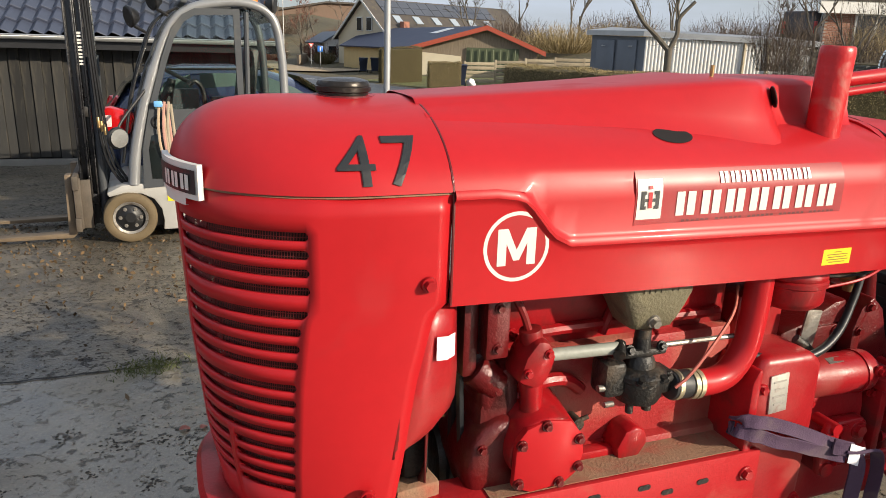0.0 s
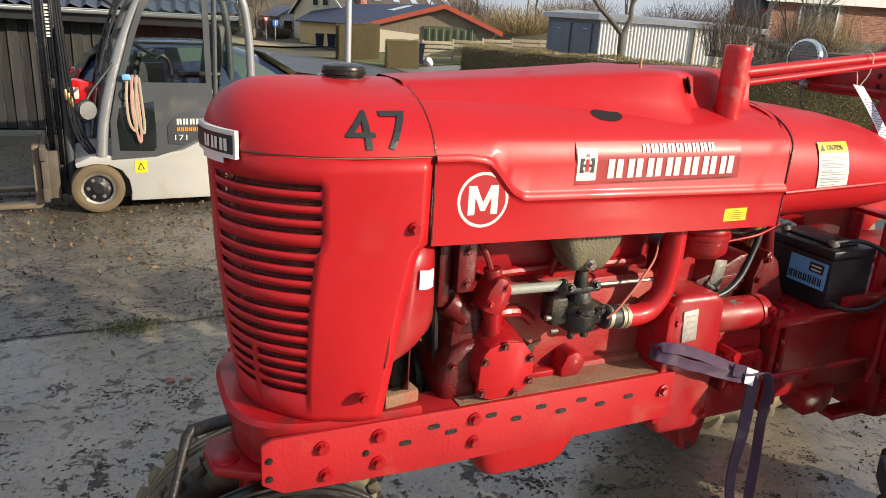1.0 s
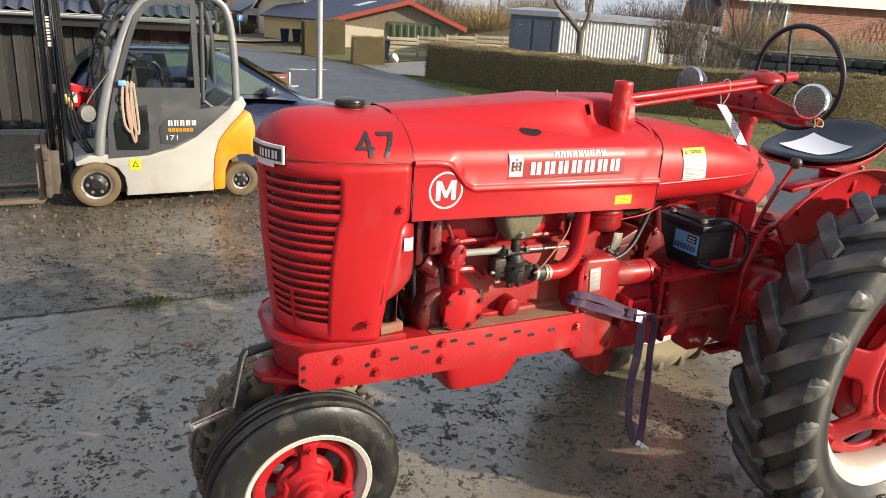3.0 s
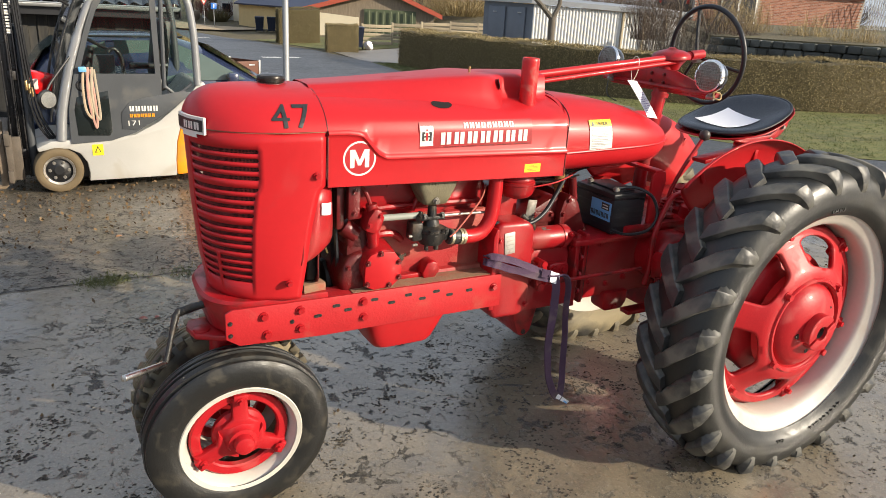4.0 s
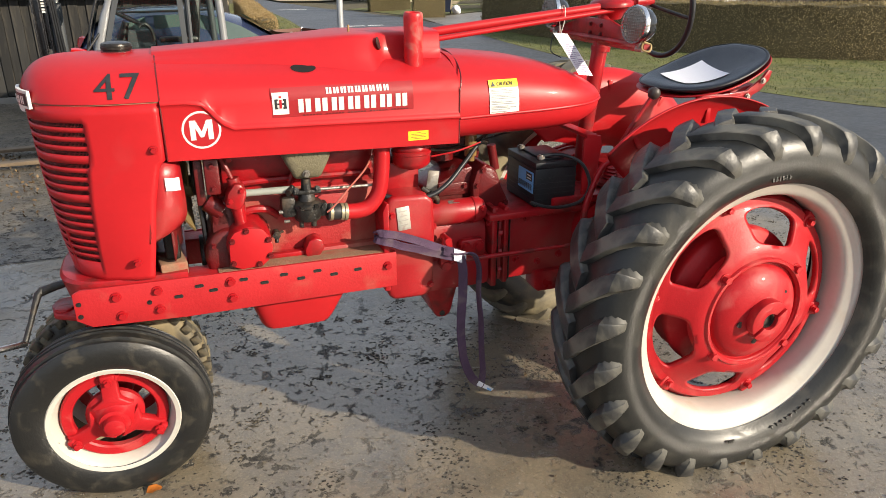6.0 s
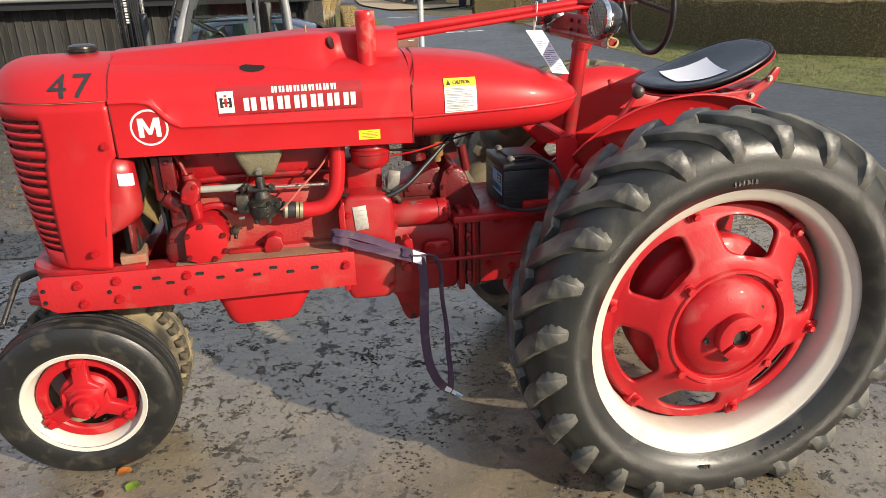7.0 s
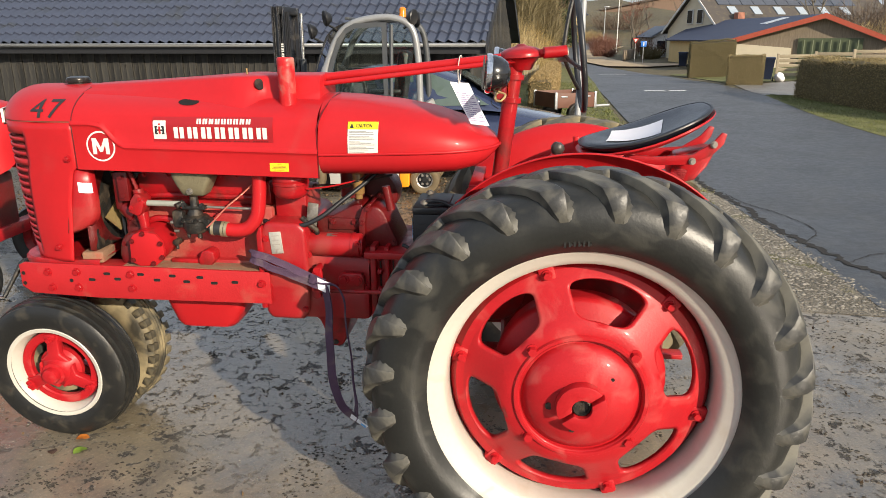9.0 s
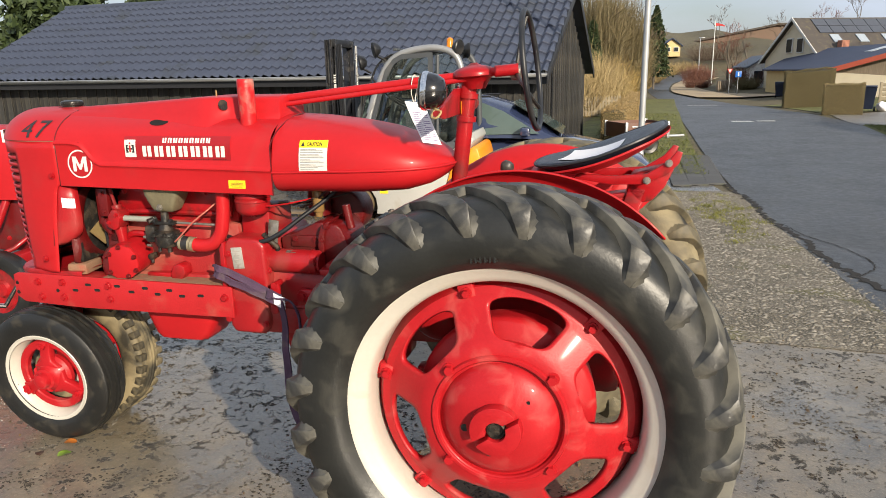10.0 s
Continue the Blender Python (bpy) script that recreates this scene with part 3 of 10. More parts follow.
def u_of_x(xx, z=1.2):
    """u on the straight or curved side that lies at xx."""
    lo, hi = 0.0, 1.0
    for _ in range(40):
        mid = (lo + hi) / 2
        if nose(mid, z).x > xx:
            lo = mid
        else:
            hi = mid
    return lo


slots = []
for g, (z0, pitch) in enumerate(((1.409, 0.0292), (1.281, 0.0292), (1.153, 0.0285), (1.037, 0.0262))):
    for k in range(4):
        slots.append((z0 - pitch * k, g))
slots.sort()
SH = 0.0074
U_R, U_L = u_of_x(-2.235), 0.90
U_SPLIT = u_of_x(-2.345)
us = sorted(set([0, 0.04, 0.1] + [U_R - 0.03, U_R] + [U_R + d for d in (0.004, 0.009, 0.015)] + [U_R + 0.03 + (U_L - U_R - 0.03) * i / 34 for i in range(35)]
                + [U_L - d for d in (0.015, 0.009, 0.004)] + [U_L + 0.02, 1.0, U_SPLIT - 0.018, U_SPLIT - 0.012, U_SPLIT + 0.012, U_SPLIT + 0.018]))


def slot_ends(g):
    return [(U_R, U_L)] if g < 3 else [(U_R, U_SPLIT - 0.012), (U_SPLIT + 0.012, U_L)]


zrows = [("z", 0.885, None), ("z", 0.90, None)]
for z, g in slots:
    zrows += [("lo", z, g), ("hi", z, g)]
zrows += [("z", 1.435, None), ("z", 1.467, None)]
bm = B()
table = []
for kind_, z, g in zrows:
    row = []
    for u in us:
        zz = z
        if g is not None:
            off = SH * 1.0
            for a, b in slot_ends(g):
                if a <= u <= b:
                    e = min(u - a, b - u) * 0.52
                    off = SH * math.sqrt(max(0.0, 1 - max(0.0, 1 - e / SH) ** 2)) if e < SH else SH
            zz = z + (off if kind_ == "hi" else -off)
        row.append(bm.verts.new(nose(u, zz)))
    table.append(row)
for i in range(len(zrows) - 1):
    for j in range(len(us) - 1):
        um = (us[j] + us[j + 1]) / 2
        if zrows[i][0] == "lo" and any(a < um < b for a, b in slot_ends(zrows[i][2])):
            continue
        bm.faces.new((table[i][j], table[i][j + 1], table[i + 1][j + 1], table[i + 1][j]))
bmesh.ops.remove_doubles(bm, verts=bm.verts, dist=1e-6)
far = bm.copy()
bmesh.ops.scale(far, vec=(1, -1, 1), verts=far.verts)
merge(bm, far)
bmesh.ops.remove_doubles(bm, verts=bm.verts, dist=1e-5)
bmesh.ops.recalc_face_normals(bm, faces=bm.faces)
shell = part("grille_shell", bm, hood_red, tractor, "red front grille shell with rows of louvre slots", fix=False)
sol = shell.modifiers.new("sheet", "SOLIDIFY")
sol.thickness, sol.offset = 0.006, -1

# wire screen behind the slots
bm = B()
def inset(u, z, d=0.011):
    p, q, r = nose(u, z), nose(min(1, u + 0.01), z), nose(max(0, u - 0.01), z)
    t = (q - r).normalized()
    nn = Vector((t.y, -t.x, 0))
    if nn.dot(Vector((NX - p.x - 0.0, -p.y, 0))) < 0:
        nn = -nn
    return p + nn * d
for sg in (1, -1):
    for i in range(64):
        u = U_R - 0.01 + (U_L - U_R + 0.02) * i / 63
        pts = [inset(u, z) for z in (0.94, 1.1, 1.26, 1.42)]
        tube(bm, [(p.x, p.y * sg, p.z) for p in pts], 0.0008, n=3, caps=False)
    for k in range(62):
        z = 0.945 + 0.0078 * k
        pts = [inset(U_R - 0.01 + (U_L - U_R + 0.02) * i / 22, z, 0.0125) for i in range(23)]
        tube(bm, [(p.x, p.y * sg, p.z) for p in pts], 0.0008, n=3, caps=False)
tagged(part("wire_screen", bm, mat("dusty_wire", (0.22, 0.03, 0.03), 0.6, var=0.4, scale=12, bump=0.0, dirt=(0.14, 0.07, 0.05), dirt_amount=0.3, dirt_scale=16), tractor, "fine wire screen behind the slots"), kind="stuff")
bm = B()
for sg in (1, -1):
    grid(bm, [[Vector((inset(U_R - 0.03 + (1.03 - U_R) * i / 24, z, 0.05).x, sg * inset(U_R - 0.03 + (1.03 - U_R) * i / 24, z, 0.05).y, z)) for z in (0.92, 1.2, 1.44)] for i in range(25)])
part("radiator_core", bm, mat("radiator_fins", (0.02, 0.012, 0.011), 0.8, var=0.4, scale=20, bump=0.3), tractor, "dark radiator core")

# dome above the seam
bm = B()
rows = []
for k in range(15):
    f = math.pi / 2 * k / 14
    c, s = math.cos(f), math.sin(f)
    z = 1.472 + (1.60 - 1.472) * s
    b = SIDE + 0.001 - (SIDE * (1 - c) if k else 0)
    bs = SIDE * math.sqrt(max(0, 1 - min(1, (z - SEAM) / 0.15) ** 2)) + 0.001
    if k == 0:
        bs = SIDE * 0.989 + 0.003
    a = NA + 0.004 - 0.20 * (1 - c ** 0.6)
    row = []
    for i in range(41):
        t = i / 40
        if t < 0.12:
            row.append(Vector((-1.994 + (NX + 2.006) * t / 0.12, -bs, z)))
        elif t > 0.88:
            row.append(Vector((NX + (-1.994 - NX) * (t - 0.88) / 0.12, bs, z)))
        else:
            an = (t - 0.12) / 0.76 * math.pi
            ex = 2 / 2.12
            cy = math.cos(an)
            row.append(Vector((NX - a * math.sin(an) ** ex, -bs * math.copysign(abs(cy) ** ex, cy), z)))
    rows.append(row)
grid(bm, rows)
bmesh.ops.remove_doubles(bm, verts=bm.verts, dist=1e-5)
dome = part("nose_dome", bm, hood_red, tractor, "rounded red nose above the grille", sharp=60)
bm = B()
rows = []
for k in (0, 1):
    rows.append([(p.x * 1.0 + (0.006 if k else 0.0) * 0, p.y * (0.985 if k else 1.0), 1.468 + 0.004 * k) for p in [nose(i / 30, 1.468) for i in range(31)]])
grid(bm, rows)
part("seam_gap", bm, rust_dust, tractor, "dusty seam below the nose")
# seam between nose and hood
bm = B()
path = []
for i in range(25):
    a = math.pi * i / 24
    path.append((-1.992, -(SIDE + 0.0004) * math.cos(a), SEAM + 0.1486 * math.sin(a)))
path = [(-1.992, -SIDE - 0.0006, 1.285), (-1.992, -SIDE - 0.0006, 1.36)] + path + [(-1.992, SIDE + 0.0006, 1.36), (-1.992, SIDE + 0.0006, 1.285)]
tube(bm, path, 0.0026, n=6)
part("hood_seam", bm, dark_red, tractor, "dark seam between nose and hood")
# radiator cap
bm = B()
lathe(bm, [(0, 0.026), (0.03, 0.025), (0.044, 0.021), (0.047, 0.016), (0.047, 0.012), (0.049, 0.011), (0.049, 0.003), (0.044, 0.001), (0.044, -0.006), (0.036, -0.007), (0.036, -0.03)], (-2.105, 0, 1.603), (0, 0, 1), 36)
part("radiator_cap", bm, cap_dark, tractor, "worn dark metal radiator cap")
bm = B()
lathe(bm, [(0.055, -0.004), (0.056, 0.0), (0.058, -0.004)], (-2.105, 0, 1.6), (0, 0, 1), 32)
part("cap_ring", bm, dark_red, tractor)

# fuel tank at the rear of the hood
bm = B()
rows = []
for i in range(25):
    t = i / 24
    x = -0.998 + 0.69 * t
    q = max(0.0, (t - 0.25) / 0.75)
    w = SIDE * (1 - 0.02 * t) * (max(0.0, 1 - q ** 4.2) ** 0.5 if t < 1 else 0)
    zt = lerp_table(((0, 1.563), (0.17, 1.556), (0.4, 1.538), (0.6, 1.512), (0.75, 1.478), (0.88, 1.437), (0.95, 1.408), (1, 1.372)), t)
    zb = lerp_table(((0, 1.258), (0.5, 1.262), (0.75, 1.272), (0.9, 1.30), (1, 1.362)), t)
    zl = 1.352 + 0.018 * t
    row = []
    for j in range(40):
        a = 2 * math.pi * j / 40
        cy, sz = math.cos(a), math.sin(a)
        if sz >= 0:
            y = -w * math.copysign(abs(cy) ** 0.62, cy)
            z = zl + (zt - zl) * sz ** 0.85
        else:
            y = -w * math.copysign(abs(cy) ** 0.42, cy)
            z = zl + (zb - zl) * abs(sz) ** 0.75
        row.append((x, y, z))
    rows.append(row)
vs = grid(bm, rows, close_v=True)
bm.faces.new(vs[0])
part("fuel_tank", bm, hood_red, tractor, "rounded red fuel tank", sharp=60)
bm = B()
pth = []
for i in range(31):
    t = i / 30 if i < 30 else 0.995
    x = -0.998 + 0.69 * t
    q = max(0.0, (t - 0.25) / 0.75)
    w = SIDE * (1 - 0.02 * t) * max(0.0, 1 - q ** 4.2) ** 0.5
    pth.append((x, -w - 0.002, 1.352 + 0.018 * t))
pth = pth + [(x, -y, z) for x, y, z in pth[::-1]]
tube(bm, pth, 0.0055, n=8, caps=True)
part("tank_flange", bm, hood_red, tractor)
bm = B()
pth = [(-1.0, -SIDE - 0.001, 1.262)] + [(-1.0 + 0.03 * math.sin(a), -SIDE * math.cos(a) - 0.001, SEAM + 0.114 * math.sin(a)) for a in [math.pi / 2 * i / 12 for i in range(13)]]
tube(bm, pth, 0.0028, n=6)
part("tank_seam", bm, dark_red, tractor)

# exhaust stub
bm = B()
lathe(bm, [(0.027, 0.172), (0.030, 0.174), (0.033, 0.17), (0.034, 0.16), (0.033, 0.03), (0.034, -0.03), (0.027, -0.03), (0.027, 0.172)], (-1.137, -0.165, 1.537), (0.0, -0.02, 1), 28)
part("exhaust_stub", bm, stub_red, tractor, "short exhaust pipe with flaking red paint")
bm = B()
cyl(bm, (-1.34, -0.05, 1.62), (-1.34, -0.05, 1.665), 0.004, n=10)
part("hood_pin", bm, brass, tractor)

# side decals
def decal(name, x0, x1, z0, z1, material, lift=0.001, label="", n=8):
    return part(name, sheet(B(), x0, x1, z0, z1, hood_at, lift, n, 6), material, tractor, label)

decal("decal_panel", -1.655, -1.172, 1.398, 1.492, mat("panel_print", (0.31, 0.008, 0.012), 0.4, var=0.12, bump=0.0), 0.0008, "faded red name panel", 16)
part("name_print", bar_print(7, 0.062, -1.570, 1.411, hood_at, 0.388, 0.0022), white_print, tractor, "white bars of a printed name", smooth=False)
part("maker_print", bar_print(9, 0.027, -1.475, 1.466, hood_at, 0.222, 0.0022), white_print, tractor, "small white bars of a printed name", smooth=False)
bm = B()
for i in range(34):
    x = -1.555 + i * 0.0108
    if i % 7 != 6:
        sheet(bm, x, x + 0.007, 1.3995, 1.4035, hood_at, 0.002, 1, 1)
part("small_print", bm, dark_red, tractor, "line of tiny dark print", smooth=False)
decal("emblem_panel", -1.652, -1.6, 1.408, 1.478, white_print, 0.0016, "white emblem square")
for x0, x1, z0, z1 in ((-1.645, -1.637, 1.426, 1.458), (-1.615, -1.607, 1.426, 1.458), (-1.645, -1.634, 1.452, 1.458), (-1.645, -1.634, 1.426, 1.432), (-1.618, -1.607, 1.452, 1.458), (-1.618, -1.607, 1.426, 1.432), (-1.637, -1.615, 1.439, 1.445)):
    part("emblem_bar", sheet(B(), x0, x1, z0, z1, hood_at, 0.0026, 1, 1), black_print, tractor, smooth=False)
bm = B()
sheet(bm, -1.630, -1.622, 1.428, 1.456, hood_at, 0.0032, 1, 1)
sheet(bm, -1.630, -1.622, 1.461, 1.467, hood_at, 0.0032, 1, 1)
part("emblem_stroke", bm, red_print, tractor, smooth=False)


def ring_on(cx, cz, r0, r1, lift, n=48):
    bm = B()
    grid(bm, [[hood_at(cx + r * math.cos(2 * math.pi * i / n), cz + r * math.sin(2 * math.pi * i / n), lift) for r in (r0, r1)] for i in range(n)], close_u=True)
    return bm


part("roundel_border", ring_on(-1.879, 1.376, 0.0, 0.0620, 0.0008), black_print, tractor, "thin black border", smooth=False)
part("roundel_ring", ring_on(-1.879, 1.376, 0.0535, 0.0600, 0.0015), white_print, tractor, "white ring", smooth=False)
part("roundel_face", ring_on(-1.879, 1.376, 0.0, 0.0535, 0.0012), mat("emblem_red", (0.36, 0.008, 0.012), 0.4, var=0.1, bump=0.0), tractor, "red round emblem", smooth=False)
stroke = [(0, 0), (0, 1), (0.26, 1), (0.5, 0.42), (0.74, 1), (1, 1), (1, 0), (0.77, 0), (0.77, 0.60), (0.575, 0.13), (0.425, 0.13), (0.23, 0.60), (0.23, 0)]
bm = B()
bm.faces.new([bm.verts.new(hood_at(-1.914 + 0.070 * a, 1.3445 + 0.063 * b, 0.0018)) for a, b in stroke])
bmesh.ops.triangulate(bm, faces=bm.faces)
part("roundel_letter", bm, white_print, tractor, "white letter M", smooth=False)
decal("notice_yellow", -1.193, -1.118, 1.286, 1.319, yellow_print, 0.0012, "small yellow notice with brown print")
bm = B()
for k, w in enumerate((0.02, 0.056, 0.05, 0.058, 0.044)):
    sheet(bm, -1.155 - w / 2, -1.155 + w / 2, 1.3118 - k * 0.0052, 1.3138 - k * 0.0052, hood_at, 0.0022, 2, 1)
part("notice_print", bm, mat("brown_print", (0.25, 0.14, 0.02), 0.5, bump=0), tractor, smooth=False)


def tank_at(x, z, lift=0.0):
    t = (x + 0.998) / 0.69
    q = max(0.0, (t - 0.25) / 0.75)
    w = SIDE * (1 - 0.02 * t) * max(0.0, 1 - q ** 4.2) ** 0.5
    zt = lerp_table(((0, 1.563), (0.17, 1.556), (0.4, 1.538), (0.6, 1.512), (0.75, 1.478), (0.88, 1.437), (1, 1.372)), t)
    zl = 1.352 + 0.018 * t
    s = min(0.99, max(0.0, (z - zl) / (zt - zl))) ** (1 / 0.85)
    y = -w * math.sqrt(1 - s * s) ** 0.62
    return Vector((x, y - lift, z + lift * 0.4))


def tank_sheet(name, x0, x1, z0, z1, m, lift, label=""):
    return part(name, sheet(B(), x0, x1, z0, z1, tank_at, lift, 8, 8), m, tractor, label, smooth=False)


tank_sheet("caution_sticker", -0.882, -0.765, 1.357, 1.476, white_print, 0.0025, "white caution sticker with yellow heading")
tank_sheet("caution_heading", -0.882, -0.765, 1.449, 1.476, yellow_print, 0.0035)
part("caution_print", lettering("CAUTION", 0.018, -0.85, 1.4555, tank_at, width=0.062, bold=0.0004, lift=0.005), black_print, tractor, "black word CAUTION", smooth=False)
bm = B()
for a, b, c in (((-0.874, 1.4535), (-0.858, 1.4535), (-0.866, 1.4705)),):
    ngon(bm, [tank_at(*p, 0.005) for p in (a, b, c)])
part("caution_triangle", bm, black_print, tractor, smooth=False)
bm = B()
rnd = random.Random(5)
for k in range(13):
    w = rnd.uniform(0.07, 0.10) if k % 3 else rnd.uniform(0.04, 0.08)
    z = 1.4425 - k * 0.0064 - (0.002 if k % 3 == 0 else 0)
    sheet(bm, -0.875, -0.875 + w, z, z + 0.0022, tank_at, 0.0045, 4, 1)
part("caution_text", bm, mat("grey_print", (0.28, 0.28, 0.28), 0.5, bump=0), tractor, "lines of small grey print", smooth=False)


# number on the nose
def dome_at(x, z, lift=0.0):
    s = min(0.999, max(0.0, (z - SEAM) / 0.15))
    a = NA + 0.004 - 0.20 * (1 - math.sqrt(max(0, 1 - min(1, max(0, (z - 1.472) / 0.128)) ** 2)) ** 0.6)
    bs = SIDE * math.sqrt(1 - s * s) + 0.001
    if x < NX:
        f = min(0.999, (NX - x) / a) ** 1.06
        bs *= math.sqrt(1 - f * f) ** (2 / 2.12)
    return Vector((x, -bs - lift, z + lift * 0.8))


part("number_print", lettering("47", 0.098, -2.172, 1.484, dome_at, width=0.133, cuts=3, bold=0.001, lift=0.0016, spacing=1.15), black_print, tractor, "black painted number 47", smooth=False)
# name plate on the nose
bm = B()
def plate_at(i, k, d):
    p = nose(0.70 + 0.30 * i, 1.45)
    q = nose(min(1.0, 0.71 + 0.30 * i), 1.45) - nose(0.69 + 0.29 * i, 1.45)
    t = q.normalized()
    nn = Vector((t.y, -t.x, 0))
    if nn.x > 0:
        nn = -nn
    return Vector((p.x, p.y, 1.452 + 0.055 * k)) + nn * d
rows = [[plate_at(i / 16, k, d) for k, d in ((0, 0.004), (0, 0.014), (1, 0.014), (1, 0.004))] for i in range(17)]
vs = grid(bm, rows)
bm.faces.new(vs[0])
part("name_plate", bm, white_print, tractor, "white name plate wrapped round the nose")
bm = B()
grid(bm, [[plate_at(0.03 + 0.97 * i / 16, k, 0.0155) for k in (0.16, 0.84)] for i in range(17)])
part("name_plate_field", bm, black_print, tractor, "black field of the name plate", smooth=False)
bm = bar_print(3, 0.036, 0, 0, lambda x, z, l: Vector((x, z, 0)), 0.115)
for v in bm.verts:
    i = 0.62 - v.co.x / 0.115 * 0.55
    v.co = plate_at(max(0, i), (0.0145 + v.co.y * 0.95) / 0.055, 0.0175)
part("name_plate_letters", bm, white_print, tractor, "white letters", smooth=False)
bm = B()
grid(bm, [[plate_at(0.22 + 0.55 * i / 8, k, d) for k, d in ((-0.22, 0.008), (-0.22, 0.013), (0.02, 0.013))] for i in range(9)])
part("name_plate_tab", bm, white_print, tractor)

# hood side fasteners
bolts([((x, -SIDE - 0.0005, z), (0, -1, 0)) for x, z in ((-2.03, 1.323), (-2.13, 0.952))], 0.0095, 0.013, cast_red, tractor, "side_bolt")

# radiator shroud edge behind the shell
bm = B()
rows = []
for x, z in ((-1.960, 1.278), (-1.958, 1.21), (-1.955, 1.14), (-1.957, 1.09), (-1.966, 1.066), (-1.985, 1.045), (-2.012, 1.028), (-2.05, 1.01)):
    e = rear_edge(z) - 0.02
    rows.append([(e, -0.260, z), (e + (x - e) * 0.4, -0.254, z), (e + (x - e) * 0.78, -0.238, z), (x, -0.214, z)])
grid(bm, rows)
sh = part("radiator_shroud", bm, bell_red, tractor, "red radiator shroud", sharp=50)
m_ = sh.modifiers.new("sheet", "SOLIDIFY")
m_.thickness, m_.offset = 0.003, 0
bm = B()
# fan shroud with a round opening
ring_in, ring_out = [], []
for i in range(40):
    a = 2 * math.pi * i / 40
    c, s = math.cos(a), math.sin(a)
    k = 1 / max(abs(c) / 0.232, abs(s) / 0.19)
    ring_in.append((-1.985, 0.175 * c, 1.10 + 0.175 * s))
    ring_out.append((-2.015, k * c, 1.10 + min(0.172, max(-0.19, k * s))))
grid(bm, [ring_in, ring_out], close_v=True)
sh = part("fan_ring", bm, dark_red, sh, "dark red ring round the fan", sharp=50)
m_ = sh.modifiers.new("sheet", "SOLIDIFY")
m_.thickness, m_.offset = 0.004, 0
bm = B()
grid(bm, [[(x, y - 0.004, z - 0.004 * k) for k, (x, y) in enumerate(((-2.010, -0.2565), (-1.988, -0.2495), (-1.966, -0.2275)))] for z in (1.227, 1.205, 1.184)])
part("paper_label", bm, paper, tractor, "torn white paper label", smooth=False)
bm = B()
box(bm, (-2.02, 0, 1.1), (0.05, 0.40, 0.36), 0.01)
part("radiator_tank", bm, black_iron, tractor, "dark radiator behind the fan")

bm = B()
box(bm, (-2.03, -0.155, 0.892), (0.09, 0.13, 0.05), 0.008, Matrix.Rotation(0.15, 4, "Z"))
part("radiator_foot", bm, rust_dust, tractor, "dusty brown block below the radiator")

# front bolster casting
bm = B()
sec = []
for z, a, b in ((0.735, 0.215, 0.205), (0.76, 0.25, 0.225), (0.83, 0.268, 0.234), (0.875, 0.278, 0.240), (0.887, 0.268, 0.236)):
    row = []
    for i in range(41):
        an = math.pi * i / 40
        cy = math.cos(an)
        ex = 2 / 3.0
        row.append((-2.12 - a * math.sin(an) ** ex, -b * math.copysign(abs(cy) ** ex, cy), z))
    row = [(-1.98, -b, z)] + row + [(-1.98, b, z)]
    sec.append(row)
vs = grid(bm, sec)
bm.faces.new(vs[0])
bm.faces.new(vs[-1][::-1])
bevelled(bm, 0.006, 2, 40)
part("front_bolster", bm, cast_red, tractor, "red cast-iron front bolster")
bm = B()
prism(bm, [(-2.36, -0.17), (-2.43, -0.13), (-2.445, -0.05), (-2.43, 0.0), (-2.34, 0.02), (-2.28, -0.2)], 0.728, 0.75, 0.006, plane="xy")
cyl(bm, (-2.40, -0.10, 0.735), (-2.40, -0.10, 0.757), 0.03, n=16, bev=0.004)
cyl(bm, (-2.30, 0, 0.47), (-2.30, 0, 0.75), 0.06, n=20, bev=0.006)
box(bm, (-2.29, 0, 0.42), (0.12, 0.16, 0.12), 0.02)
part("steering_pivot", bm, cast_red, tractor)
bm = B()
cyl(bm, (-2.29, -0.10, 0.335), (-2.29, 0.10, 0.335), 0.03, n=16)
part("front_axle", bm, cast_red, tractor)

# crank handle
bm = B()
tube(bm, [(-2.36, -0.085, 0.845), (-2.42, -0.065, 0.825), (-2.47, -0.045, 0.803)], [0.013, 0.015, 0.016], n=12)
tube(bm, [(-2.462, -0.05, 0.815), (-2.478, -0.06, 0.80), (-2.505, -0.10, 0.73), (-2.532, -0.14, 0.662)], [0.012, 0.013, 0.009, 0.010], n=10)
crank = part("crank_handle", bm, black_iron, tractor, "worn black and bare starting crank")
bm = B()
cyl(bm, (-2.530, -0.137, 0.66), (-2.675, -0.275, 0.705), 0.0115, n=14, bev=0.002)
part("crank_grip", bm, steel, crank, "shiny steel grip tube")

# side rails with slots and bolts
def oval(cx, cz, w, h, n=16):
    out = []
    for i in range(n):
        a = 2 * math.pi * i / n
        out.append((cx + (w - h) / 2 * (1 if math.cos(a) > 0 else -1) + h / 2 * math.cos(a), cz + h / 2 * math.sin(a)))
    return out


def railz(x):
    return 0.868 - 0.008 * (x + 2.3)


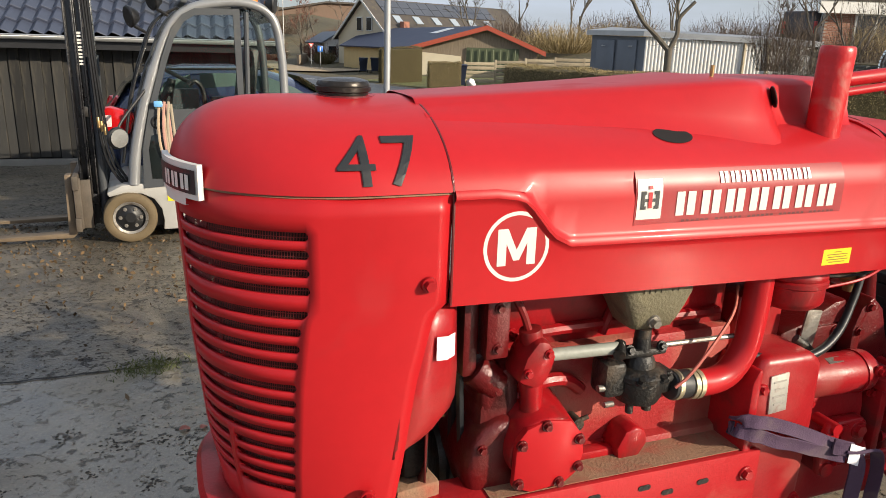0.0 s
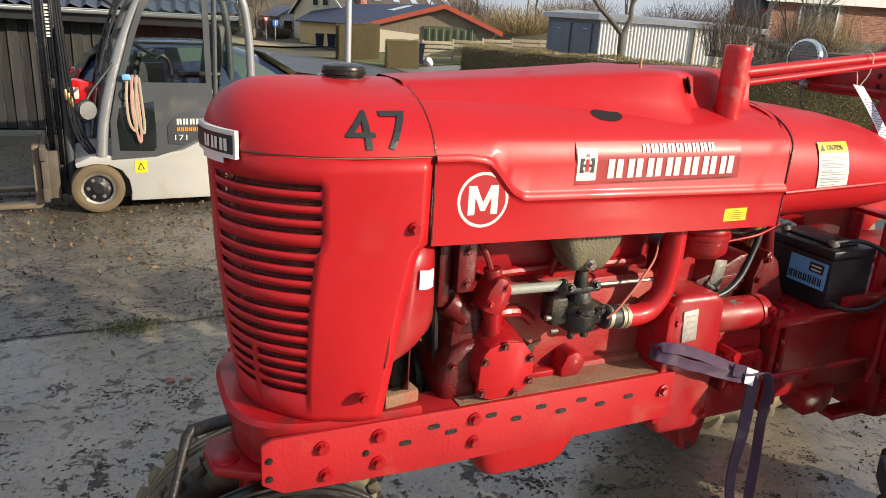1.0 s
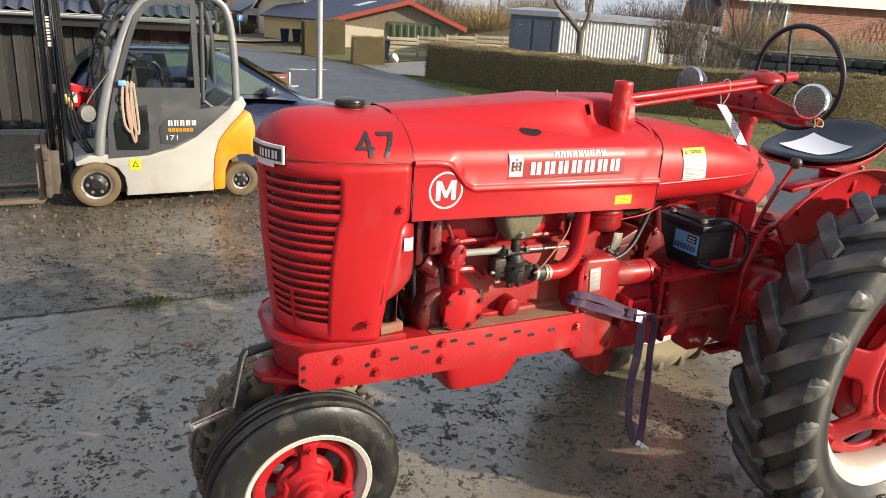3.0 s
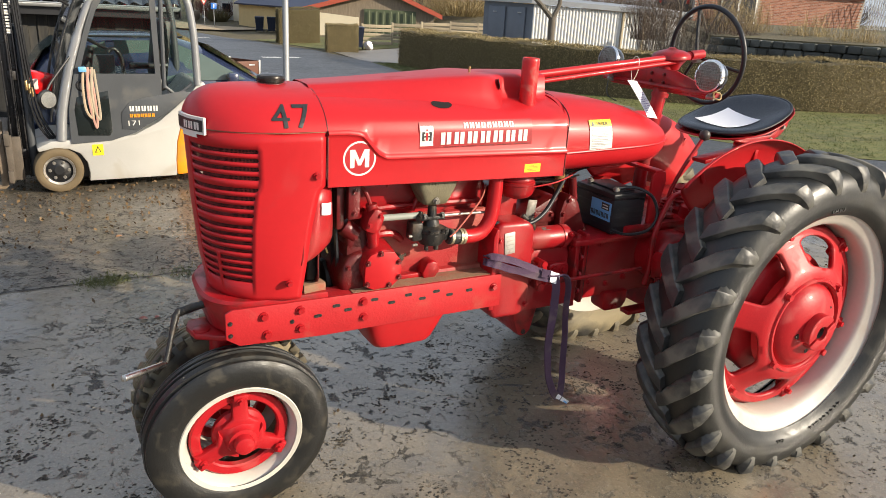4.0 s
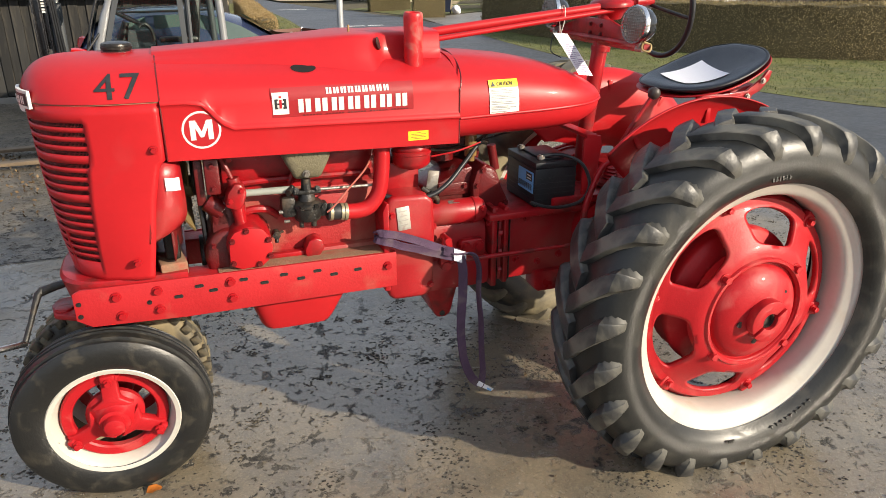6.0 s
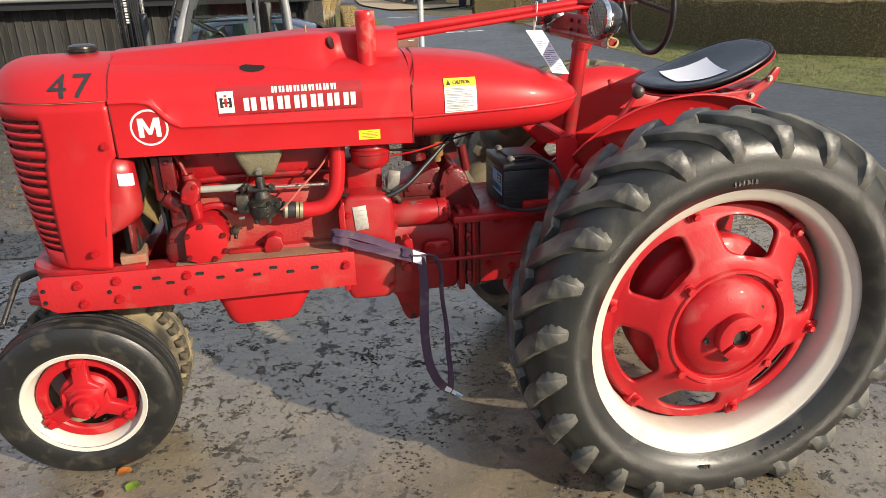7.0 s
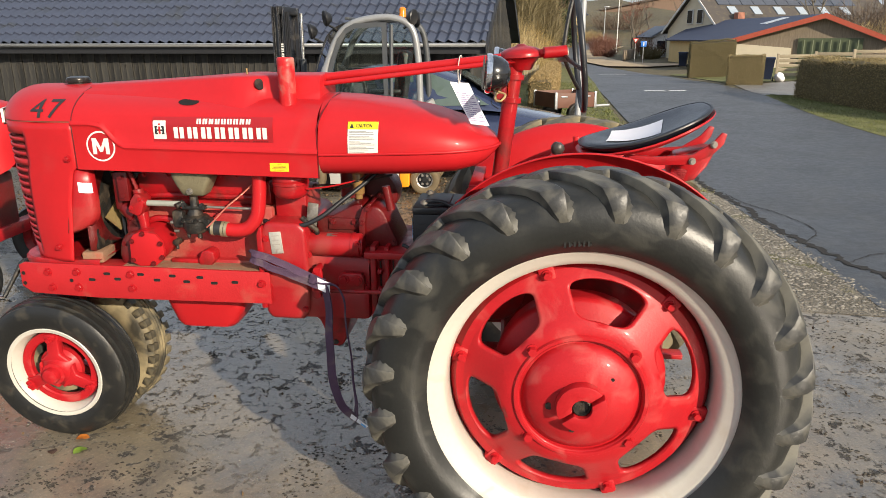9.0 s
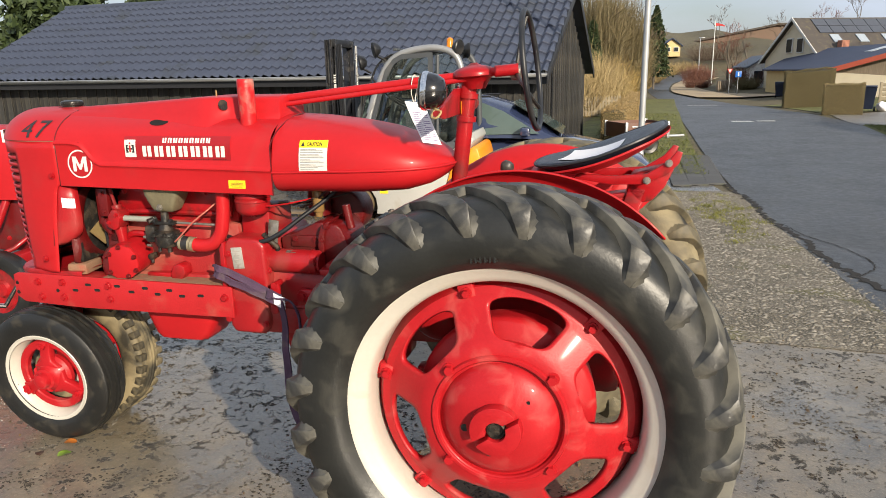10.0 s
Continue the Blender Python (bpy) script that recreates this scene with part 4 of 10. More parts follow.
SLOTS = [(-1.95 + 0.0, -0.033), (-1.905, -0.055), (-1.80, -0.03), (-1.73, -0.052), (-1.66, -0.031), (-1.60, -0.054), (-1.54, -0.033), (-1.48, -0.055), (-1.39, -0.048), (-2.02, -0.062)]
for sg in (1, -1):
    y = -0.247 * sg
    bm = B()
    n0 = len(bm.verts)
    outline = [(-2.345, 0.765), (-2.345, 0.86), (-2.32, 0.872), (-1.24, railz(-1.24)), (-1.24, 0.722), (-2.0, 0.722), (-2.30, 0.735)]
    prism(bm, outline, y, y + 0.012 * sg, 0.002)
    prism(bm, [(-2.16, railz(-2.16) - 0.012), (-1.24, railz(-1.24) - 0.012), (-1.24, railz(-1.24) - 0.001), (-2.16, railz(-2.16) - 0.001)], y + 0.0125 * sg, y + 0.105 * sg, 0.001)
    rail = part("frame_rail", bm, rail_red, tractor, "red frame rail with slotted holes")
    bm = B()
    prism(bm, [(-1.88, railz(-1.88) + 0.0005), (-1.25, railz(-1.25) + 0.0005), (-1.25, railz(-1.25) + 0.002), (-1.88, railz(-1.88) + 0.002)], y + 0.014 * sg, y + 0.102 * sg)
    part("rail_dust", bm, rust_dust, rail, "rusty dust along the rail's top", smooth=False)
    slot0 = None
    for sx, dz in SLOTS:
        if slot0 is None:
            slot0 = part("rail_slot", prism(B(), oval(0, 0, 0.030, 0.013), -0.0006, 0.0006), black_iron, rail, "dark slotted hole", smooth=False)
            slot0.matrix_basis = pose(sx, y - 0.0012 * sg, railz(sx) + dz)
        else:
            again(slot0, pose(sx, y - 0.0012 * sg, railz(sx) + dz))
    bolts([((sx, y - 0.001 * sg, railz(sx) + dz), (0, -sg, 0)) for sx, dz in ((-2.215, -0.035), (-2.205, -0.105), (-2.085, -0.03), (-2.085, -0.1), (-1.845, -0.032), (-1.843, -0.094), (-1.275, -0.05))], 0.0125, 0.014, cast_red, rail)
    bolts([((sx, y - 0.001 * sg, railz(sx) + dz), (0, -sg, 0)) for sx, dz in ((-2.33, -0.045), (-2.33, -0.09), (-2.115, -0.07))], 0.006, 0.003, black_iron, rail)

# ---- engine and gearbox ----
# block
bm = B()
box(bm, (-1.55, 0.0, 0.96), (0.60, 0.25, 0.30), 0.015)
box(bm, (-1.55, 0.0, 0.80), (0.60, 0.30, 0.16), 0.02)
block = part("engine_block", bm, dusty_red, tractor, "dusty red engine block")
bm = B()
box(bm, (-1.56, 0.0, 1.155), (0.60, 0.20, 0.12), 0.012)
prism(bm, [(-1.83, 1.135), (-1.83, 1.235), (-1.79, 1.25), (-1.30, 1.245), (-1.28, 1.23), (-1.28, 1.135)], -0.118, -0.10, 0.006)
part("cylinder_head", bm, cast_red, tractor, "red cylinder head")
bolts([((x, -0.119, z), (0, -1, 0)) for x in (-1.80, -1.70, -1.60, -1.47, -1.40, -1.31) for z in (1.15, 1.235)], 0.008, 0.009, cast_red, block)
bm = B()
tube(bm, [(-1.80, -0.122, 1.145), (-1.70, -0.124, 1.15), (-1.55, -0.124, 1.15), (-1.30, -0.122, 1.145)], 0.012, n=8)
tube(bm, [(-1.60, -0.128, 1.13), (-1.575, -0.128, 1.20), (-1.54, -0.128, 1.235)], 0.010, n=8)
part("cast_rib", bm, cast_red, block)
# raised filler on the block, with its base
bm = B()
box(bm, (-1.625, -0.152, 0.868), (0.15, 0.03, 0.026), 0.006)
prism(bm, [(-1.565, 0.856), (-1.57, 0.885), (-1.552, 0.922), (-1.525, 0.932), (-1.50, 0.918), (-1.495, 0.888), (-1.515, 0.858)], -0.185, -0.12, 0.008)
part("cast_boss", bm, cast_red, block, "red cast boss")
bm = B()
for p, q, r in (((-1.665, -0.14, 0.955), (-1.665, -0.175, 0.955), 0.014), ((-1.665, -0.16, 0.955), (-1.665, -0.165, 0.925), 0.007), ((-1.665, -0.165, 0.958), (-1.64, -0.17, 0.968), 0.005)):
    cyl(bm, p, q, r, n=12)
part("drain_cock", bm, black_iron, block, "small dark drain cock")
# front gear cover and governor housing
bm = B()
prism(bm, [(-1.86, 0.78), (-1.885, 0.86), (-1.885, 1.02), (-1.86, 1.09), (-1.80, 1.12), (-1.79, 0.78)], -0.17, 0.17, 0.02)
# dark red here puts the bay's shade into the cover's colour
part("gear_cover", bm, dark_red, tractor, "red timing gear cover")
bm = B()
cyl(bm, (-1.765, -0.10, 0.965), (-1.765, -0.222, 0.945), 0.082, 0.077, n=32, bev=0.008)
gov = part("pump_cover", bm, cast_red, tractor, "red round-sided cover housing")
bm = B()
pl = [(-1.838, 0.885), (-1.835, 0.98), (-1.815, 1.005), (-1.775, 1.018), (-1.72, 1.008), (-1.694, 0.975), (-1.688, 0.935), (-1.70, 0.895), (-1.73, 0.872), (-1.80, 0.868)]
prism(bm, pl, -0.222, -0.238, 0.003)
part("cover_plate", bm, hood_red, gov, "bright red cover plate")
bolts([((x, -0.2385, z), (0, -1, 0)) for x, z in ((-1.828, 0.893), (-1.825, 0.975), (-1.775, 1.008), (-1.702, 0.968), (-1.70, 0.908), (-1.74, 0.881))], 0.008, 0.011, dark_red, gov)
bm = B()
tube(bm, smooth_path([(-1.80, -0.15, 1.03), (-1.75, -0.155, 1.055), (-1.69, -0.15, 1.05), (-1.65, -0.145, 1.02)], 4), 0.014, n=8)
part("cast_arch", bm, cast_red, gov)
# governor tower
bm = B()
tube(bm, [(-1.785, -0.185, 1.00), (-1.785, -0.187, 1.04), (-1.79, -0.187, 1.09)], [0.022, 0.021, 0.026], n=14)
tube(bm, [(-1.785, -0.187, 1.0), (-1.785, -0.187, 0.975)], [0.016, 0.014], n=10)
prism(bm, [(-1.835, 1.095), (-1.82, 1.145), (-1.795, 1.178), (-1.77, 1.172), (-1.755, 1.14), (-1.77, 1.095), (-1.79, 1.075)], -0.225, -0.15, 0.014)
cyl(bm, (-1.792, -0.187, 1.16), (-1.797, -0.187, 1.188), 0.022, n=14, bev=0.003)
tower = part("governor", bm, cast_red, tractor, "red governor tower")
bolts([((-1.775, -0.2255, 1.15), (0, -1, 0)), ((-1.815, -0.2255, 1.115), (0, -1, 0))], 0.007, 0.008, cast_red, tower)
bm = B()
tube(bm, smooth_path([(-1.80, -0.187, 1.185), (-1.815, -0.182, 1.225), (-1.835, -0.17, 1.262)], 4), 0.0075, n=8)
part("breather_pipe", bm, cast_red, tower)
bm = B()
cyl(bm, (-1.765, -0.19, 1.13), (-1.60, -0.203, 1.131), 0.0125, n=18)
part("governor_tube", bm, grey_tube, tractor, "grey-green linkage tube")
# fan belt, pulleys and water pump
bm = B()
cyl(bm, (-1.93, -0.0, 1.16), (-1.89, -0.0, 1.16), 0.075, n=28, bev=0.006)
part("belt_pulley", bm, black_iron, tractor, "dark belt pulley")
part("belt_pulley", cyl(B(), (-1.93, -0.0, 0.84), (-1.89, -0.0, 0.84), 0.085, n=28, bev=0.006), black_iron, tractor, "dark belt pulley")
bm = B()
loop = []
for i in range(13):
    a = -math.pi * i / 12
    loop.append((-1.905, 0.086 * math.cos(a), 0.84 + 0.086 * math.sin(a)))
for i in range(13):
    a = math.pi - math.pi * i / 12
    loop.append((-1.905, 0.077 * math.cos(a), 1.16 + 0.077 * math.sin(a)))
tube(bm, loop, 0.009, n=6, closed=True)
tube(bm, smooth_path([(-1.915, -0.12, 1.24), (-1.912, -0.13, 1.1), (-1.905, -0.13, 0.95), (-1.895, -0.12, 0.84)], 4), 0.008, n=6)
part("fan_belt", bm, black_plastic, tractor, "black fan belt")
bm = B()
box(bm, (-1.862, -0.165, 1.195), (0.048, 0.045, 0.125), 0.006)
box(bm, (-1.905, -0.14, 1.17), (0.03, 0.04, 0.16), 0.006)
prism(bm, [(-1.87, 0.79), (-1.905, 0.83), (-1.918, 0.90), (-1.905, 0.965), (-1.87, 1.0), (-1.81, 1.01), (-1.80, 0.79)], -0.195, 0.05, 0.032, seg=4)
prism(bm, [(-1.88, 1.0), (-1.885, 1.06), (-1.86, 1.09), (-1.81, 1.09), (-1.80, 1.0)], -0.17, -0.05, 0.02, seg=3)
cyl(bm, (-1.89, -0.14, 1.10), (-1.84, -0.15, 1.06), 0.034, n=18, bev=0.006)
# the shroud's shadow on these castings is in their darker red
part("water_pump", bm, dark_red, tractor, "red water pump castings coloured dark for shade")
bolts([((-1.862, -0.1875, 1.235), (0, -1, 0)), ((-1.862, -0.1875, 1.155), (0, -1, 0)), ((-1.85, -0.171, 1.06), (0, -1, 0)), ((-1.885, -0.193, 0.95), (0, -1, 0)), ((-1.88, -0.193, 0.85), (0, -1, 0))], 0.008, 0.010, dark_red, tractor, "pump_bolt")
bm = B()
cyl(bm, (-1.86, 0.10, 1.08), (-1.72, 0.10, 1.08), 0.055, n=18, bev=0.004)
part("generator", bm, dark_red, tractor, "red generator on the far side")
bm = B()
for k in range(4):
    m = Matrix.Translation((-1.955, 0, 1.12)) @ Matrix.Rotation(radians(90 * k + 35), 4, "X")
    t = B()
    prism(t, [(-0.03, 0.02), (0.03, 0.02), (0.045, 0.17), (-0.045, 0.17)], -0.003, 0.003, plane="yz")
    bmesh.ops.transform(t, matrix=m @ Matrix.Rotation(0.4, 4, "Z"), verts=t.verts)
    merge(bm, t)
cyl(bm, (-1.965, 0, 1.12), (-1.93, 0, 1.12), 0.04, n=18, bev=0.005)
part("fan", bm, mat("fan_paint", (0.17, 0.12, 0.05), 0.5, var=0.3, dirt=(0.3, 0.05, 0.03), dirt_amount=0.4), tractor, "dull yellow-brown radiator fan")

# fuel bowl casting, carburettor, intake pipe
bm = B()
rows = []
for z, a, b in ((1.285, 0.084, 0.055), (1.245, 0.082, 0.055), (1.215, 0.068, 0.052), (1.19, 0.055, 0.047), (1.174, 0.048, 0.04), (1.168, 0.04, 0.03), (1.167, 0.0, 0.0)):
    rows.append([(-1.545 + a * math.copysign(abs(math.cos(t)) ** 0.32, math.cos(t)), -0.18 + b * math.copysign(abs(math.sin(t)) ** 0.32, math.sin(t)), z) for t in [2 * math.pi * i / 28 for i in range(28)]])
grid(bm, rows, close_v=True)
man = part("intake_casting", bm, olive_cast, tractor, "bare olive-grey manifold casting with raised numbers")
bolts([((-1.552, -0.228, 1.19), (0, -1, -0.2))], 0.010, 0.014, bare_iron, man)
bm = B()
for i in range(7):
    if i != 4:
        box(bm, (-1.585 + 0.013 * i, -0.2355, 1.258), (0.006, 0.003, 0.012))
part("cast_numbers", bm, olive_cast, man, "raised casting marks")
bm = B()
cyl(bm, (-1.552, -0.20, 1.165), (-1.552, -0.20, 1.12), 0.016, 0.019, n=14)
box(bm, (-1.552, -0.20, 1.118), (0.10, 0.035, 0.016), 0.005)
lathe(bm, [(0, 1.112), (0.024, 1.112), (0.03, 1.10), (0.032, 1.088), (0.05, 1.082), (0.056, 1.076), (0.056, 1.066), (0.051, 1.062), (0.05, 1.03), (0.044, 1.016), (0.02, 1.008), (0, 1.008)], (-1.553, -0.20, 0), (0, 0, 1), 26)
box(bm, (-1.62, -0.195, 1.07), (0.05, 0.06, 0.075), 0.012)
cyl(bm, (-1.60, -0.195, 1.135), (-1.62, -0.225, 1.125), 0.012, n=10)
cyl(bm, (-1.58, -0.22, 1.02), (-1.58, -0.22, 0.995), 0.008, n=10)
cyl(bm, (-1.535, -0.215, 1.015), (-1.535, -0.215, 0.992), 0.010, n=10)
box(bm, (-1.498, -0.20, 1.05), (0.03, 0.05, 0.05), 0.008)
carb = part("carburettor", bm, black_iron, tractor, "oily black carburettor")
bolts([((-1.59, -0.215, 1.128), (0, -1, 0.3)), ((-1.515, -0.215, 1.128), (0, -1, 0.3)), ((-1.50, -0.226, 1.065), (0, -1, 0)), ((-1.53, -0.25, 1.072), (0, -0.3, 1)), ((-1.58, -0.25, 1.072), (0, -0.3, 1))], 0.008, 0.010, black_iron, carb)
part("mixture_screw", cyl(B(), (-1.655, -0.215, 1.055), (-1.635, -0.215, 1.055), 0.007, n=10), bare_iron, carb, "small worn screw")
part("mixture_screw", cyl(B(), (-1.64, -0.22, 1.02), (-1.62, -0.22, 1.02), 0.006, n=10), bare_iron, carb, "small worn screw")
bm = B()
cyl(bm, (-1.485, -0.213, 1.037), (-1.415, -0.21, 1.03), 0.030, n=24, bev=0.004)
hose = part("air_hose", bm, black_plastic, tractor, "short black rubber hose")
bm = B()
for x in (-1.478, -1.438, -1.424):
    cyl(bm, (x, -0.2125, 1.0365 - 0.1 * (x + 1.48)), (x + 0.011, -0.212, 1.0355 - 0.1 * (x + 1.48)), 0.0318, n=24)
part("hose_clamp", bm, mat("dull_clamp", (0.42, 0.36, 0.24), 0.45, metal=0.6, var=0.2), hose, "dull metal hose clamps")
bm = B()
tube(bm, smooth_path([(-1.425, -0.21, 1.03), (-1.37, -0.208, 1.027), (-1.325, -0.205, 1.04), (-1.29, -0.202, 1.085), (-1.278, -0.20, 1.14), (-1.272, -0.198, 1.20), (-1.27, -0.196, 1.275)], 6), 0.0285, n=22)
part("intake_pipe", bm, hood_red, tractor, "glossy red curved intake pipe")
bm = B()
lathe(bm, [(0, 0), (0.055, 0.0), (0.068, 0.012), (0.071, 0.02), (0.071, 0.05), (0.075, 0.053), (0.075, 0.062), (0.071, 0.066), (0.073, 0.07), (0.073, 0.078), (0.070, 0.082), (0.070, 0.12), (0, 0.12)], (-1.15, -0.165, 1.165), (0, 0, 1), 32)
can = part("air_cleaner_cup", bm, cast_red, tractor, "red air cleaner cup with clamp ridges")
bm = B()
cyl(bm, (-1.15, -0.165, 1.165), (-1.15, -0.165, 1.15), 0.012, n=10)
part("cup_nut", bm, cast_red, can)

# linkage rods and pipes
bm = B()
cyl(bm, (-1.515, -0.19, 1.118), (-1.30, -0.185, 1.112), 0.0055, n=8)
part("choke_rod", bm, bare_iron, tractor, "thin bare rod")
bm = B()
tube(bm, smooth_path([(-1.49, -0.24, 1.045), (-1.46, -0.243, 1.07), (-1.40, -0.235, 1.13), (-1.34, -0.21, 1.18), (-1.30, -0.17, 1.22)], 5), 0.0035, n=6)
part("copper_line", bm, mat("copper_pink", (0.55, 0.16, 0.12), 0.4, metal=0.3), tractor, "thin reddish copper line")
bm = B()
tube(bm, smooth_path([(-1.265, -0.19, 1.065), (-1.20, -0.21, 1.055), (-1.10, -0.215, 1.055), (-1.02, -0.20, 1.09), (-0.94, -0.16, 1.15), (-0.86, -0.11, 1.21), (-0.80, -0.08, 1.26)], 6), 0.0095, n=10)
part("fuel_hose", bm, black_plastic, tractor, "black hose")
bm = B()
for a, b in (((-1.06, -0.1, 1.20), (-0.86, -0.2, 1.24)), ((-0.99, -0.05, 1.17), (-0.82, -0.15, 1.27)), ((-1.1, -0.02, 1.18), (-0.74, -0.12, 1.25))):
    tube(bm, smooth_path([a, ((a[0] + b[0]) / 2, (a[1] + b[1]) / 2, (a[2] + b[2]) / 2 - 0.015), b], 5), 0.004, n=6)
tagged(part("wiring", bm, black_iron, tractor, "tangle of thin wires"), kind="stuff")
bm = B()
tube(bm, smooth_path([(-1.08, -0.19, 1.20), (-0.98, -0.2, 1.215), (-0.88, -0.18, 1.235)], 5), 0.0035, n=6)
part("red_wire", bm, hood_red, tractor)
bm = B()
cyl(bm, (-0.885, -0.10, 1.165), (-0.885, -0.10, 1.26), 0.024, n=18, bev=0.004)
cyl(bm, (-0.885, -0.10, 1.145), (-0.885, -0.10, 1.165), 0.016, n=14)
part("fuel_strainer", bm, mat("amber_bowl", (0.24, 0.14, 0.05), 0.25, var=0.2), tractor, "brown glass fuel strainer")

# clutch housing
bm = B()
sect = []
for x, ry, zt, zb in ((-1.12, 0.175, 1.02, 0.655), (-1.05, 0.170, 0.985, 0.66), (-0.95, 0.165, 0.965, 0.665), (-0.84, 0.165, 0.955, 0.665)):
    row = []
    for i in range(36):
        a = 2 * math.pi * i / 36
        c, s = math.cos(a), math.sin(a)
        zc = (zt + zb) / 2
        row.append((x, ry * math.copysign(abs(c) ** 0.62, c), zc + (zt - zb) / 2 * math.copysign(abs(s) ** 0.62, s)))
    sect.append(row)
vs = grid(bm, sect, close_v=True)
bm.faces.new(vs[0])
bm.faces.new(vs[-1])
bell = part("clutch_housing", bm, bell_red, tractor, "red cast clutch housing", sharp=50)
bm = B()
prism(bm, [(-1.13, 0.645), (-1.075, 0.60), (-1.045, 0.51), (-1.03, 0.482), (-0.99, 0.480), (-0.97, 0.50), (-0.94, 0.62), (-0.90, 0.68), (-1.12, 0.70)], -0.12, 0.12, 0.012)
part("housing_foot", bm, cast_red, bell, "red cast foot under the housing")
part("housing_base", box(B(), (-1.04, 0, 0.715), (0.42, 0.41, 0.145), 0.028), bell_red, bell)
bm = B()
prism(bm, [(-1.272, 0.68), (-1.272, 1.03), (-1.25, 1.07), (-1.11, 1.068), (-1.082, 1.04), (-1.078, 0.90), (-1.085, 0.68), (-1.11, 0.648), (-1.25, 0.650)], -0.232, 0.232, 0.020, seg=3)
box(bm, (-1.172, -0.01, 1.115), (0.135, 0.22, 0.115), 0.012)
part("housing_front", bm, bell_red, bell, "flat-sided red front of the clutch housing")
bm = B()
prism(bm, [(-1.285, 0.70), (-1.285, 1.02), (-1.272, 1.05), (-1.262, 1.05), (-1.262, 0.70)], -0.240, 0.240, 0.004)
part("housing_flange", bm, cast_red, bell, "red joint flange")
bolts([((-1.25, -0.2325, 1.0), (0, -1, 0)), ((-1.25, -0.2325, 0.80), (0, -1, 0)), ((-1.10, -0.2325, 0.70), (0, -1, 0))], 0.010, 0.012, cast_red, bell)
part("bracket_plate", box(B(), (-1.068, -0.165, 1.088), (0.045, 0.006, 0.10), 0.002, Matrix.Rotation(radians(8), 4, "Y")), bare_iron, bell, "bare grey metal plate")
bm = B()
cyl(bm, (-1.01, -0.123, 0.503), (-1.01, -0.115, 0.503), 0.012, n=14)
part("foot_hole", bm, black_iron, bell)
bm = B()
m = Matrix.Translation((-1.205, -0.2345, 0.985)) @ Matrix.Rotation(radians(-5), 4, "Y")
box(bm, (0, 0, 0), (0.050, 0.004, 0.092), 0.0015)
bmesh.ops.transform(bm, matrix=m, verts=bm.verts)
plate = part("data_plate", bm, mat("aluminium_plate", (0.52, 0.50, 0.45), 0.5, metal=0.5, var=0.12, dirt=(0.3, 0.1, 0.08), dirt_amount=0.2, dirt_scale=30), tractor, "pale aluminium data plate")
bm = B()
for k in range(4):
    box(bm, (0, -0.003, 0.03 - 0.018 * k), (0.032 - 0.006 * (k % 2), 0.001, 0.004))
bmesh.ops.transform(bm, matrix=m, verts=bm.verts)
part("plate_print", bm, mat("plate_ink", (0.38, 0.35, 0.31), 0.6, bump=0), plate, smooth=False)
# starter motor
bm = B()
cyl(bm, (-1.10, -0.155, 0.963), (-0.868, -0.165, 0.963), 0.050, n=28, bev=0.006)
cyl(bm, (-1.125, -0.15, 0.963), (-1.098, -0.155, 0.963), 0.060, n=28, bev=0.005)
cyl(bm, (-0.905, -0.164, 0.963), (-0.895, -0.164, 0.963), 0.0525, n=28)
cyl(bm, (-0.868, -0.165, 0.963), (-0.858, -0.165, 0.963), 0.04, n=20)
starter = part("starter_motor", bm, bell_red, tractor, "red starter motor")
bm = B()
tube(bm, smooth_path([(-1.05, -0.17, 1.008), (-1.055, -0.175, 1.03), (-1.085, -0.18, 1.055), (-1.11, -0.17, 1.075)], 4), 0.011, n=10)
part("starter_terminal", bm, black_iron, starter, "dark starter terminal cable")
bm = B()
box(bm, (-0.985, -0.178, 1.0085), (0.045, 0.018, 0.0015), 0.0, Matrix.Rotation(0.35, 4, "X"))
part("starter_plate", bm, bare_iron, starter)
bolts([((-1.08, -0.21, 0.93), (0, -1, 0)), ((-0.875, -0.2145, 0.98), (0, -1, 0)), ((-0.83, -0.172, 0.9), (0, -1, 0))], 0.010, 0.012, cast_red, starter)
# cover with two bolts and the clutch rod
bm = B()
prism(bm, [(-0.965, 0.775), (-0.965, 0.835), (-0.95, 0.85), (-0.87, 0.85), (-0.855, 0.835), (-0.855, 0.775)], -0.20, -0.165, 0.008)
hatch = part("hand_hole_cover", bm, cast_red, tractor, "red hand hole cover")
bolts([((-0.94, -0.2, 0.82), (0, -1, 0)), ((-0.885, -0.2, 0.82), (0, -1, 0)), ((-0.865, -0.17, 0.79), (0, -1, 0))], 0.017, 0.012, cast_red, hatch)
bm = B()
cyl(bm, (-1.03, -0.262, 0.795), (-0.50, -0.275, 0.80), 0.0085, n=12)
part("clutch_rod", bm, cast_red, tractor, "thin red clutch rod")
bm = B()
prism(bm, [(-1.06, 0.76), (-1.065, 0.80), (-1.062, 0.86), (-1.05, 0.89), (-1.02, 0.89), (-1.015, 0.86), (-1.02, 0.80), (-1.025, 0.76)], -0.255, -0.235, 0.006)
cyl(bm, (-1.042, -0.26, 0.775), (-1.042, -0.20, 0.775), 0.018, n=14)
cyl(bm, (-1.036, -0.262, 0.88), (-1.036, -0.20, 0.88), 0.014, n=14)
part("clutch_arm", bm, cast_red, tractor, "red clutch lever arm")

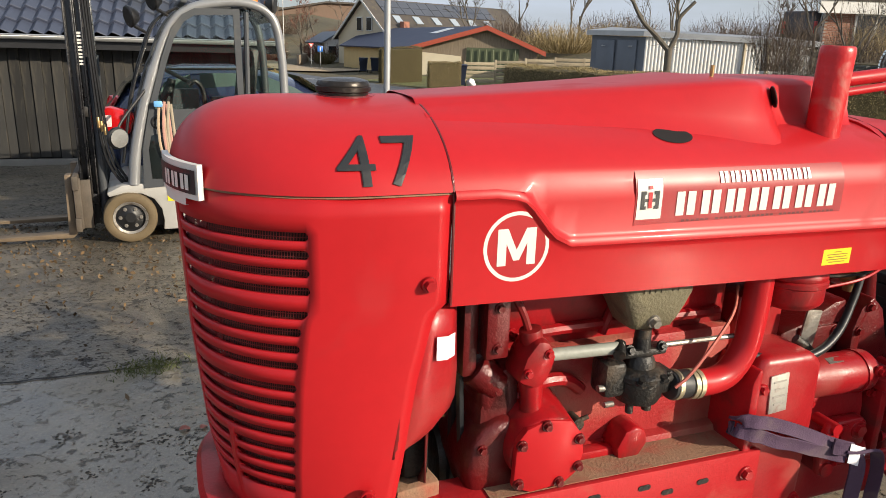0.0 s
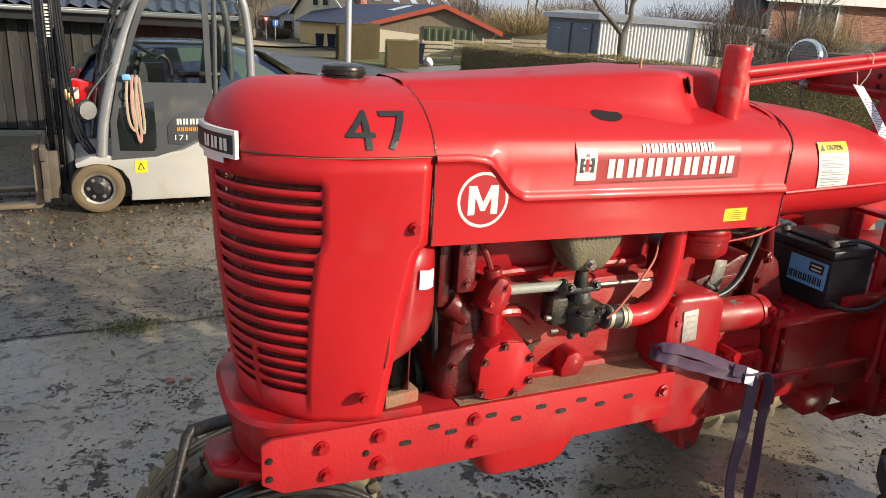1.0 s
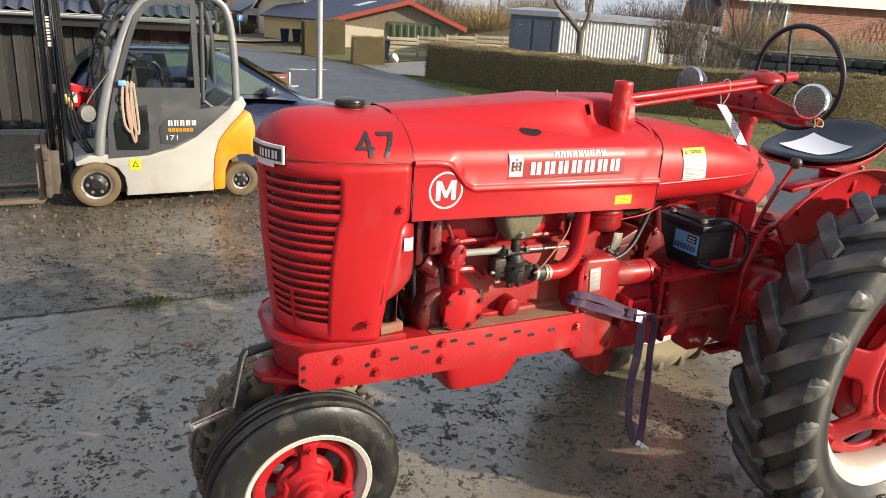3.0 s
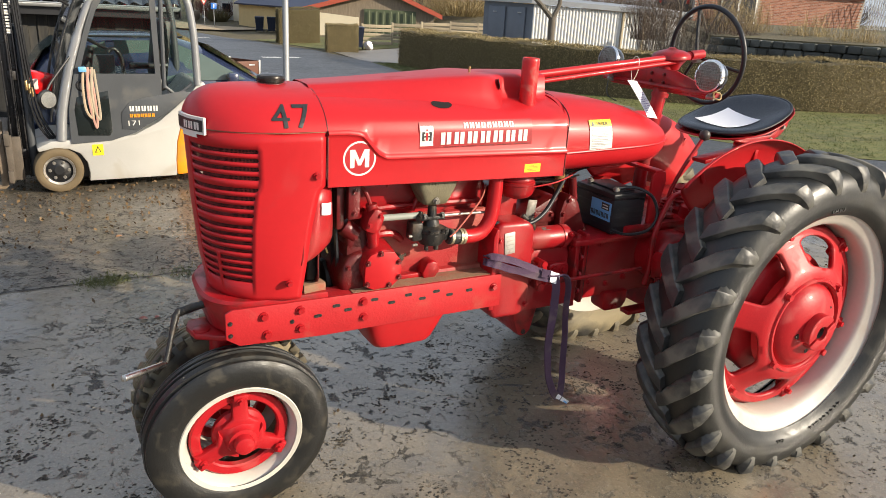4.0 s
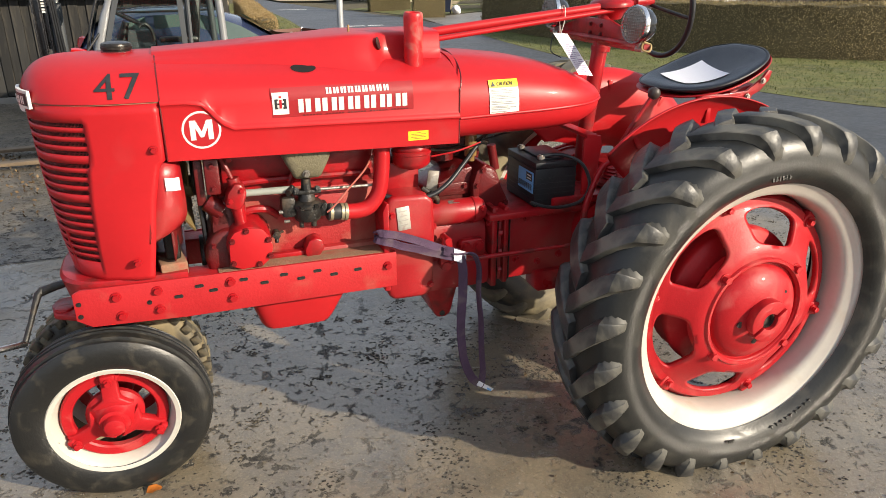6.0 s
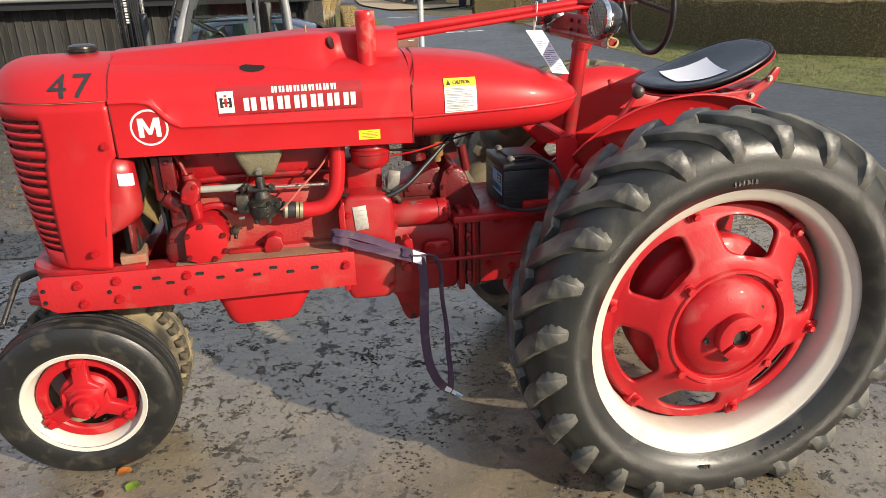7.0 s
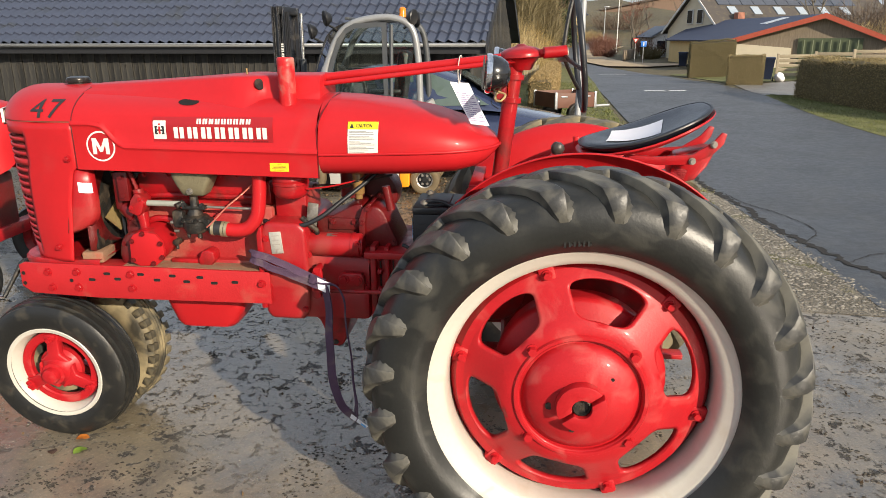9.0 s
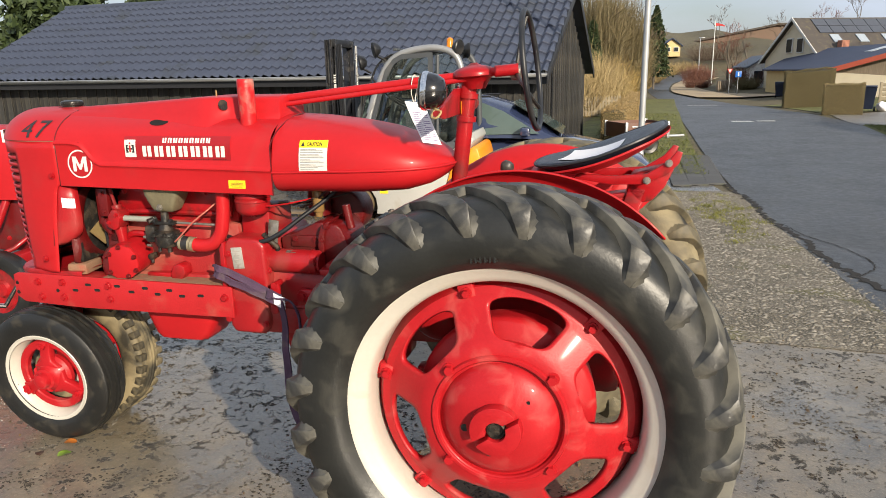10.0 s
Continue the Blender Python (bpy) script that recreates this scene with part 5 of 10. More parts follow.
# gearbox and rear housing
bm = B()
box(bm, (-0.55, 0, 0.79), (0.56, 0.33, 0.31), 0.02)
gearbox = part("gearbox", bm, bell_red, tractor, "red cast gearbox")
part("top_deck", box(B(), (-0.36, 0, 0.968), (0.42, 0.44, 0.036), 0.008), cast_red, gearbox, "red deck over the gearbox")
part("gearbox_lid", box(B(), (-0.55, 0, 0.935), (0.60, 0.44, 0.03), 0.008), cast_red, gearbox)
part("rear_housing", box(B(), (0.04, 0, 0.74), (0.66, 0.44, 0.50), 0.05), cast_red, tractor, "red cast rear housing")
part("gearbox_flange", box(B(), (-0.815, 0, 0.80), (0.025, 0.40, 0.34), 0.006), cast_red, gearbox)
part("gearbox_flange", box(B(), (-0.76, 0, 0.80), (0.02, 0.38, 0.33), 0.006), cast_red, gearbox)
bolts([((x, -0.1655, z), (0, -1, 0)) for x, z in ((-0.70, 0.72), (-0.60, 0.70), (-0.5, 0.72), (-0.42, 0.88), (-0.66, 0.90))] + [((-0.79, -0.19, z), (1, -0.4, 0)) for z in (0.70, 0.78, 0.86, 0.92)], 0.011, 0.012, cast_red, gearbox)
bm = B()
tube(bm, [(-0.79, -0.168, 0.64), (-0.79, -0.17, 0.93)], 0.004, n=5)
tube(bm, [(-0.735, -0.168, 0.64), (-0.737, -0.17, 0.93)], 0.0035, n=5)
tagged(part("oil_streak", bm, black_iron, gearbox, "dark oily seams"), kind="stuff")
bm = B()
prism(bm, [(-1.07, 0.98), (-1.07, 1.05), (-1.0, 1.07), (-0.91, 1.115), (-0.872, 1.12), (-0.872, 0.98)], -0.095, 0.10, 0.010)
prism(bm, [(-0.872, 0.945), (-0.875, 1.05), (-0.862, 1.095), (-0.835, 1.12), (-0.805, 1.122), (-0.778, 1.095), (-0.752, 1.03), (-0.725, 0.975), (-0.715, 0.945)], -0.125, 0.12, 0.018)
prism(bm, [(-0.882, 0.945), (-0.885, 1.055), (-0.868, 1.108), (-0.838, 1.132), (-0.826, 1.130), (-0.85, 1.09), (-0.858, 1.05), (-0.855, 0.945)], -0.134, 0.128, 0.004)
box(bm, (-0.955, -0.098, 1.035), (0.13, 0.012, 0.05), 0.004)
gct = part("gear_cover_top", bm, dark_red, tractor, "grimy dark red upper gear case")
bolts([((-1.0, -0.105, 1.045), (0, -1, 0)), ((-0.91, -0.105, 1.045), (0, -1, 0)), ((-0.87, -0.135, 0.97), (0, -1, 0)), ((-0.868, -0.135, 1.05), (0, -1, 0)), ((-0.845, -0.135, 1.11), (0, -1, 0)), ((-0.74, -0.126, 0.965), (0, -1, 0))], 0.009, 0.010, dark_red, gct)
bm = B()
cyl(bm, (-0.76, -0.06, 1.09), (-0.78, -0.06, 1.19), 0.018, n=12)
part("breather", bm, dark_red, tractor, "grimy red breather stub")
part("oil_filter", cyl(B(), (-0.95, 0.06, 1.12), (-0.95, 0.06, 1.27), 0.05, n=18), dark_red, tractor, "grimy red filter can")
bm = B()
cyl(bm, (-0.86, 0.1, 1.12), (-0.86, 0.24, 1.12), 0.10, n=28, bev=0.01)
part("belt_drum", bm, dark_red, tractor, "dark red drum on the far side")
# drawbar bracket below
bm = B()
prism(bm, [(-0.62, 0.66), (-0.62, 0.585), (-0.60, 0.565), (-0.50, 0.565), (-0.475, 0.60), (-0.475, 0.66)], -0.19, -0.10, 0.01)
box(bm, (0.0, -0.16, 0.53), (0.9, 0.06, 0.022), 0.004)
part("drawbar_bracket", bm, cast_red, tractor, "red drawbar bracket")
# oil pan
bm = B()
rows = []
for z, x0, x1, w in ((0.74, -1.79, -1.40, 0.14), (0.66, -1.775, -1.41, 0.135), (0.57, -1.745, -1.46, 0.12), (0.548, -1.73, -1.475, 0.11), (0.543, -1.71, -1.49, 0.09)):
    cx, hx_ = (x0 + x1) / 2, (x1 - x0) / 2
    rows.append([(cx + hx_ * math.copysign(abs(math.cos(t)) ** 0.35, math.cos(t)), w * math.copysign(abs(math.sin(t)) ** 0.35, math.sin(t)), z) for t in [2 * math.pi * i / 40 for i in range(40)]])
vs = grid(bm, rows, close_v=True)
bm.faces.new(vs[-1])
part("oil_pan", bm, hood_red, tractor, "bright red oil pan", sharp=45)
bm = B()
box(bm, (-1.55, 0, 0.735), (0.62, 0.33, 0.02), 0.005)
part("pan_flange", bm, cast_red, tractor)

# ---- wheels ----
RX, RZ, RY = -0.010, 0.655, -0.68   # near rear wheel: axle and middle plane
CARC = [(0.0, 0.712), (0.06, 0.709), (0.105, 0.698), (0.14, 0.678), (0.158, 0.655), (0.170, 0.620), (0.173, 0.585), (0.167, 0.552), (0.152, 0.528), (0.138, 0.514), (0.130, 0.505)]


def carc_at(d):
    """Half carcass outline by distance from the middle: (y, r)."""
    acc = 0
    for (y0, r0), (y1, r1) in zip(CARC, CARC[1:]):
        L = math.hypot(y1 - y0, r1 - r0)
        if acc + L >= d:
            f = (d - acc) / L
            t = Vector((y1 - y0, r1 - r0)).normalized()
            return y0 + (y1 - y0) * f, r0 + (r1 - r0) * f, Vector((-t.y, t.x))
        acc += L
    return (*CARC[-1], Vector((1, 0)))


def rear_tyre(name, parent, material, lugs=24, side_mark=True):
    bm = B()
    prof = [(-y, r) for y, r in CARC[::-1]] + CARC[1:]
    rows = []
    n = 144
    for i in range(n):
        a = 2 * math.pi * i / n
        rows.append([(r * math.cos(a), y, r * math.sin(a)) for y, r in prof])
    vs = grid(bm, rows, close_u=True)
    low = -RZ + 0.0
    for v in bm.verts:
        if v.co.z < low:
            v.co.z = low + (v.co.z - low) * 0.05
    tyre_ob = part(name, bm, rubber_side if material is rubber else material, parent, "worn black tractor tyre with chevron lugs", sharp=35)
    # lugs: bars that start past the middle and run back over the shoulder
    st = [(-0.018, 0.027, 0.0), (0.03, 0.028, 0.055), (0.075, 0.030, 0.125), (0.115, 0.034, 0.185), (0.142, 0.037, 0.22), (0.160, 0.030, 0.238), (0.184, 0.018, 0.252), (0.212, 0.008, 0.264), (0.236, -0.010, 0.272)]
    for sg in (1, -1):
        rows = []
        for i, (d, h, back) in enumerate(st):
            y, r, nn = carc_at(abs(d))
            if nn.y < -0.2:
                nn = -nn
            if d < 0:
                y = -y
            wid = 0.096 + 0.060 * (i / 8) if i < 6 else 0.130 - 0.018 * (i - 6)
            nn = nn if nn.x >= 0 or d < 0.02 else -nn
            row = []
            claw = (1, 1, 1, 0.95, 0.80, 0.62, 0.48, 0.36, 0.3)[i]
            for side_, top in ((-1, 0), (-0.84, 0.62), (-0.76, 0.90), (-0.66, 1.0), (0, 1.03), (0.62, 1.0), (0.70, 0.93), (0.75, 0.7), (0.84, 0)):
                an = -back + (side_ if not top else 0.15 * (1 - claw) + side_ * claw) * wid / 2 / 0.71
                up = h * top if top else -0.012
                rr, yy = r + nn.y * up, y + nn.x * up
                row.append((rr * math.cos(an), yy * sg, rr * math.sin(an)))
            rows.append(row)
        lb = B()
        v = grid(lb, rows)
        lb.faces.new(v[0])
        lb.faces.new(v[-1])
        first = part("lug", lb, material, parent, "", 32)
        for k in range(lugs):
            m = Matrix.Rotation(-2 * math.pi * (k + (0.5 if sg < 0 else 0)) / lugs, 4, "Y")
            if k == 0:
                first.matrix_basis = m
            else:
                again(first, m)
    return tyre_ob


def rear_wheel():
    """Built about its own axle, outer face towards -y."""
    bm = B()
    # cast wheel: hub dome, ring, six windows
    lugs_at = [radians(107 - 60 * k) for k in range(6)]

    def depth(r):
        return lerp_table(((0.2, -0.105), (0.245, -0.098), (0.275, -0.080), (0.36, -0.028), (0.390, -0.014), (0.42, -0.008), (0.433, 0.03)), r)

    def window_half(r):
        """Half angle of a window at this radius, or 0."""
        f = (r - 0.258) / 0.126
        if f < 0 or f > 1:
            return 0.0
        return radians(21.5) * max(0.0, 1 - abs(2 * f - 1) ** 5.5) ** 0.5 * (0.80 + 0.20 * f)

    rr = [0.2, 0.225, 0.243] + [0.258 + 0.126 * (0.5 - 0.5 * math.cos(math.pi * i / 24)) for i in range(25)] + [0.389, 0.398, 0.412, 0.432, 0.432]
    for k in range(6):
        mid = radians(137 - 60 * k)
        # columns: from spoke to window edge on both sides
        for sg in (1, -1):
            rows = []
            for j in range(6):
                f = j / 5
                row = []
                for q, r in enumerate(rr):
                    w = window_half(r)
                    a = mid + sg * (radians(30) * (1 - f) + w * f)
                    dd = depth(r) if q < len(rr) - 1 else 0.03
                    row.append((r * math.cos(a), dd, r * math.sin(a)))
                rows.append(row)
            grid(bm, rows)
    bmesh.ops.remove_doubles(bm, verts=bm.verts, dist=1e-4)
    bmesh.ops.recalc_face_normals(bm, faces=bm.faces)
    wheel = part("rear_wheel", bm, wheel_red, tractor, "red cast rear wheel with six windows", sharp=40, fix=False)
    sol = wheel.modifiers.new("casting", "SOLIDIFY")
    sol.thickness, sol.offset = 0.022, 0
    bm = B()
    lathe(bm, [(0.0, 0.168), (0.06, 0.166), (0.10, 0.159), (0.14, 0.145), (0.17, 0.128), (0.186, 0.112), (0.191, 0.102), (0.199, 0.100), (0.203, 0.118), (0.207, 0.122), (0.217, 0.122), (0.221, 0.116), (0.223, 0.107), (0.238, 0.105), (0.243, 0.098), (0.245, 0.07), (0.245, 0.04)], (0, 0, 0), (0, -1, 0), 64)
    hub = part("hub_dome", bm, wheel_red, wheel, "domed red wheel hub")
    bm = B()
    m = Matrix.Rotation(radians(-35), 4, "Y")
    for sg in (1, -1):
        t = B()
        pts = [(0.032, 0.006)] + [(0.082 * math.cos(a), 0.082 * math.sin(a)) for a in [radians(5 + 170 * i / 16) for i in range(17)]] + [(-0.032, 0.006)] + [(0.032 * math.cos(a), 0.032 * math.sin(a)) for a in [radians(180 - 180 * i / 10) for i in range(1, 10)]]
        prism(t, [(x, z * sg) for x, z in pts], -0.150, -0.198, 0.004)
        bmesh.ops.transform(t, matrix=m, verts=t.verts)
        part("hub_clamp", t, wheel_red, wheel, "half of the split red hub clamp")
    bm = B()
    lathe(bm, [(0, 0.15), (0.030, 0.15), (0.030, 0.182), (0.026, 0.185), (0.022, 0.172), (0, 0.172)], (0, 0, 0), (0, -1, 0), 24)
    part("axle_end", bm, black_iron, wheel, "dark greasy axle end")
    for a, r, w in ((187, 0.103, 0.013), (255, 0.096, 0.011), (42, 0.129, 0.006)):
        p = Vector((r * math.cos(radians(a)), 0, r * math.sin(radians(a))))
        h = lerp_table(((0.06, 0.166), (0.10, 0.159), (0.14, 0.145)), r)
        part("hub_hole", cyl(B(), p + Vector((0, -h + 0.02, 0)), p + Vector((0, -h - 0.0015, 0)), w, n=12), black_iron, wheel)
    bolts([((0.226 * math.cos(radians(a)), -0.106, 0.226 * math.sin(radians(a))), (0, -1, 0)) for a in (135, 43, -43, -137)], 0.016, 0.026, wheel_red, wheel, "hub_bolt")
    # rim
    bm = B()
    lathe(bm, [(0.508, 0.128), (0.517, 0.136), (0.522, 0.132), (0.519, 0.128), (0.508, 0.122), (0.498, 0.118), (0.492, 0.113), (0.470, 0.098), (0.456, 0.090), (0.449, 0.075), (0.444, 0.05), (0.442, -0.05), (0.452, -0.07), (0.488, -0.095), (0.507, -0.118), (0.520, -0.13)], (0, 0, 0), (0, -1, 0), 96)
    rim = part("rim", bm, cream, wheel, "cream painted steel rim")
    # rim clamps
    bm = B()
    box(bm, (0, -0.030, 0.004), (0.054, 0.046, 0.050), 0.006)
    box(bm, (0, -0.026, 0.038), (0.044, 0.036, 0.036), 0.006)
    box(bm, (0, -0.018, -0.034), (0.038, 0.026, 0.036), 0.006)
    clamp = part("rim_clamp", bm, wheel_red, wheel, "red rim clamp")
    for i, a in enumerate(lugs_at):
        m = Matrix.Translation((0.408 * math.cos(a), 0.026, 0.408 * math.sin(a))) @ Matrix.Rotation(math.pi / 2 - a, 4, "Y")
        if i == 0:
            clamp.matrix_basis = m
        else:
            again(clamp, m)
    bolts([((0.408 * math.cos(a), -0.026, 0.408 * math.sin(a)), (0, -1, 0)) for a in lugs_at], 0.013, 0.022, wheel_red, wheel, "clamp_bolt")
    bm = B()
    cyl(bm, (0.335, -0.045, -0.31), (0.345, -0.085, -0.318), 0.007, n=10)
    part("valve", bm, black_plastic, wheel, "black tyre valve")
    bm = B()
    lathe(bm, [(0.19, 0.03), (0.25, 0.0), (0.285, -0.01), (0.295, -0.02), (0.298, -0.03), (0.298, -0.045), (0.290, -0.05), (0.286, -0.14), (0.15, -0.15), (0, -0.15)], (0, 0, 0), (0, -1, 0), 40)
    part("brake_drum", bm, wheel_red, wheel, "red drum behind the wheel")
    return wheel


near_wheel = rear_wheel()
near_wheel.matrix_basis = pose(RX, RY, RZ)
tyre = rear_tyre("tyre", near_wheel, rubber)
# raised marks on the near sidewall
bm = B()
for a0, k, seg in ((-62, 9, 2.6), (95, 6, 1.5), (-95, 4, 1.2)):
    for i in range(k):
        a = radians(a0 + (i - k / 2) * seg)
        m = Matrix.Translation((0.545 * math.cos(a), -0.1635, 0.545 * math.sin(a))) @ Matrix.Rotation(math.pi / 2 - a, 4, "Y")
        t = B()
        box(t, (0, 0, 0), (0.006, 0.004, 0.024))
        box(t, (0.004, 0, 0.009 if i % 2 else -0.006), (0.009, 0.004, 0.005))
        bmesh.ops.transform(t, matrix=m, verts=t.verts)
        merge(bm, t)
tagged(part("sidewall_mark", bm, rubber_side, near_wheel, "raised unreadable sidewall marks"), kind="stuff")
far_wheel = copy_thing(near_wheel, pose(RX + 0.04, -RY + 0.02, RZ, 0, 0, 180))
muddy = {}
for ob in far_wheel.children:
    if ob.name.startswith(("tyre", "lug")):
        key = ob.data.name
        if key not in muddy:
            muddy[key] = ob.data.copy()
            muddy[key].materials[0] = rubber_mud
        ob.data = muddy[key]
    if ob.name.startswith("tyre"):
        tagged(ob, "muddy tractor tyre with chevron lugs")


def front_wheel(name_label, blocky, rubber_m):
    bm = B()
    prof = [(-0.062, 0.212), (-0.075, 0.228), (-0.083, 0.26), (-0.083, 0.29), (-0.076, 0.318), (-0.066, 0.33), (-0.058, 0.332), (-0.054, 0.325), (-0.046, 0.325), (-0.042, 0.338), (-0.020, 0.342), (-0.016, 0.331), (-0.008, 0.331), (-0.004, 0.343),
            (0.004, 0.343), (0.008, 0.331), (0.016, 0.331), (0.020, 0.342), (0.042, 0.338), (0.046, 0.325), (0.054, 0.325), (0.058, 0.332), (0.066, 0.33), (0.076, 0.318), (0.083, 0.29), (0.083, 0.26), (0.075, 0.228), (0.062, 0.212)]
    n = 80
    rows = []
    for i in range(n):
        a = 2 * math.pi * i / n
        rows.append([(r * math.cos(a), y, r * math.sin(a)) for y, r in prof])
    grid(bm, rows, close_u=True)
    for v in bm.verts:
        if v.co.z < -0.335:
            v.co.z = -0.335 + (v.co.z + 0.335) * 0.1
    bmw = B()
    lathe(bmw, [(0.0, 0.118), (0.02, 0.118), (0.034, 0.112), (0.038, 0.10), (0.038, 0.085), (0.052, 0.082), (0.054, 0.072), (0.06, 0.06), (0.085, 0.035), (0.10, 0.02), (0.10, 0.0), (0, 0.0)], (0, 0, 0), (0, -1, 0), 36)
    wheel = part("front_wheel", bmw, wheel_red, tractor, name_label)
    part("tyre", bm, rubber_m, wheel, "ribbed black front tyre", sharp=35)
    if blocky:
        for sg in (1, -1):
            first = part("tread_block", box(B(), (0, 0.062 * sg, 0.328), (0.036, 0.05, 0.034), 0.005), rubber_m, wheel)
            for k in range(34):
                m = Matrix.Rotation(2 * math.pi * k / 34, 4, "Y")
                if k == 0:
                    first.matrix_basis = m
                else:
                    again(first, m)
    bm = B()
    lathe(bm, [(0.206, 0.072), (0.222, 0.076), (0.228, 0.07), (0.222, 0.064), (0.212, 0.058), (0.205, 0.05), (0.192, 0.03), (0.186, 0.01), (0.186, -0.03), (0.205, -0.055), (0.225, -0.07)], (0, 0, 0), (0, -1, 0), 72)
    part("rim", bm, cream, wheel, "cream painted steel rim")
    bm = B()
    lathe(bm, [(0.182, 0.004), (0.182, 0.026), (0.176, 0.032), (0.148, 0.032), (0.142, 0.026), (0.142, 0.004), (0.182, 0.004)], (0, 0, 0), (0, -1, 0), 64)
    part("spider_ring", bm, wheel_red, wheel, "red wheel ring")
    t = B()
    prism(t, [(-0.075, 0.05), (-0.03, 0.085), (-0.028, 0.15), (-0.04, 0.175), (0.04, 0.175), (0.028, 0.15), (0.03, 0.085), (0.075, 0.05)], -0.045, -0.006, 0.008)
    for v in t.verts:
        r = math.hypot(v.co.x, v.co.z)
        v.co.y += -0.03 * max(0, 1 - r / 0.14)
    arm = part("wheel_arm", t, wheel_red, wheel, "red wheel arm")
    for k in range(3):
        m = Matrix.Rotation(radians(-90 + 120 * k), 4, "Y")
        if k == 0:
            arm.matrix_basis = m
        else:
            again(arm, m)
    bm = B()
    box(bm, (0, -0.035, 0.172), (0.05, 0.045, 0.026), 0.006)
    first = part("rim_clamp", bm, wheel_red, wheel, "red rim clamp")
    for k in range(3):
        m = Matrix.Rotation(radians(-90 + 120 * k), 4, "Y")
        if k == 0:
            first.matrix_basis = m
        else:
            again(first, m)
    bolts([((0.16 * math.sin(radians(-90 + 120 * k)), -0.058, 0.16 * math.cos(radians(-90 + 120 * k))), (0, -1, 0)) for k in range(3)], 0.011, 0.016, wheel_red, wheel, "clamp_bolt")
    bm = B()
    cyl(bm, (0.05, -0.02, -0.195), (0.065, -0.05, -0.2), 0.006, n=8)
    part("valve", bm, bare_iron, wheel)
    return wheel


fw = front_wheel("red front wheel hub", False, rubber_front)
fw.matrix_basis = pose(-2.297, -0.141, 0.338, 4, 0, 0) @ Matrix.Rotation(radians(90), 4, "Y")
fw2 = front_wheel("red front wheel hub", True, rubber_dusty)
fw2.matrix_basis = pose(-2.29, 0.112, 0.335, 4, 0, 180) @ Matrix.Rotation(radians(40), 4, "Y")
# rear axle
bm = B()
cyl(bm, (RX, -0.66, RZ), (RX, 0.68, RZ), 0.045, n=20)
cyl(bm, (RX, -0.55, RZ), (RX, -0.15, RZ), 0.075, 0.13, n=24)
cyl(bm, (RX, 0.55, RZ), (RX, 0.15, RZ), 0.075, 0.13, n=24)
part("rear_axle", bm, cast_red, tractor, "red rear axle housing")
bm = B()
lathe(bm, [(0, 0.0), (0.07, 0.0), (0.105, -0.012), (0.122, -0.035), (0.125, -0.06), (0.125, -0.17), (0, -0.17)], (-0.32, -0.335, 0.83), (0, -1, 0), 32)
part("brake_housing", bm, cast_red, tractor, "red brake housing")
part("brake_housing", cyl(B(), (-0.17, 0.42, 0.70), (-0.17, 0.17, 0.70), 0.10, n=28, bev=0.01), cast_red, tractor, "red brake housing")

# ---- driver's place ----
# fenders: upright shells inside the rear wheels
def fender(sg):
    bm = B()
    rows = []
    a0, a1, n = radians(41), radians(135), 46
    for i in range(n + 1):
        a = a0 + (a1 - a0) * i / n
        R = 0.64
        r_in = lerp_table(((0, 0.36), (55, 0.28), (112, 0.28), (135, 0.46)), math.degrees(a))
        row = []
        for r, y in ((r_in, -0.335), (max(0.44, r_in + 0.01), -0.338), (max(0.52, r_in + 0.02), -0.342), (0.58, -0.352), (0.615, -0.372), (R, -0.400), (R + 0.006, -0.412), (R + 0.004, -0.420)):
            row.append((r * math.cos(a), y * sg, 0.75 + r * math.sin(a)))
        rows.append(row)
    grid(bm, rows)
    f = part("fender", bm, hood_red, tractor, "red shell fender", sharp=60)
    s = f.modifiers.new("sheet", "SOLIDIFY")
    s.thickness, s.offset = 0.005, 0
    for a in (88, 122, 56):
        rib = box(B(), (0.565 * math.cos(radians(a)), -0.352 * sg, 0.75 + 0.565 * math.sin(radians(a))), (0.022, 0.016, 0.06), 0.004, Matrix.Rotation(radians(90 - a), 4, "Y"))
        part("fender_rib", rib, hood_red, f)
    return f


fender(1)
fender(-1)
bm = B()
box(bm, (0.12, 0, 1.0), (0.5, 0.56, 0.02), 0.004)
box(bm, (0.33, 0.0, 0.93), (0.08, 0.5, 0.12), 0.01)
prism(bm, [(-0.12, 0.99), (-0.12, 1.25), (-0.08, 1.27), (0.0, 1.02)], -0.302, -0.25, 0.006)
part("platform", bm, cast_red, tractor, "red driver's platform")

# steering post, cap, shaft and wheel
bm = B()
tube(bm, [(-0.325, 0, 0.94), (-0.315, 0, 1.2), (-0.285, 0, 1.45), (-0.255, 0, 1.70)], [0.032, 0.032, 0.032, 0.034], n=20)
cyl(bm, (-0.272, 0, 1.53), (-0.27, 0, 1.55), 0.040, n=20)
cyl(bm, (-0.262, 0, 1.62), (-0.26, 0, 1.64), 0.040, n=20)
cyl(bm, (-0.33, 0, 0.94), (-0.33, 0, 0.975), 0.06, n=20, bev=0.006)
post = part("steering_post", bm, cast_red, tractor, "red steering post")
bm = B()
lathe(bm, [(0, 0.05), (0.012, 0.05), (0.02, 0.044), (0.03, 0.040), (0.058, 0.034), (0.082, 0.022), (0.088, 0.012), (0.088, 0.0), (0.07, -0.006), (0.05, -0.03), (0.04, -0.05)], (-0.235, 0, 1.705), (-0.06, 0, 1), 36)
part("gear_cap", bm, cast_red, post, "round red steering gear cap")
bm = B()
cyl(bm, (-1.02, -0.02, 1.628), (-0.14, -0.03, 1.722), 0.0165, n=16)
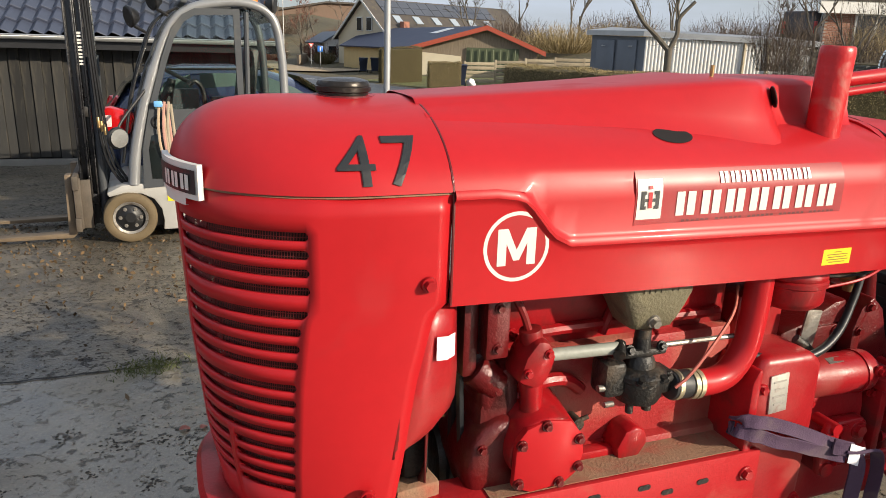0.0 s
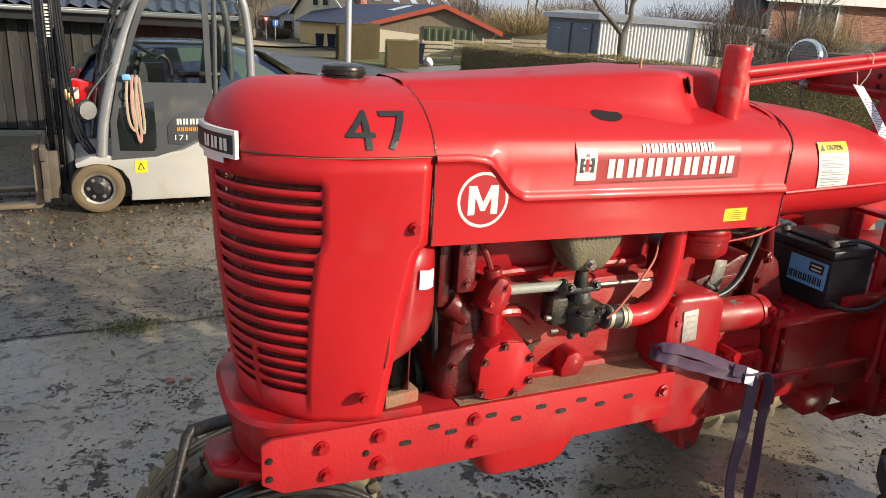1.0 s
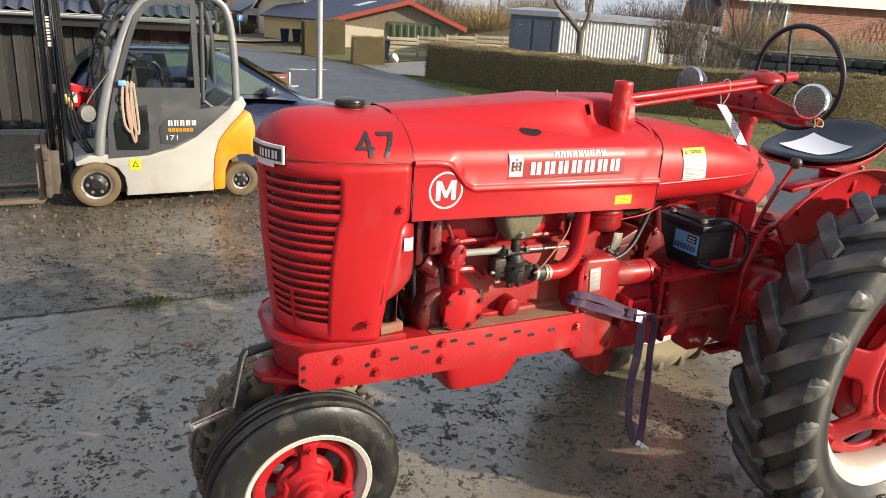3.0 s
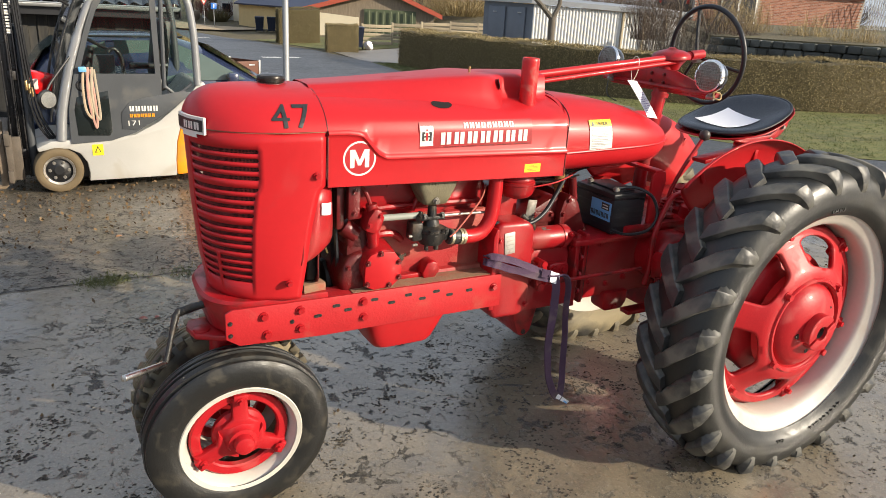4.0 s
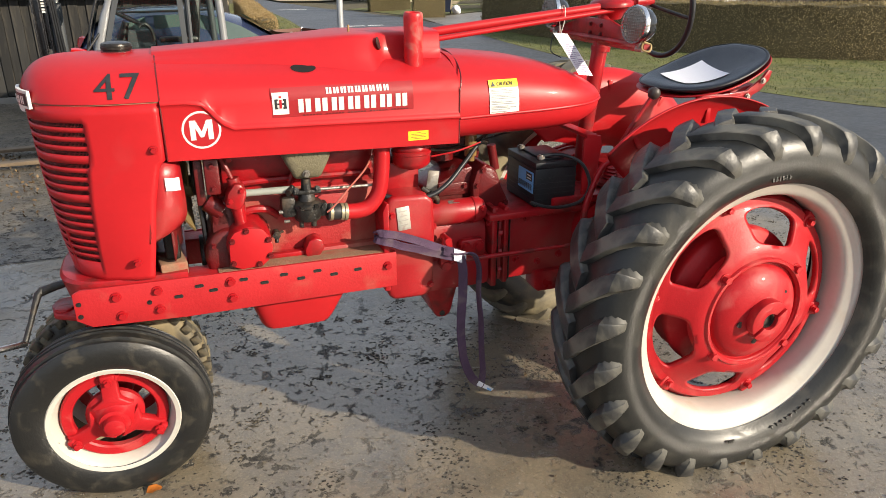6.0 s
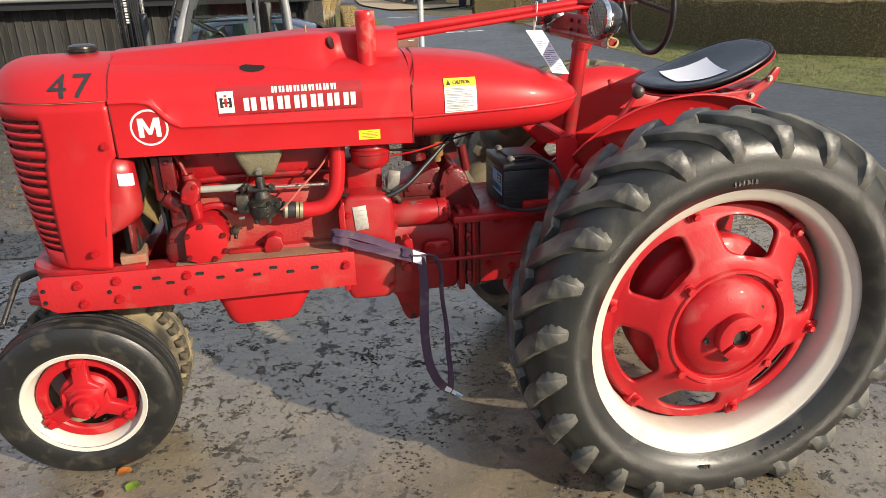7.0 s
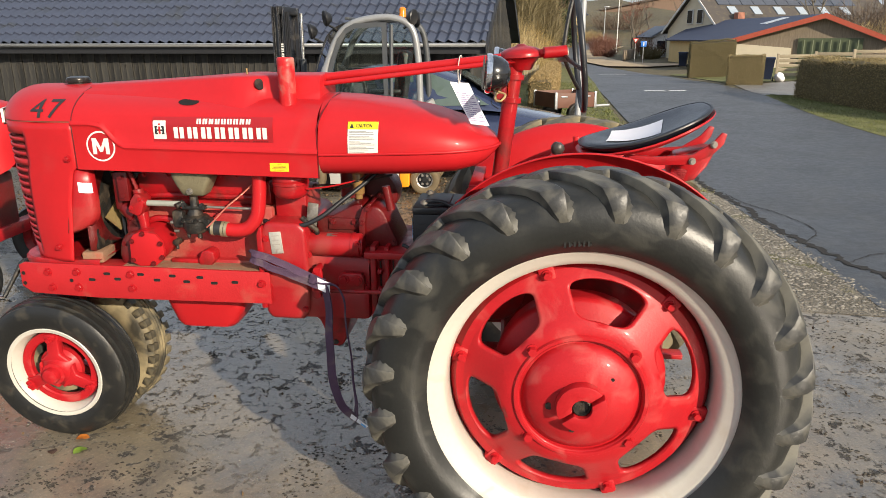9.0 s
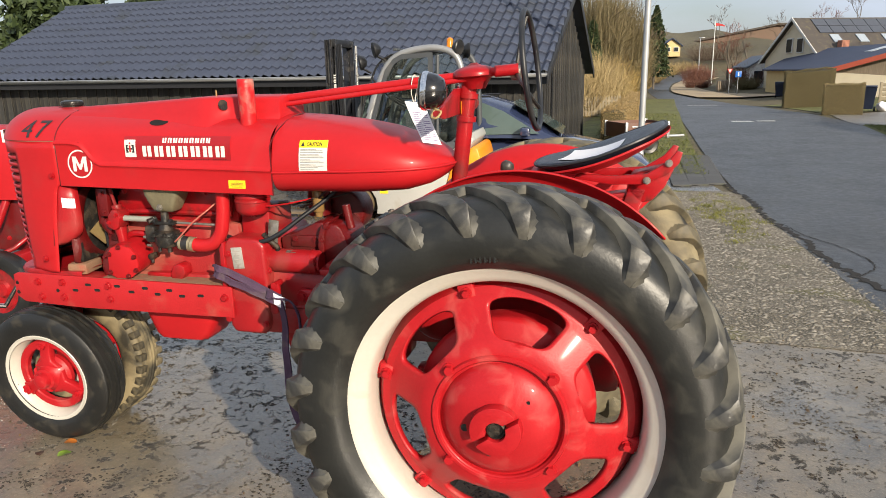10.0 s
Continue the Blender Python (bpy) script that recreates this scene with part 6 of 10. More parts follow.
part("steering_shaft", bm, hood_red, tractor, "long red steering shaft")
bm = B()
cyl(bm, (-1.02, -0.055, 1.605), (-0.24, -0.05, 1.695), 0.0095, n=12)
part("throttle_rod", bm, hood_red, tractor, "thin red throttle rod")
bm = B()
cyl(bm, (-0.15, -0.03, 1.721), (-0.06, -0.02, 1.728), 0.022, n=16)
part("shaft_end", bm, cast_red, tractor)
# wheel
WC, WR = Vector((-0.012, 0.0, 1.722)), 0.222
wm = Matrix.Translation(WC) @ Matrix.Rotation(radians(-7), 4, "Y")
bm = B()
tube(bm, [wm @ Vector((0, WR * math.cos(2 * math.pi * i / 48), WR * math.sin(2 * math.pi * i / 48))) for i in range(48)], 0.0115, n=10, closed=True)
swheel = part("steering_wheel", bm, black_plastic, tractor, "black steering wheel rim")
hubc = wm @ Vector((-0.06, 0, 0))
for a in (75, 195, 315):
    bm = B()
    e = wm @ Vector((0, WR * math.cos(radians(a)), WR * math.sin(radians(a))))
    tube(bm, smooth_path([hubc, hubc.lerp(e, 0.35) + Vector((-0.005, 0, 0)), hubc.lerp(e, 0.75) + Vector((-0.004, 0, 0)), e], 5), 0.008, n=8)
    part("spoke", bm, black_iron, swheel, "dark curved spoke")
bm = B()
cyl(bm, hubc + Vector((-0.02, 0, 0)), hubc + Vector((0.02, 0, 0)), 0.028, n=18, bev=0.004)
part("wheel_hub", bm, bare_iron, swheel)

# lamp bracket and head lamps
bm = B()
prism(bm, [(-0.36, 1.575), (-0.30, 1.56), (0.30, 1.56), (0.36, 1.575), (0.36, 1.592), (0.10, 1.66), (-0.10, 1.66), (-0.36, 1.592)], -0.30, -0.288, 0.002, plane="yz")
tube(bm, [(-0.305, -0.36, 1.584), (-0.305, 0.36, 1.584)], 0.011, n=8)
bracket = part("lamp_bracket", bm, cast_red, tractor, "red diamond-shaped lamp bracket")
bolts([((-0.3005, y, z), (-1, 0, 0)) for y, z in ((-0.04, 1.60), (0.04, 1.60), (-0.04, 1.635), (0.04, 1.635))], 0.007, 0.008, dark_red, bracket)


def head_lamp(y, z, turn):
    bm = B()
    lathe(bm, [(0.0, -0.085), (0.025, -0.083), (0.05, -0.07), (0.066, -0.045), (0.072, -0.02), (0.073, 0.0), (0.070, 0.006)], (0, 0, 0), (-1, 0, 0), 36)
    lamp = part("head_lamp", bm, mat("lamp_black", (0.012, 0.012, 0.013), 0.16, var=0.2, bump=0.02, coat=0.6), tractor, "black bowl-shaped head lamp")
    lamp.matrix_basis = pose(-0.345, y, z, 0, 4, turn) @ Matrix.Scale(0.9, 4)
    bm = B()
    lathe(bm, [(0.066, 0.012), (0.074, 0.012), (0.077, 0.004), (0.077, -0.006), (0.073, -0.010)], (0, 0, 0), (-1, 0, 0), 36)
    part("lamp_ring", bm, chrome, lamp, "chrome lamp ring")
    bm = B()
    lathe(bm, [(0.0, 0.020), (0.03, 0.018), (0.055, 0.013), (0.068, 0.008)], (0, 0, 0), (-1, 0, 0), 32)
    part("lens", bm, lens_glass, lamp, "ribbed glass lens")
    bm = B()
    for k in range(-5, 6):
        w = math.sqrt(0.066 ** 2 - (0.0118 * k) ** 2)
        def bulge(r):
            return -0.0215 + 0.16 * r * r * 16 * 0.018
        tube(bm, [(bulge(math.hypot(0.0118 * k, t * w)), 0.0118 * k, t * w) for t in (-1, -0.6, -0.2, 0.2, 0.6, 1)], 0.0016, n=4, caps=False)
        tube(bm, [(bulge(math.hypot(0.0118 * k, t * w)), t * w, 0.0118 * k) for t in (-1, -0.6, -0.2, 0.2, 0.6, 1)], 0.0016, n=4, caps=False)
    tagged(part("lens_rib", bm, lens_glass, lamp), kind="stuff")
    bm = B()
    cyl(bm, (0.03, 0, -0.065), (0.04, 0, -0.10), 0.009, n=10)
    cyl(bm, (0.04, -0.02, -0.095), (0.04, 0.02, -0.095), 0.012, n=12)
    part("lamp_stem", bm, bare_iron, lamp)
    return lamp


head_lamp(-0.34, 1.662, 6)
head_lamp(0.30, 1.668, 0)
bm = B()
tube(bm, smooth_path([(-0.31, -0.345, 1.60), (-0.32, -0.36, 1.575), (-0.30, -0.375, 1.57), (-0.285, -0.36, 1.59), (-0.31, -0.35, 1.60)], 4), 0.004, n=6)
part("lamp_wire", bm, mat("yellowed_wire", (0.42, 0.30, 0.14), 0.5), bracket, "twisted yellowed wire")
bm = B()
tube(bm, smooth_path([(-0.33, 0.30, 1.57), (-0.35, 0.28, 1.53), (-0.36, 0.25, 1.50), (-0.33, 0.22, 1.48)], 4), 0.0025, n=5)
part("loose_wire", bm, black_plastic, bracket)
bm = B()
sheet(bm, -0.40, -0.375, 0, 1, lambda x, z, l: Vector((-0.283 + 0.0, -0.02 - 0.05 * z * 0 - (x + 0.40), 1.56 + 0.05 * z)), 0)
part("reflector_tag", bm, mat("orange_tag", (0.8, 0.3, 0.02), 0.4, bump=0), post, "small orange tag", smooth=False)

# seat
def seat_z(x, y):
    u, v = (x - 0.02) / 0.47, y / 0.235
    return 1.352 + 0.035 * u + 0.115 * max(0, (u - 0.25) / 0.75) ** 2.0 + 0.03 * abs(v) ** 3 * (0.4 + 0.6 * u) - 0.018 * max(0, 1 - v * v) * math.sin(math.pi * min(1, max(0, u)))


def seat_rim(a, f=1.0):
    """Rounded plan outline, a little narrower in front."""
    c, s_ = math.cos(a), math.sin(a)
    x = 0.252 + 0.242 * f * math.copysign(abs(c) ** 0.74, c)
    y = 0.238 * f * math.copysign(abs(s_) ** 0.74, s_) * (0.90 + 0.10 * min(1, max(0, (x - 0.02) / 0.2)))
    return x, y


bm = B()
RINGS = [1.0, 0.995, 0.97, 0.93, 0.86, 0.72, 0.5, 0.25, 0.04]
for sg in (1, -1):
    rows = []
    for f in RINGS:
        lift = (1 - f ** 9) ** 0.5
        rows.append([Vector((*seat_rim(2 * math.pi * k / 56, f), 0)) for k in range(56)])
        for q in rows[-1]:
            q.z = seat_z(q.x, q.y) + 0.016 + (0.021 * lift if sg > 0 else -0.016 * lift)
    vs = grid(bm, rows, close_v=True)
    bm.faces.new(vs[-1])
bmesh.ops.remove_doubles(bm, verts=bm.verts, dist=1e-4)
for v in bm.verts:
    v.co.z += 0.003 * noise.noise(v.co * 14)
seat = part("seat_cushion", bm, black_vinyl, tractor, "black vinyl seat cushion", sharp=70)
bm = B()
loop = [Vector((*seat_rim(2 * math.pi * k / 56, 1.008), 0)) for k in range(56)]
for q in loop:
    q.z = seat_z(q.x, q.y) + 0.018
tube(bm, loop, 0.0055, n=6, closed=True)
part("seat_piping", bm, black_plastic, seat, "rounded black edge piping")
bm = B()
rows = []
for f in (1.07, 1.06, 0.95, 0.8, 0.55, 0.3, 0.05):
    rows.append([Vector((*seat_rim(2 * math.pi * k / 56, f), 0)) for k in range(56)])
    for q in rows[-1]:
        q.z = seat_z(q.x, q.y) - 0.004 - (0.004 if f > 1.065 else 0.0)
vs = grid(bm, rows, close_v=True)
bm.faces.new(vs[-1])
pan = part("seat_pan", bm, hood_red, tractor, "red pressed-steel seat pan", sharp=60)
s = pan.modifiers.new("sheet", "SOLIDIFY")
s.thickness = 0.008
bm = B()
for y in (-0.10, 0.10):
    prism(bm, [(0.16, 1.325), (0.30, 1.302), (0.42, 1.305), (0.50, 1.340), (0.542, 1.385), (0.552, 1.425), (0.532, 1.43), (0.50, 1.39), (0.43, 1.345), (0.30, 1.335), (0.18, 1.343)], y - 0.008, y + 0.008, 0.003)
prism(bm, [(0.38, 1.335), (0.36, 1.27), (0.41, 1.225), (0.455, 1.235), (0.50, 1.29), (0.53, 1.36), (0.50, 1.365)], -0.06, 0.06, 0.008)
box(bm, (0.36, 0, 1.15), (0.07, 0.12, 0.30), 0.01, Matrix.Rotation(radians(18), 4, "Y"))
box(bm, (0.24, 0, 1.235), (0.36, 0.09, 0.02), 0.004, Matrix.Rotation(radians(-8), 4, "Y"))
bracket2 = part("seat_bracket", bm, cast_red, tractor, "red seat bracket")
bolts([((0.505, -0.112, 1.385), (0, -1, 0)), ((0.43, -0.112, 1.32), (0, -1, 0))], 0.010, 0.010, bare_iron, bracket2)
# gear lever with rubber boot
bm = B()
lathe(bm, [(0.05, 0), (0.048, 0.015), (0.035, 0.025), (0.03, 0.03), (0.036, 0.036), (0.028, 0.044), (0.034, 0.05), (0.026, 0.058), (0.032, 0.064), (0.024, 0.072), (0.029, 0.078), (0.02, 0.086), (0.012, 0.09)], (-0.27, -0.14, 0.99), (0.12, 0, 1), 20)
part("lever_boot", bm, cast_red, tractor, "ribbed red lever boot")
bm = B()
lathe(bm, [(0.055, 0), (0.055, 0.02), (0.036, 0.03), (0.030, 0.045), (0.040, 0.055), (0.030, 0.065), (0.040, 0.077), (0.030, 0.087), (0.038, 0.098), (0.028, 0.108), (0.036, 0.118), (0.025, 0.128), (0.014, 0.14)], (-0.145, -0.10, 0.99), (0.05, 0, 1), 20)
part("spring_boot", bm, cast_red, tractor, "coiled red spring boot")
bm = B()
tube(bm, smooth_path([(-0.26, -0.14, 1.06), (-0.245, -0.14, 1.12), (-0.19, -0.14, 1.22), (-0.125, -0.14, 1.31), (-0.09, -0.14, 1.36)], 5), 0.0095, n=10)
lever = part("gear_lever", bm, cast_red, tractor, "red gear lever")
bm = B()
lathe(bm, [(0.010, -0.016), (0.02, -0.008), (0.026, 0.006), (0.026, 0.018), (0.018, 0.03), (0, 0.035)], (-0.09, -0.14, 1.36), (0.5, 0, 1), 20)
part("lever_knob", bm, mat("worn_brown_knob", (0.05, 0.04, 0.035), 0.45, var=0.3), lever, "worn dark lever knob")
# brake pedal linkage near the wheel
bm = B()
tube(bm, smooth_path([(-0.47, -0.28, 0.72), (-0.46, -0.285, 0.81), (-0.463, -0.285, 0.94), (-0.43, -0.285, 1.05), (-0.39, -0.285, 1.125), (-0.33, -0.285, 1.14)], 5), 0.013, n=10)
box(bm, (-0.30, -0.29, 1.142), (0.07, 0.08, 0.015), 0.004, Matrix.Rotation(radians(-5), 4, "Y"))
part("pedal_arm", bm, cast_red, tractor, "red brake pedal arm")
bm = B()
prism(bm, [(-0.46, 0.76), (-0.48, 0.86), (-0.45, 0.89), (-0.40, 0.87), (-0.39, 0.78)], -0.365, -0.30, 0.008)
spring = [(-0.465 + 0.012 * math.cos(a), -0.352 + 0.012 * math.sin(a), 0.68 + 0.1 * a / (2 * math.pi * 9)) for a in [2 * math.pi * 9 * i / 108 for i in range(109)]]
tube(bm, spring, 0.0035, n=5)
part("pedal_pivot", bm, cast_red, tractor, "red pedal pivot and spring")
bolts([((-0.43, -0.366, 0.83), (0, -1, 0)), ((-0.45, -0.366, 0.79), (0, -1, 0))], 0.012, 0.014, cast_red, tractor)
bm = B()
lathe(bm, [(0, 0.0), (0.06, 0), (0.075, 0.03), (0.07, 0.09), (0.05, 0.11), (0, 0.115)], (-0.13, -0.20, 0.95), (0, 0, 1), 24)
part("filler_dome", bm, cast_red, tractor)

# battery on the gearbox
battery = thing("battery", "black car battery with pale blue label on the gearbox", "battery", (-0.555, -0.07, 0.953))
battery.matrix_basis = STAND @ battery.matrix_basis
bm = B()
box(bm, (0, 0, 0.078), (0.185, 0.262, 0.156), 0.005)
case = part("case", bm, black_plastic, battery, "ribbed black case")
rib = part("case_rib", box(B(), (0, 0, 0), (0.188, 0.264, 0.004), 0.001), black_plastic, case)
rib.matrix_basis = pose(0, 0, 0.03)
for k in range(1, 5):
    again(rib, pose(0, 0, 0.03 + 0.022 * k))
bm = B()
box(bm, (0, 0, 0.170), (0.188, 0.266, 0.028), 0.006)
box(bm, (0.0, 0.0, 0.187), (0.10, 0.2, 0.010), 0.004)
lid = part("lid", bm, black_plastic, battery, "black lid")
for y in (-0.09, 0.09):
    bm = B()
    cyl(bm, (-0.05, y, 0.185), (-0.05, y, 0.205), 0.010, n=12)
    cyl(bm, (-0.05, y, 0.19), (-0.05, y, 0.20), 0.016, n=12)
    part("terminal", bm, bare_iron, battery, "grey battery terminal")
bm = B()
box(bm, (-0.0955, -0.055, 0.098), (0.001, 0.135, 0.085))
label_ = part("label", bm, blue_print, battery, "pale blue label")
bm = B()
part("label_block", box(B(), (-0.0965, -0.085, 0.118), (0.001, 0.05, 0.03)), black_print, label_)
bm = bar_print(7, 0.034, 0, 0, lambda x, z, l: Vector((-0.0968, 0.008 - x, 0.066 + z)), 0.122)
part("label_word", bm, black_print, label_, "black printed bars", smooth=False)
bm = B()
for k in range(2):
    box(bm, (-0.0972, -0.085, 0.111 + 0.012 * k), (0.001, 0.036, 0.005))
part("label_print", bm, white_print, label_, smooth=False)
bm = B()
tube(bm, smooth_path([(-0.05, -0.09, 0.2), (0.03, -0.12, 0.205), (0.10, -0.16, 0.17), (0.125, -0.185, 0.09), (0.09, -0.19, 0.03), (0.02, -0.185, 0.01), (-0.06, -0.18, 0.015), (-0.13, -0.17, 0.04)], 6), 0.007, n=8)
part("cable", bm, black_plastic, battery, "thick black battery cable")
# battery box frame beside it
bm = B()
prism(bm, [(-0.43, 0.95), (-0.435, 1.21), (-0.42, 1.225), (-0.36, 1.225), (-0.35, 1.18), (-0.385, 1.0), (-0.385, 0.95)], -0.20, -0.185, 0.004)
box(bm, (-0.40, 0.0, 1.225), (0.05, 0.4, 0.015), 0.004)
part("battery_box", bm, hood_red, tractor, "red sheet battery support")

# strap
strap = thing("lifting_strap", "faded purple webbing strap looped over the clutch arm and hanging down", "strap", (-1.04, -0.25, 0.2))
strap.matrix_basis = STAND @ strap.matrix_basis
so = Vector((1.04, 0.25, -0.2))


def band(points, w, name, twist=None):
    P = smooth_path(points, 7)
    bm = B()
    rows = []
    for i, p in enumerate(P):
        f = i / (len(P) - 1)
        d = (P[min(i + 1, len(P) - 1)] - P[max(i - 1, 0)]).normalized()
        side_ = d.cross(Vector((0, -1, 0.15)))
        side_ = side_.normalized() if side_.length > 1e-4 else Vector((1, 0, 0))
        if twist:
            side_ = Matrix.Rotation(twist(f), 3, d) @ side_
        nn = side_.cross(d).normalized()
        wob = 0.0025 * math.sin(f * 31) + 0.002 * math.sin(f * 17 + 1)
        row = []
        for k_, (s_, t_) in enumerate(((-0.5, 0.0015), (-0.46, 0.0035), (-0.15, 0.0022), (0.15, 0.0022), (0.46, 0.0035), (0.5, 0.0015), (0.46, -0.003), (-0.46, -0.003))):
            row.append(p + so + side_ * (s_ * w) + nn * (t_ + wob))
        rows.append(row)
    v = grid(bm, rows, close_v=True)
    bm.faces.new(v[0])
    bm.faces.new(v[-1])
    return part(name, bm, strap_cloth, strap, sharp=60)


band([(-1.00, -0.275, 0.835), (-1.06, -0.268, 0.855), (-1.14, -0.266, 0.892), (-1.22, -0.264, 0.925), (-1.28, -0.262, 0.943), (-1.305, -0.25, 0.945), (-1.31, -0.225, 0.935)], 0.030, "webbing_fold", lambda f: 0.15 * math.sin(5 * f))
band([(-1.02, -0.279, 0.822), (-1.08, -0.272, 0.838), (-1.16, -0.269, 0.868), (-1.24, -0.266, 0.896), (-1.285, -0.262, 0.913), (-1.31, -0.245, 0.918), (-1.312, -0.22, 0.915)], 0.031, "webbing_under", lambda f: -0.25 * math.sin(4 * f))
band([(-1.06, -0.276, 0.852), (-1.02, -0.288, 0.842), (-0.992, -0.292, 0.80), (-0.985, -0.288, 0.70), (-0.99, -0.287, 0.58), (-0.988, -0.288, 0.45), (-0.975, -0.29, 0.36), (-0.945, -0.29, 0.28), (-0.90, -0.285, 0.225)], 0.036, "webbing_hanging", lambda f: 0.35 * math.sin(6 * f) + 0.3 * f)
band([(-1.03, -0.282, 0.835), (-0.96, -0.297, 0.832), (-0.925, -0.292, 0.79), (-0.915, -0.287, 0.68), (-0.905, -0.286, 0.50), (-0.892, -0.286, 0.34), (-0.89, -0.285, 0.25), (-0.905, -0.285, 0.22)], 0.030, "webbing_return", lambda f: 1.0 + 0.35 * math.sin(4 * f))
bm = B()
grid(bm, [[Vector((-0.92 + 0.07 * u + 0.01 * v, -0.292 - 0.004 * v, 0.232 - 0.045 * u + 0.022 * v - 0.01 * u * v)) + so for v in (0, 0.5, 1)] for u in (0, 0.25, 0.5, 0.75, 1)])
part("strap_label", bm, paper, strap, "small white label at the strap's end")
bm = B()
grid(bm, [[Vector((-0.872 + 0.02 * u, -0.294, 0.203 - 0.016 * u + 0.012 * v)) + so for v in (0, 1)] for u in (0, 1)])
part("strap_label_band", bm, blue_print, strap)
bm = B()
grid(bm, [[Vector((-1.025 + 0.05 * u, -0.292 - 0.004 * math.sin(3 * u), 0.862 - 0.05 * v - 0.02 * u)) + so for v in (0, 0.5, 1)] for u in (0, 0.5, 1)])
part("strap_tag", bm, paper, strap, "white fabric tag")

# paper on the seat
bm = B()
rws = []
for i in range(9):
    rws.append([Vector((0.10 + 0.20 * (i / 8) + 0.05 * (j / 8), -0.10 + 0.25 * (j / 8) - 0.03 * (i / 8), 0)) for j in range(9)])
for r in rws:
    for p in r:
        p.z = seat_z(p.x, p.y) + 0.0415
grid(bm, rws)
sheet_ob = tagged(part("paper_sheet", bm, paper), "sheet of white paper lying on the black seat", "paper")
sheet_ob.matrix_basis = STAND
# tag hung on the steering shaft
tag = thing("paper_tag", "long white printed paper tag tied to the steering shaft", "tag", (-0.46, -0.06, 1.55))
tag.matrix_basis = STAND @ tag.matrix_basis
bm = B()
to = Vector((0.46, 0.06, -1.55))
def tag_at(u, v, l=0.0):
    a = Vector((-0.515, -0.035, 1.612)).lerp(Vector((-0.425, -0.10, 1.455)), v)
    b = Vector((-0.44, -0.015, 1.605)).lerp(Vector((-0.352, -0.088, 1.445)), v)
    return a.lerp(b, u) + Vector((0, -0.006 * math.sin(3 * v) - l, l * 0.3)) + to
grid(bm, [[tag_at(u / 4, v / 8) for u in range(5)] for v in range(9)])
part("tag_sheet", bm, paper, tag, "white printed sheet")
bm = B()
for k in range(14):
    v0 = 0.25 + 0.05 * k
    for a, b in ((0.1, 0.45), (0.5, 0.9)) if k % 3 else ((0.1, 0.6),):
        ngon(bm, [tag_at(a, v0, 0.0012), tag_at(b, v0, 0.0012), tag_at(b, v0 + 0.018, 0.0012), tag_at(a, v0 + 0.018, 0.0012)])
part("tag_print", bm, mat("violet_print", (0.25, 0.2, 0.35), 0.6, bump=0), tag, "lines of small print", smooth=False)
bm = B()
tube(bm, [Vector(p) + to for p in smooth_path([(-0.478, -0.03, 1.605), (-0.48, -0.055, 1.65), (-0.475, -0.05, 1.70), (-0.47, -0.02, 1.712), (-0.47, -0.0, 1.68), (-0.476, -0.02, 1.61)], 5)], 0.002, n=5)
part("string", bm, mat("white_string", (0.7, 0.66, 0.58), 0.8), tag, "loop of white string")

# ---- barn ----
board_mat = mat("black_tarred_boards", (0.024, 0.023, 0.021), 0.75, var=0.5, scale=5, fine=60, bump=0.6, bump_scale=40, dirt=(0.12, 0.105, 0.08), dirt_amount=0.28, dirt_scale=3, per=0.6, stretch=(6, 6, 0.6))
roof_mat = mat("blue_grey_roof_sheet", (0.047, 0.056, 0.086), 0.42, var=0.15, scale=3, fine=40, bump=0.05, dirt=(0.03, 0.034, 0.03), dirt_amount=0.2, dirt_scale=1.5)
zinc = mat("zinc_gutter", (0.42, 0.43, 0.44), 0.4, metal=0.6, var=0.15, scale=3, bump=0.05)
concrete = mat("grey_concrete", (0.22, 0.21, 0.19), 0.85, var=0.2, scale=4, bump=0.5)
BX0, BX1, BY, BE, BR = -13.4, -0.55, 10.0, 1.60, 3.42

barn = thing("barn", "low black timber barn with blue-grey tile-profile roof", "barn", (-6.75, 13.66, -0.12), -6)
bo = Vector((7, -13, 0.12))


def shift(bm, v):
    bmesh.ops.translate(bm, vec=v, verts=bm.verts)
    return bm


bm = B()
box(bm, ((BX0 + BX1) / 2, 13.2, 0.75), (BX1 - BX0 - 0.08, 6.3, 1.74), 0)
prism(bm, [(10.05, 1.62), (16.35, 1.62), (13.2, 3.3)], BX0 + 0.04, BX1 - 0.04, plane="yz")
wall = part("wall", shift(bm, bo), mat("black_wall", (0.012, 0.011, 0.010), 0.9, var=0.3), barn, "black inner wall behind the boards")
bm = B()
rows = []
nw = 70
steps = 11
xs_ = [BX0 - 0.25 + (BX1 + 0.22 - BX0 + 0.25) * i / (nw * 8) for i in range(nw * 8 + 1)]
slope_len = math.hypot(13.2 - 9.62, BR - BE)
sy, sz = (13.2 - 9.62) / slope_len, (BR - BE) / slope_len
for k in range(steps):
    for f, lift in ((0.0, 0.030), (0.02, 0.036), (0.5, 0.018), (0.985, 0.0)):
        d = (k + f) / steps * slope_len
        row = []
        for x in xs_:
            ph = (x - BX0) / ((BX1 + 0.47 - BX0) / nw) * 2 * math.pi
            w = 0.024 * (math.sin(ph) + 0.25 * math.sin(2 * ph))
            row.append(Vector((x, 9.62 + sy * d - sz * (w + lift), BE + 0.05 + sz * d + sy * (w + lift))))
        rows.append(row)
grid(bm, rows)
roof = part("roof", shift(bm, bo), roof_mat, barn, "blue-grey tile-profile roof sheets", sharp=28)
bm = B()
